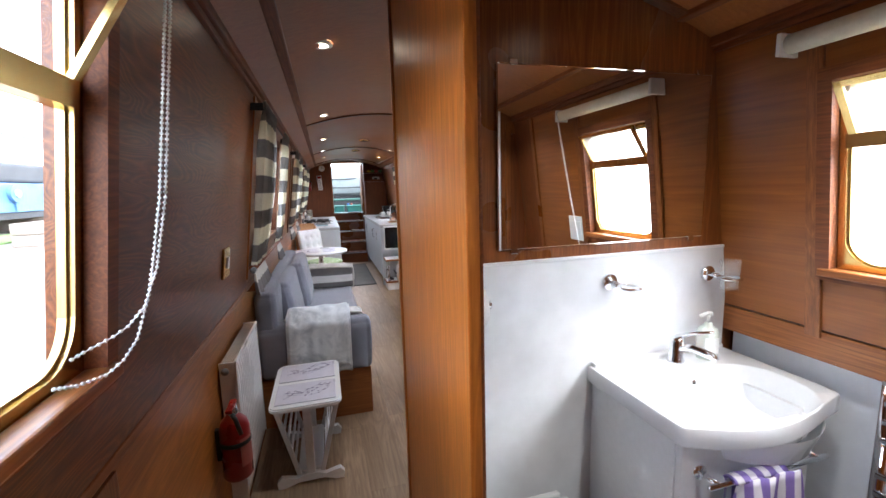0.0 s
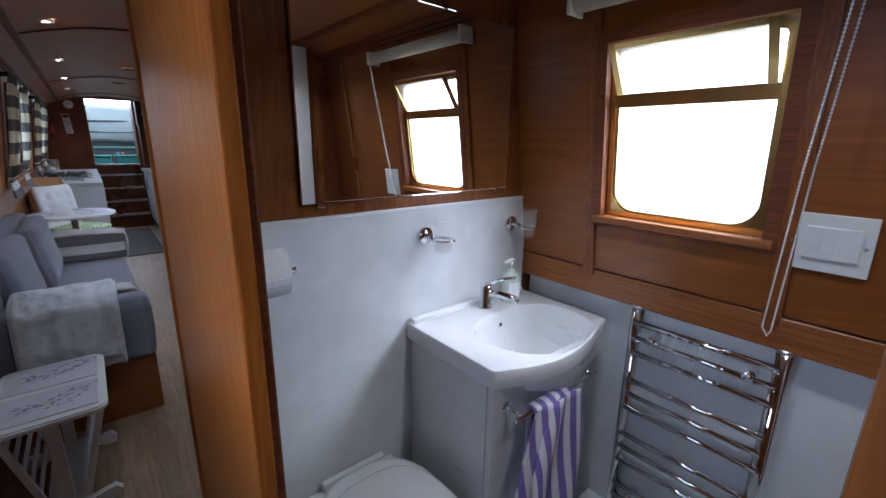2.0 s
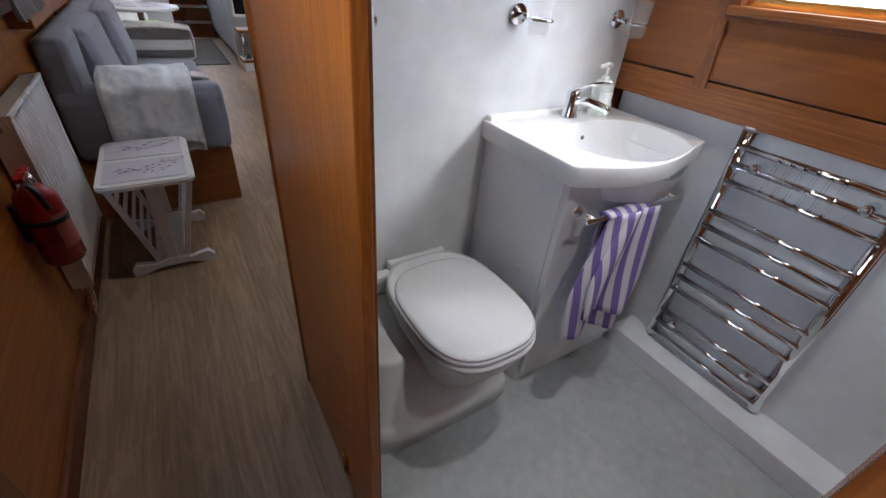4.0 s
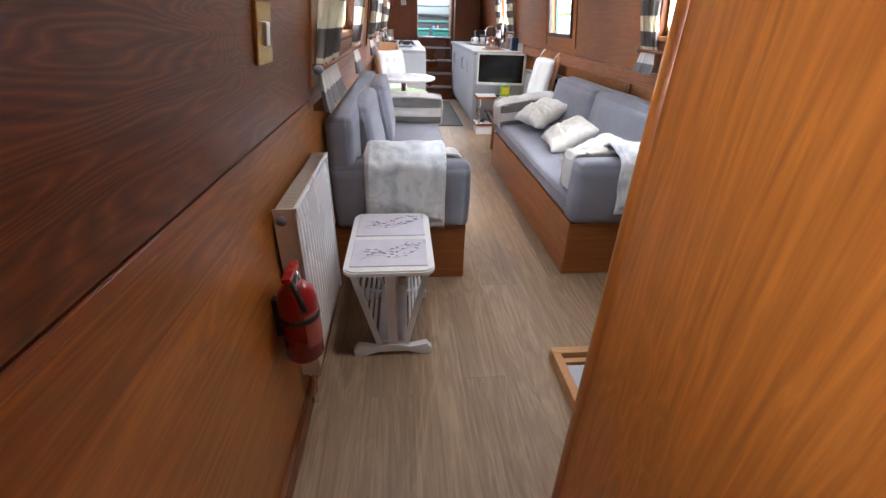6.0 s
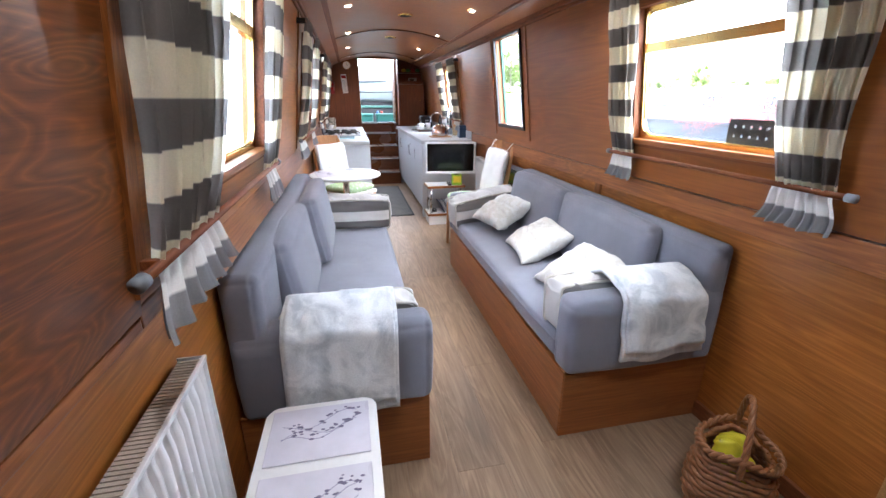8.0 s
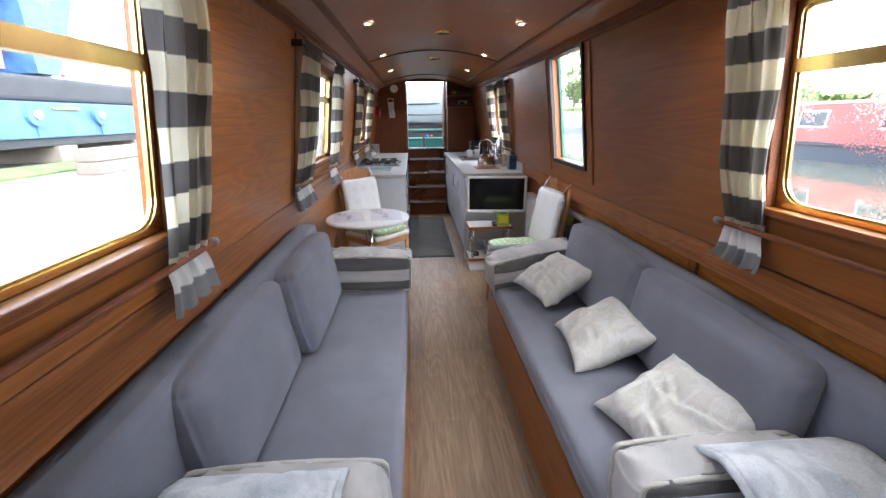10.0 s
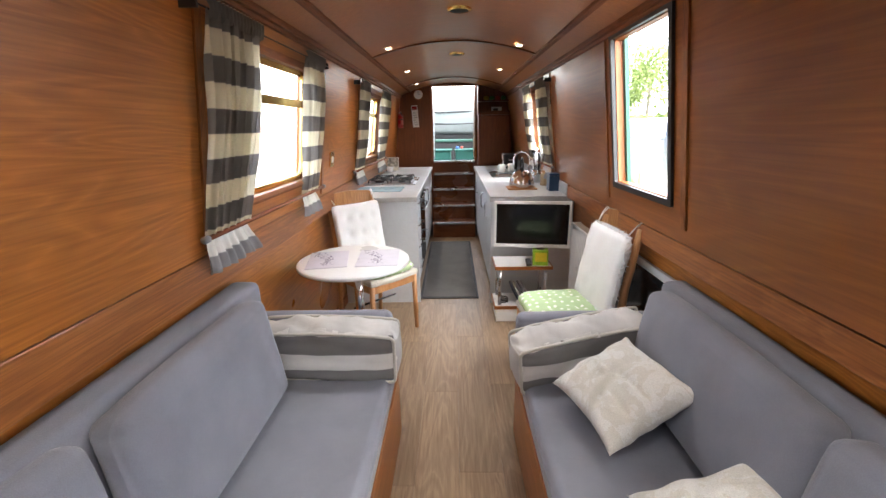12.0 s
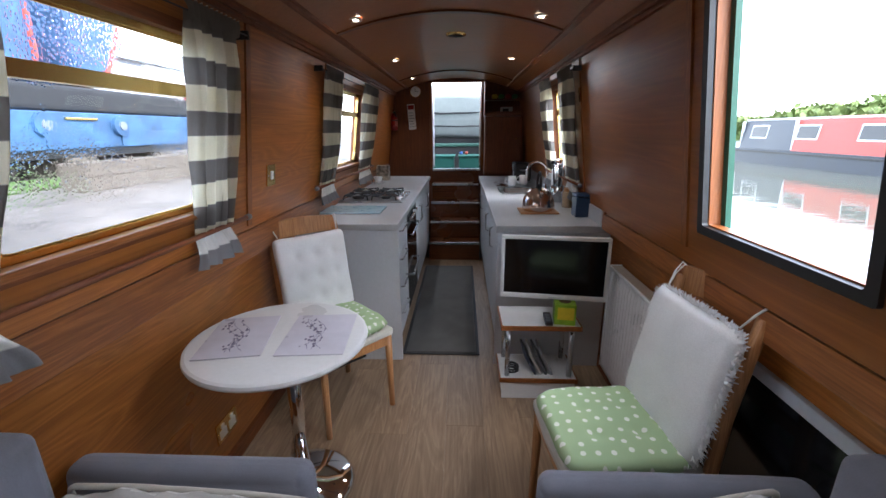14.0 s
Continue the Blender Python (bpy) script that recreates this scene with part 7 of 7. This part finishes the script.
# sliding bathroom door, pushed open, with its brass handle
DOOR_EDGE = 0.53
t = thing("sliding_door", PX + 0.05, DOOR_EDGE, 0.012, "honey-coloured oak veneered sliding door, pushed open, coloured darker for its shade", "door")
# the darker upright veneer puts the leaf's shade into its colour
part("leaf", bx(-0.012, -0.60, 0.0, 0.012, 0.0, 1.92, 0.002), "wall_z", t)
h = part("handle", tube([(-0.012, -0.03, 1.10), (-0.035, -0.026, 1.09), (-0.045, -0.024, 1.05), (-0.035, -0.026, 1.01), (-0.012, -0.03, 1.0)], 0.005, 10), "brass", t, "brass bow handle", True)
for z in (1.115, 0.985):
    part("handle_plate", bx(-0.0145, -0.038, z - 0.016, -0.0122, -0.022, z + 0.016, 0.001), "brass", t, "brass handle plate")
# dark trim wood here stands in for the shade on the jamb return
structure("trim_jamb", bx(PX + 0.009, JAMB - 0.03, 0.004, PX + 0.030, JAMB, 2.03, 0.004), "trim", "wooden door jamb with its shade put into the dark colour", "trim")
structure("trim_post", tube([(PX - 0.004, 1.538, 0.004), (PX - 0.004, 1.538, 2.03)], 0.014, 12), "door", "rounded wooden corner bead", "trim", True)
t = thing("door_catch", PX - 0.0125, 1.15, 0.10, "small brass bolt plate low on the partition", "bolt")
part("plate", bx(-0.003, -0.012, -0.05, 0.0, 0.012, 0.05, 0.001), "brass", t)
part("bolt", tube([(-0.006, 0, -0.04), (-0.006, 0, 0.045)], 0.005, 8), "brass", t, "", True)
structure("lintel_bath", bx(PX - 0.012, 0.021, 1.94, PX + 0.008, 0.977, 2.04), "door", "wooden head above the bathroom opening", "wall")

# ---- outside ----
def dirt(name, ca, cb, scale, rough):
    m, nt, b = material(name, rough)
    mp = mapped(nt, (1, 1, 1))
    n1, n2 = noise_tex(nt, mp, scale, 8, 0.65), noise_tex(nt, mp, scale * 0.15, 5)
    col = mix(nt, ramp(nt, n1, [(0.35, ca), (0.65, cb)]), ramp(nt, n2, [(0.35, (0.7,) * 3), (0.65, (1.15,) * 3)]), 1.0)
    nt.links.new(col, b.inputs["Base Color"])
    bump(nt, b, n1, 0.5, 0.05)
    return m


M["mud"] = dirt("wet_gravel_ground", (0.07, 0.058, 0.045), (0.24, 0.21, 0.18), 1.6, 0.55)
M["grass"] = dirt("rough_grass", (0.05, 0.10, 0.02), (0.14, 0.22, 0.05), 4.0, 0.9)
M["leaf"] = dirt("hedge_leaf", (0.11, 0.16, 0.04), (0.24, 0.30, 0.09), 3.0, 0.7)
wm, wnt, wb = material("canal_water", 0.06)
wb.inputs["Base Color"].default_value = (0.10, 0.105, 0.075, 1)
bump(wnt, wb, noise_tex(wnt, mapped(wnt, (0.6, 2.2, 1)), 1.6, 3), 0.10, 0.05)
M["water"] = wm
M["navy"] = plain("navy_boat_paint", (0.03, 0.04, 0.06), 0.35, mottled=1.0, amount=0.15)
M["boat_red"] = plain("red_boat_paint", (0.50, 0.07, 0.05), 0.4, mottled=1.0, amount=0.12)
M["boat_blue"] = plain("faded_blue_boat_paint", (0.07, 0.16, 0.32), 0.55, mottled=1.5, amount=0.5)
M["old_timber"] = wood("weathered_baulk", (0.10, 0.085, 0.07), (0.28, 0.25, 0.21), "y", 0.8)

structure("ground", pierced(lambda u, v, k: (u, v, 0.45 - k), [-400, 400], [-300, 400], [(-1.5, 15.5, -120, 200)], 2.0), "mud", "wet muddy gravel bank reaching to the horizon", "ground")
structure("water", pierced(lambda u, v, k: (u, v, 0.16 - k), [-1.49, 15.49], [-119.9, 199.9], [(-1.005, 1.005, Y0 - 0.049, 12.4)], 0.5), "water", "still brown-green canal water", "water")
structure("grass_bank", bx(15.2, -119, -0.3, 60, 199, 0.50, 0.1, 2), "grass", "grassy far canal bank", "ground")
structure("grass_verge", sheet(lambda u, v: (-7.4 - 1.6 * u, 6.0 + 9 * v, 0.46 + 0.08 * math.sin(math.pi * u) * math.sin(math.pi * v)), 10, 20, 0.05), "grass", "strip of rough grass on the bank", "ground")


def hedge(x, y0, y1, h, seed, name="hedge", label="ragged green hedge along the far bank"):
    rnd = random.Random(seed)
    V, F = [], []
    for k in range(int((y1 - y0) * 300)):
        y = rnd.uniform(y0, y1)
        top = h * (0.72 + 0.28 * noise.noise(Vector((y * 0.35, seed, 0))) + 0.16 * noise.noise(Vector((y * 1.7, seed, 4))))
        z = 0.4 + top * rnd.random() ** 0.6
        c = Vector((x + rnd.gauss(0, 0.55), y, z))
        s = rnd.uniform(0.12, 0.26)
        n = Vector((rnd.gauss(0, 1), rnd.gauss(0, 1), rnd.gauss(0, 1))).normalized()
        a = n.orthogonal().normalized() * s
        b = n.cross(a)
        i = len(V)
        V += [c - a, c + b * 0.6, c + a, c - b * 0.6]
        F.append((i, i + 1, i + 2, i + 3))
    me = bpy.data.meshes.new(name)
    me.from_pydata([tuple(v) for v in V], [], F)
    me.materials.append(M["leaf"])
    tagged(new(name, me), label, "hedge", "", "stuff")


hedge(17.5, 14, 70, 2.35, 3)
hedge(19.0, 23, 29, 2.9, 8, "bank_bush", "rounded pale green bushes behind the hedge")


def tree(x, y, h, seed):
    rnd = random.Random(seed)
    t = thing("tree", x, y, 0.3, "bare-branched spring tree with a thin pale green crown", "tree", "bank trees")
    bm = tube([(0, 0, 0), (0.1, 0.05, h * 0.35), (0.05, 0.2, h * 0.7)], [0.22, 0.16, 0.06], 8)
    tips = []
    for k in range(9):
        a, z = rnd.random() * 6.28, h * rnd.uniform(0.3, 0.65)
        e = Vector((math.cos(a) * h * 0.25, math.sin(a) * h * 0.25, z + h * rnd.uniform(0.1, 0.3)))
        tube([(0.08, 0.08, z), e * 0.5 + Vector((0, 0, z * 0.5)), e], [0.06, 0.04, 0.015], 6, bm)
        tips.append(e)
    part("trunk", bm, "old_timber", t, "", True)
    cr = bmesh.new()
    for k in range(4200):
        c = rnd.choice(tips) + Vector((rnd.gauss(0, h * 0.09), rnd.gauss(0, h * 0.09), rnd.gauss(0, h * 0.09)))
        s = rnd.uniform(0.06, 0.16)
        n = Vector((rnd.gauss(0, 1), rnd.gauss(0, 1), rnd.gauss(0, 1))).normalized()
        a = n.orthogonal() * s
        b = n.cross(a)
        cr.faces.new([cr.verts.new(p) for p in (c - a, c + b * 0.6, c + a, c - b * 0.6)])
    tagged(part("crown", cr, "leaf", t), kind="stuff")


tree(20.0, 49, 9.5, 1)
tree(19.5, 55, 7.5, 4)


def narrowboat(x, y0, y1, hull, cabin, cabin2, split, label, z=0.12, w=2.0, group="moored boats", deck_h=0.55):
    """A canal boat lying along y: hull, cabin in two colours, roof, windows and handrail."""
    t = thing("narrowboat", x, y0, z, label, "canal boat", group)
    L = y1 - y0
    n = 40

    bm = bmesh.new()
    rows = []
    for i in range(n + 1):
        u = i / n
        k = min(1, min(u, 1 - u) / 0.12)
        half = max(0.03, w / 2 * (1 - (1 - k) ** 2.2))
        lift = 0.25 * (1 - k) ** 2
        rows.append([bm.verts.new(p) for p in ((-half, L * u, -0.3), (-half, L * u, deck_h + lift), (half, L * u, deck_h + lift), (half, L * u, -0.3))])
    for a, b in zip(rows, rows[1:]):
        for i in range(3):
            bm.faces.new((a[i], b[i], b[i + 1], a[i + 1]))
    part("hull", bm, hull, t, "dark steel hull")
    part("rubbing_strake", bx(-w / 2 - 0.03, L * 0.12, deck_h - 0.12, w / 2 + 0.03, L * 0.88, deck_h - 0.06, 0.01), "black", t)
    a, b, c = L * 0.13, L * 0.13 + (L * 0.74) * split, L * 0.87
    zt = deck_h + 1.02
    for p, q, m in ((a, b, cabin), (b + 0.004, c, cabin2)):
        cab = bmesh.new()
        vs = [cab.verts.new(v) for y in (p, q) for v in ((-w / 2 + 0.1, y, deck_h), (-w / 2 + 0.24, y, zt), (0, y, zt + 0.1), (w / 2 - 0.24, y, zt), (w / 2 - 0.1, y, deck_h))]
        for i in range(4):
            cab.faces.new((vs[i], vs[i + 1], vs[i + 6], vs[i + 5]))
        cab.faces.new(vs[:5])
        cab.faces.new(vs[5:][::-1])
        bmesh.ops.recalc_face_normals(cab, faces=cab.faces[:])
        part("cabin", cab, m, t)
    for y in (a, b, c):
        for sx in (-1, 1):
            part("coach_line", bx(sx * (w / 2 - 0.155) - 0.05, y - 0.025, deck_h + 0.04, sx * (w / 2 - 0.155) + 0.05, y + 0.025, zt - 0.02), "white", t)
    for sx in (-1, 1):
        part("handrail", tube([(sx * (w / 2 - 0.26), a, zt + 0.03), (sx * (w / 2 - 0.26), c, zt + 0.03)], 0.03, 8), "white", t, "pale handrail", True)
        k = 0
        y = a + 0.8
        while y < c - 1.2:
            for nm, mat, g, o in (("window", "white", 0.0, 0.0), ("pane", "screen", 0.05, 0.012)):
                z0, z1 = deck_h + 0.38 + g, deck_h + 0.86 - g
                x0, x1 = [sx * (w / 2 - 0.1 - 0.14 * (zz - deck_h) / 1.02 + 0.012 + o) for zz in (z0, z1)]
                wb_ = bmesh.new()
                vs = [wb_.verts.new(v) for v in ((x0, y + g, z0), (x0, y + 0.9 - g, z0), (x1, y + 0.9 - g, z1), (x1, y + g, z1), (x0 - sx * 0.05, y + g, z0), (x0 - sx * 0.05, y + 0.9 - g, z0), (x1 - sx * 0.05, y + 0.9 - g, z1), (x1 - sx * 0.05, y + g, z1))]
                for q in ((0, 1, 2, 3), (4, 7, 6, 5), (0, 4, 5, 1), (1, 5, 6, 2), (2, 6, 7, 3), (3, 7, 4, 0)):
                    wb_.faces.new([vs[i] for i in q])
                bmesh.ops.recalc_face_normals(wb_, faces=wb_.faces[:])
                part(nm, wb_, mat, t, "white-framed window" if nm == "window" else "dark pane")
            y += 2.3
    part("chimney", tube([(0.3, a + 1.5, zt + 0.05), (0.3, a + 1.5, zt + 0.55)], 0.09, 14), "black", t, "black chimney", True)
    return t


narrowboat(12.2, 6.0, 24.5, "navy", "boat_red", "navy", 0.80, "moored canal boat with red and navy cabin and black hull")
narrowboat(12.9, 26.5, 40, "navy", "navy", "navy", 0.5, "dark moored canal boat with small windows")
narrowboat(12.7, -14, 4.6, "navy", "navy", "boat_red", 0.5, "moored canal boat with navy cabin and black hull")
t = thing("river_cruiser", 9.0, 45, 0.12, "small white cabin cruiser moored along the canal", "cruiser")
part("hull", loft([(oval(0, 0, 0.7, 2.6, 30, 2.2), -0.2), (oval(0, 0, 1.1, 3.2, 30, 2.2), 0.8)]), "white", t, "", True)
part("cabin", loft([(oval(0, 0, 0.85, 1.6, 30, 4), 0.8), (oval(0, 0.1, 0.65, 1.2, 30, 4), 1.6)]), "white", t, "", False)
part("windscreen", loft([(oval(0, 0, 0.87, 1.62, 30, 4), 1.0), (oval(0, 0.05, 0.76, 1.42, 30, 4), 1.35)]), "screen", t, "dark windscreen")

# boats and clutter standing on the near bank
def blue_barge():
    t = thing("work_barge", -9.0, 0.0, 0.45, "faded blue steel work barge standing on timbers on the bank", "barge")
    part("hull", bx(-2.2, -6, 0.62, 0, 20.5, 1.45, 0.03), "boat_blue", t, "faded blue steel side")
    part("deck_cover", bx(-2.1, -5.9, 1.45, -0.12, 20.3, 2.05, 0.12, 3), "iron", t, "black tarpaulin over the deck")
    # near-black band between the hull side and the timber blocks
    part("under_band", bx(-2.0, -5.9, 0.42, -0.08, 20.2, 0.618, 0.02), "iron", t, "dark band under the hull")
    part("pipe", tube([(0.03, 13.75, 1.30), (0.03, 14.6, 1.30)], 0.035, 8), "brass", t, "yellow pipe")
    for y in (13.2, 15.3, 18.4):
        d = part("fender", tube([(-0.02, y, 1.15), (0.10, y, 1.15)], 0.26, 20), "boat_blue", t, "round blue fender boss")
        part("hub", tube([(0.10, y, 1.15), (0.14, y, 1.15)], 0.11, 14), "grey_rubber", d)
        part("strut", bx(0.0, y - 0.03, 0.66, 0.05, y + 0.03, 0.92), "boat_blue", t)
    for y in range(-4, 20, 3):
        part("timber", bx(-2.1, y - 0.3, 0.0, -0.02, y + 0.3, 0.418, 0.02), "old_timber", t, "timber block")


blue_barge()


def hull_on_stands(y0, y1, flare, label):
    t = thing("boat_hull", -13.0, y0, 0.45, label, "boat", "hulls on stands")
    L = y1 - y0
    bm = bmesh.new()
    rows = [[bm.verts.new(p) for p in ((0, -0.2 * flare, z), (0, L + flare * k, z), (-5, L + flare * k, z), (-5, -0.2 * flare, z))] for z, k in ((2.6, -0.4), (3.5, 0.0), (6.3, 1.0))]
    for a, b in zip(rows, rows[1:]):
        for i in range(4):
            bm.faces.new((a[i], a[(i + 1) % 4], b[(i + 1) % 4], b[i]))
    bm.faces.new(rows[0][::-1])
    bm.faces.new(rows[-1])
    part("hull", bm, "boat_blue", t, "blue hull side")
    part("stem_band", tube([(0.0, L - 0.4 * flare, 2.6), (0.02, L, 3.5), (0.02, L + flare, 6.3)], 0.09, 8), "boat_red", t, "red stem band")
    for yy in (0.3, L - 0.7):
        part("stand", bx(-1.0, yy, 0.0, -0.5, yy + 0.3, 2.7), "old_timber", t, "timber stand")


hull_on_stands(11.5, 17.5, 0.1, "blue boat hull with a red stem band on stands")
hull_on_stands(19.1, 20.4, 1.4, "narrow blue boat hull with a red stem band on stands")
t = thing("tarpaulin_shelter", -19.5, 21.0, 0.45, "black tarpaulin-covered boat in the yard", "shelter")
part("cover", pad(-1.5, -9, 0, 0.6, 7.0, 6.8, 0.4, 3, 0.1), "iron", t, "", True)
t = thing("old_tyre", -8.7, 20.4, 0.45, "large grey worn tyre leaning against the barge", "tyre")
part("tread", tube([(-0.14, 0, 0.66), (0.14, 0, 0.66)], 0.66, 32), "grey_rubber", t, "", True)
for k in range(28):
    a = 2 * math.pi * k / 28
    m = Matrix.Translation((0, 0.66 * math.cos(a), 0.66 + 0.66 * math.sin(a))) @ pose(0, 0, 0, math.degrees(a), 0, 0)
    part("lug", bx(-0.15, -0.02, -0.035, 0.15, 0.035, 0.035, 0, 1, None, m), "iron", t)
part("wheel_hub", tube([(0.14, 0, 0.66), (0.16, 0, 0.66)], 0.30, 20), "old_timber", t)
t = thing("trailer", -11.5, 24.2, 0.45, "red-painted boat trailer standing in the yard", "trailer")
part("body", bx(-1, -2.7, 0.6, 1, 2.7, 2.3, 0.05), "boat_red", t)
for y in (-1.7, 1.7):
    part("wheel", tube([(0.8, y, 0.34), (1.02, y, 0.34)], 0.34, 18), "iron", t)
t = thing("timber_baulk", -6.5, 13.6, 0.45, "stack of weathered timber baulks on the bank", "timber")
for k in range(2):
    part("baulk", bx(-0.22, -2.6, k * 0.25, 0.22, 2.6, k * 0.25 + 0.24, 0.02), "old_timber", t)
t = thing("boatyard_shed", -16.5, 28.0, 0.45, "white boatyard building with a sign board and rows of windows", "building")
part("wall", bx(-3, -6.0, 0, 0, 9, 4.4), "white", t)
rf = bmesh.new()
vs = [rf.verts.new(v) for y in (-6.2, 9.3) for v in ((-3.3, y, 4.41), (-1.5, y, 5.9), (0.3, y, 4.41))]
for q in ((0, 1, 4, 3), (1, 2, 5, 4), (0, 2, 1), (3, 4, 5), (0, 3, 5, 2)):
    rf.faces.new([vs[i] for i in q])
bmesh.ops.recalc_face_normals(rf, faces=rf.faces[:])
part("roof", rf, "tile", t, "grey slate roof")
sign = part("sign_board", bx(0.02, -5.6, 3.75, 0.08, -0.4, 4.75, 0.01), "white", t, "white sign board with a faded grey line of print")
part("emblem", bx(0.08, -4.6, 4.1, 0.088, -4.3, 4.5), "boat_red", sign, "small red emblem")
part("print_bar", bx(0.08, -3.9, 4.2, 0.088, -1.2, 4.38), "grey_rubber", sign, "unreadable line of grey print")
part("print_bar", bx(0.08, -3.7, 3.98, 0.088, -1.6, 4.05), "grey_rubber", sign)
for k in range(5):
    for z in (0.9, 2.4):
        w = part("window", bx(0.0, -5.6 + k * 2.6, z, 0.06, -3.6 + k * 2.6, z + 1.15), "white", t)
        for g in range(2):
            part("pane", bx(0.05, -5.5 + k * 2.6 + g * 0.95, z + 0.1, 0.09, -4.65 + k * 2.6 + g * 0.95, z + 1.05), "cabinet", w, "grey reflecting pane")
hedge(-34, -20, 50, 4.0, 21, "hedge_bank", "green hedge behind the boatyard")

# perforated black plate outside the saloon window
t = thing("perforated_plate", 0.945, 3.04, 1.16, "black perforated metal plate on the gunwale outside", "metal plate")
holes = [(-0.097 + i * 0.034, -0.087 + i * 0.034, 0.022 + j * 0.035, 0.032 + j * 0.035) for i in range(6) for j in range(3)]
part("plate", pierced(lambda u, v, k: (k, u, v), [-0.12, 0.11], [-0.16, 0.125], holes, 0.006), "iron", t)

# ---- floor planks, last ----
floor = tagged(new("floor"), "grey-brown wood-effect plank floor", "floor", "", "structure")
plank_mesh = {}
W, L = 0.19, 1.22
for c in range(10):
    x = -0.95 + c * W
    y = Y0 - (c * 0.47 % 1.0) * L
    while y < 8.9:
        a, b = max(y, Y0), min(y + L, 8.9)
        if b - a > 0.05:
            key = round(b - a, 3)
            if key not in plank_mesh:
                bm = bx(0.0002, 0.0002, -0.012, W - 0.0002, key - 0.0002, 0.0, 0.0006, 1)
                me = bpy.data.meshes.new("plank")
                bm.to_mesh(me)
                bm.free()
                me.materials.append(M["plank"])
                plank_mesh[key] = me
            ob = new("plank", plank_mesh[key])
            ob.parent = floor
            ob.location = (x, a, 0)
        y += L
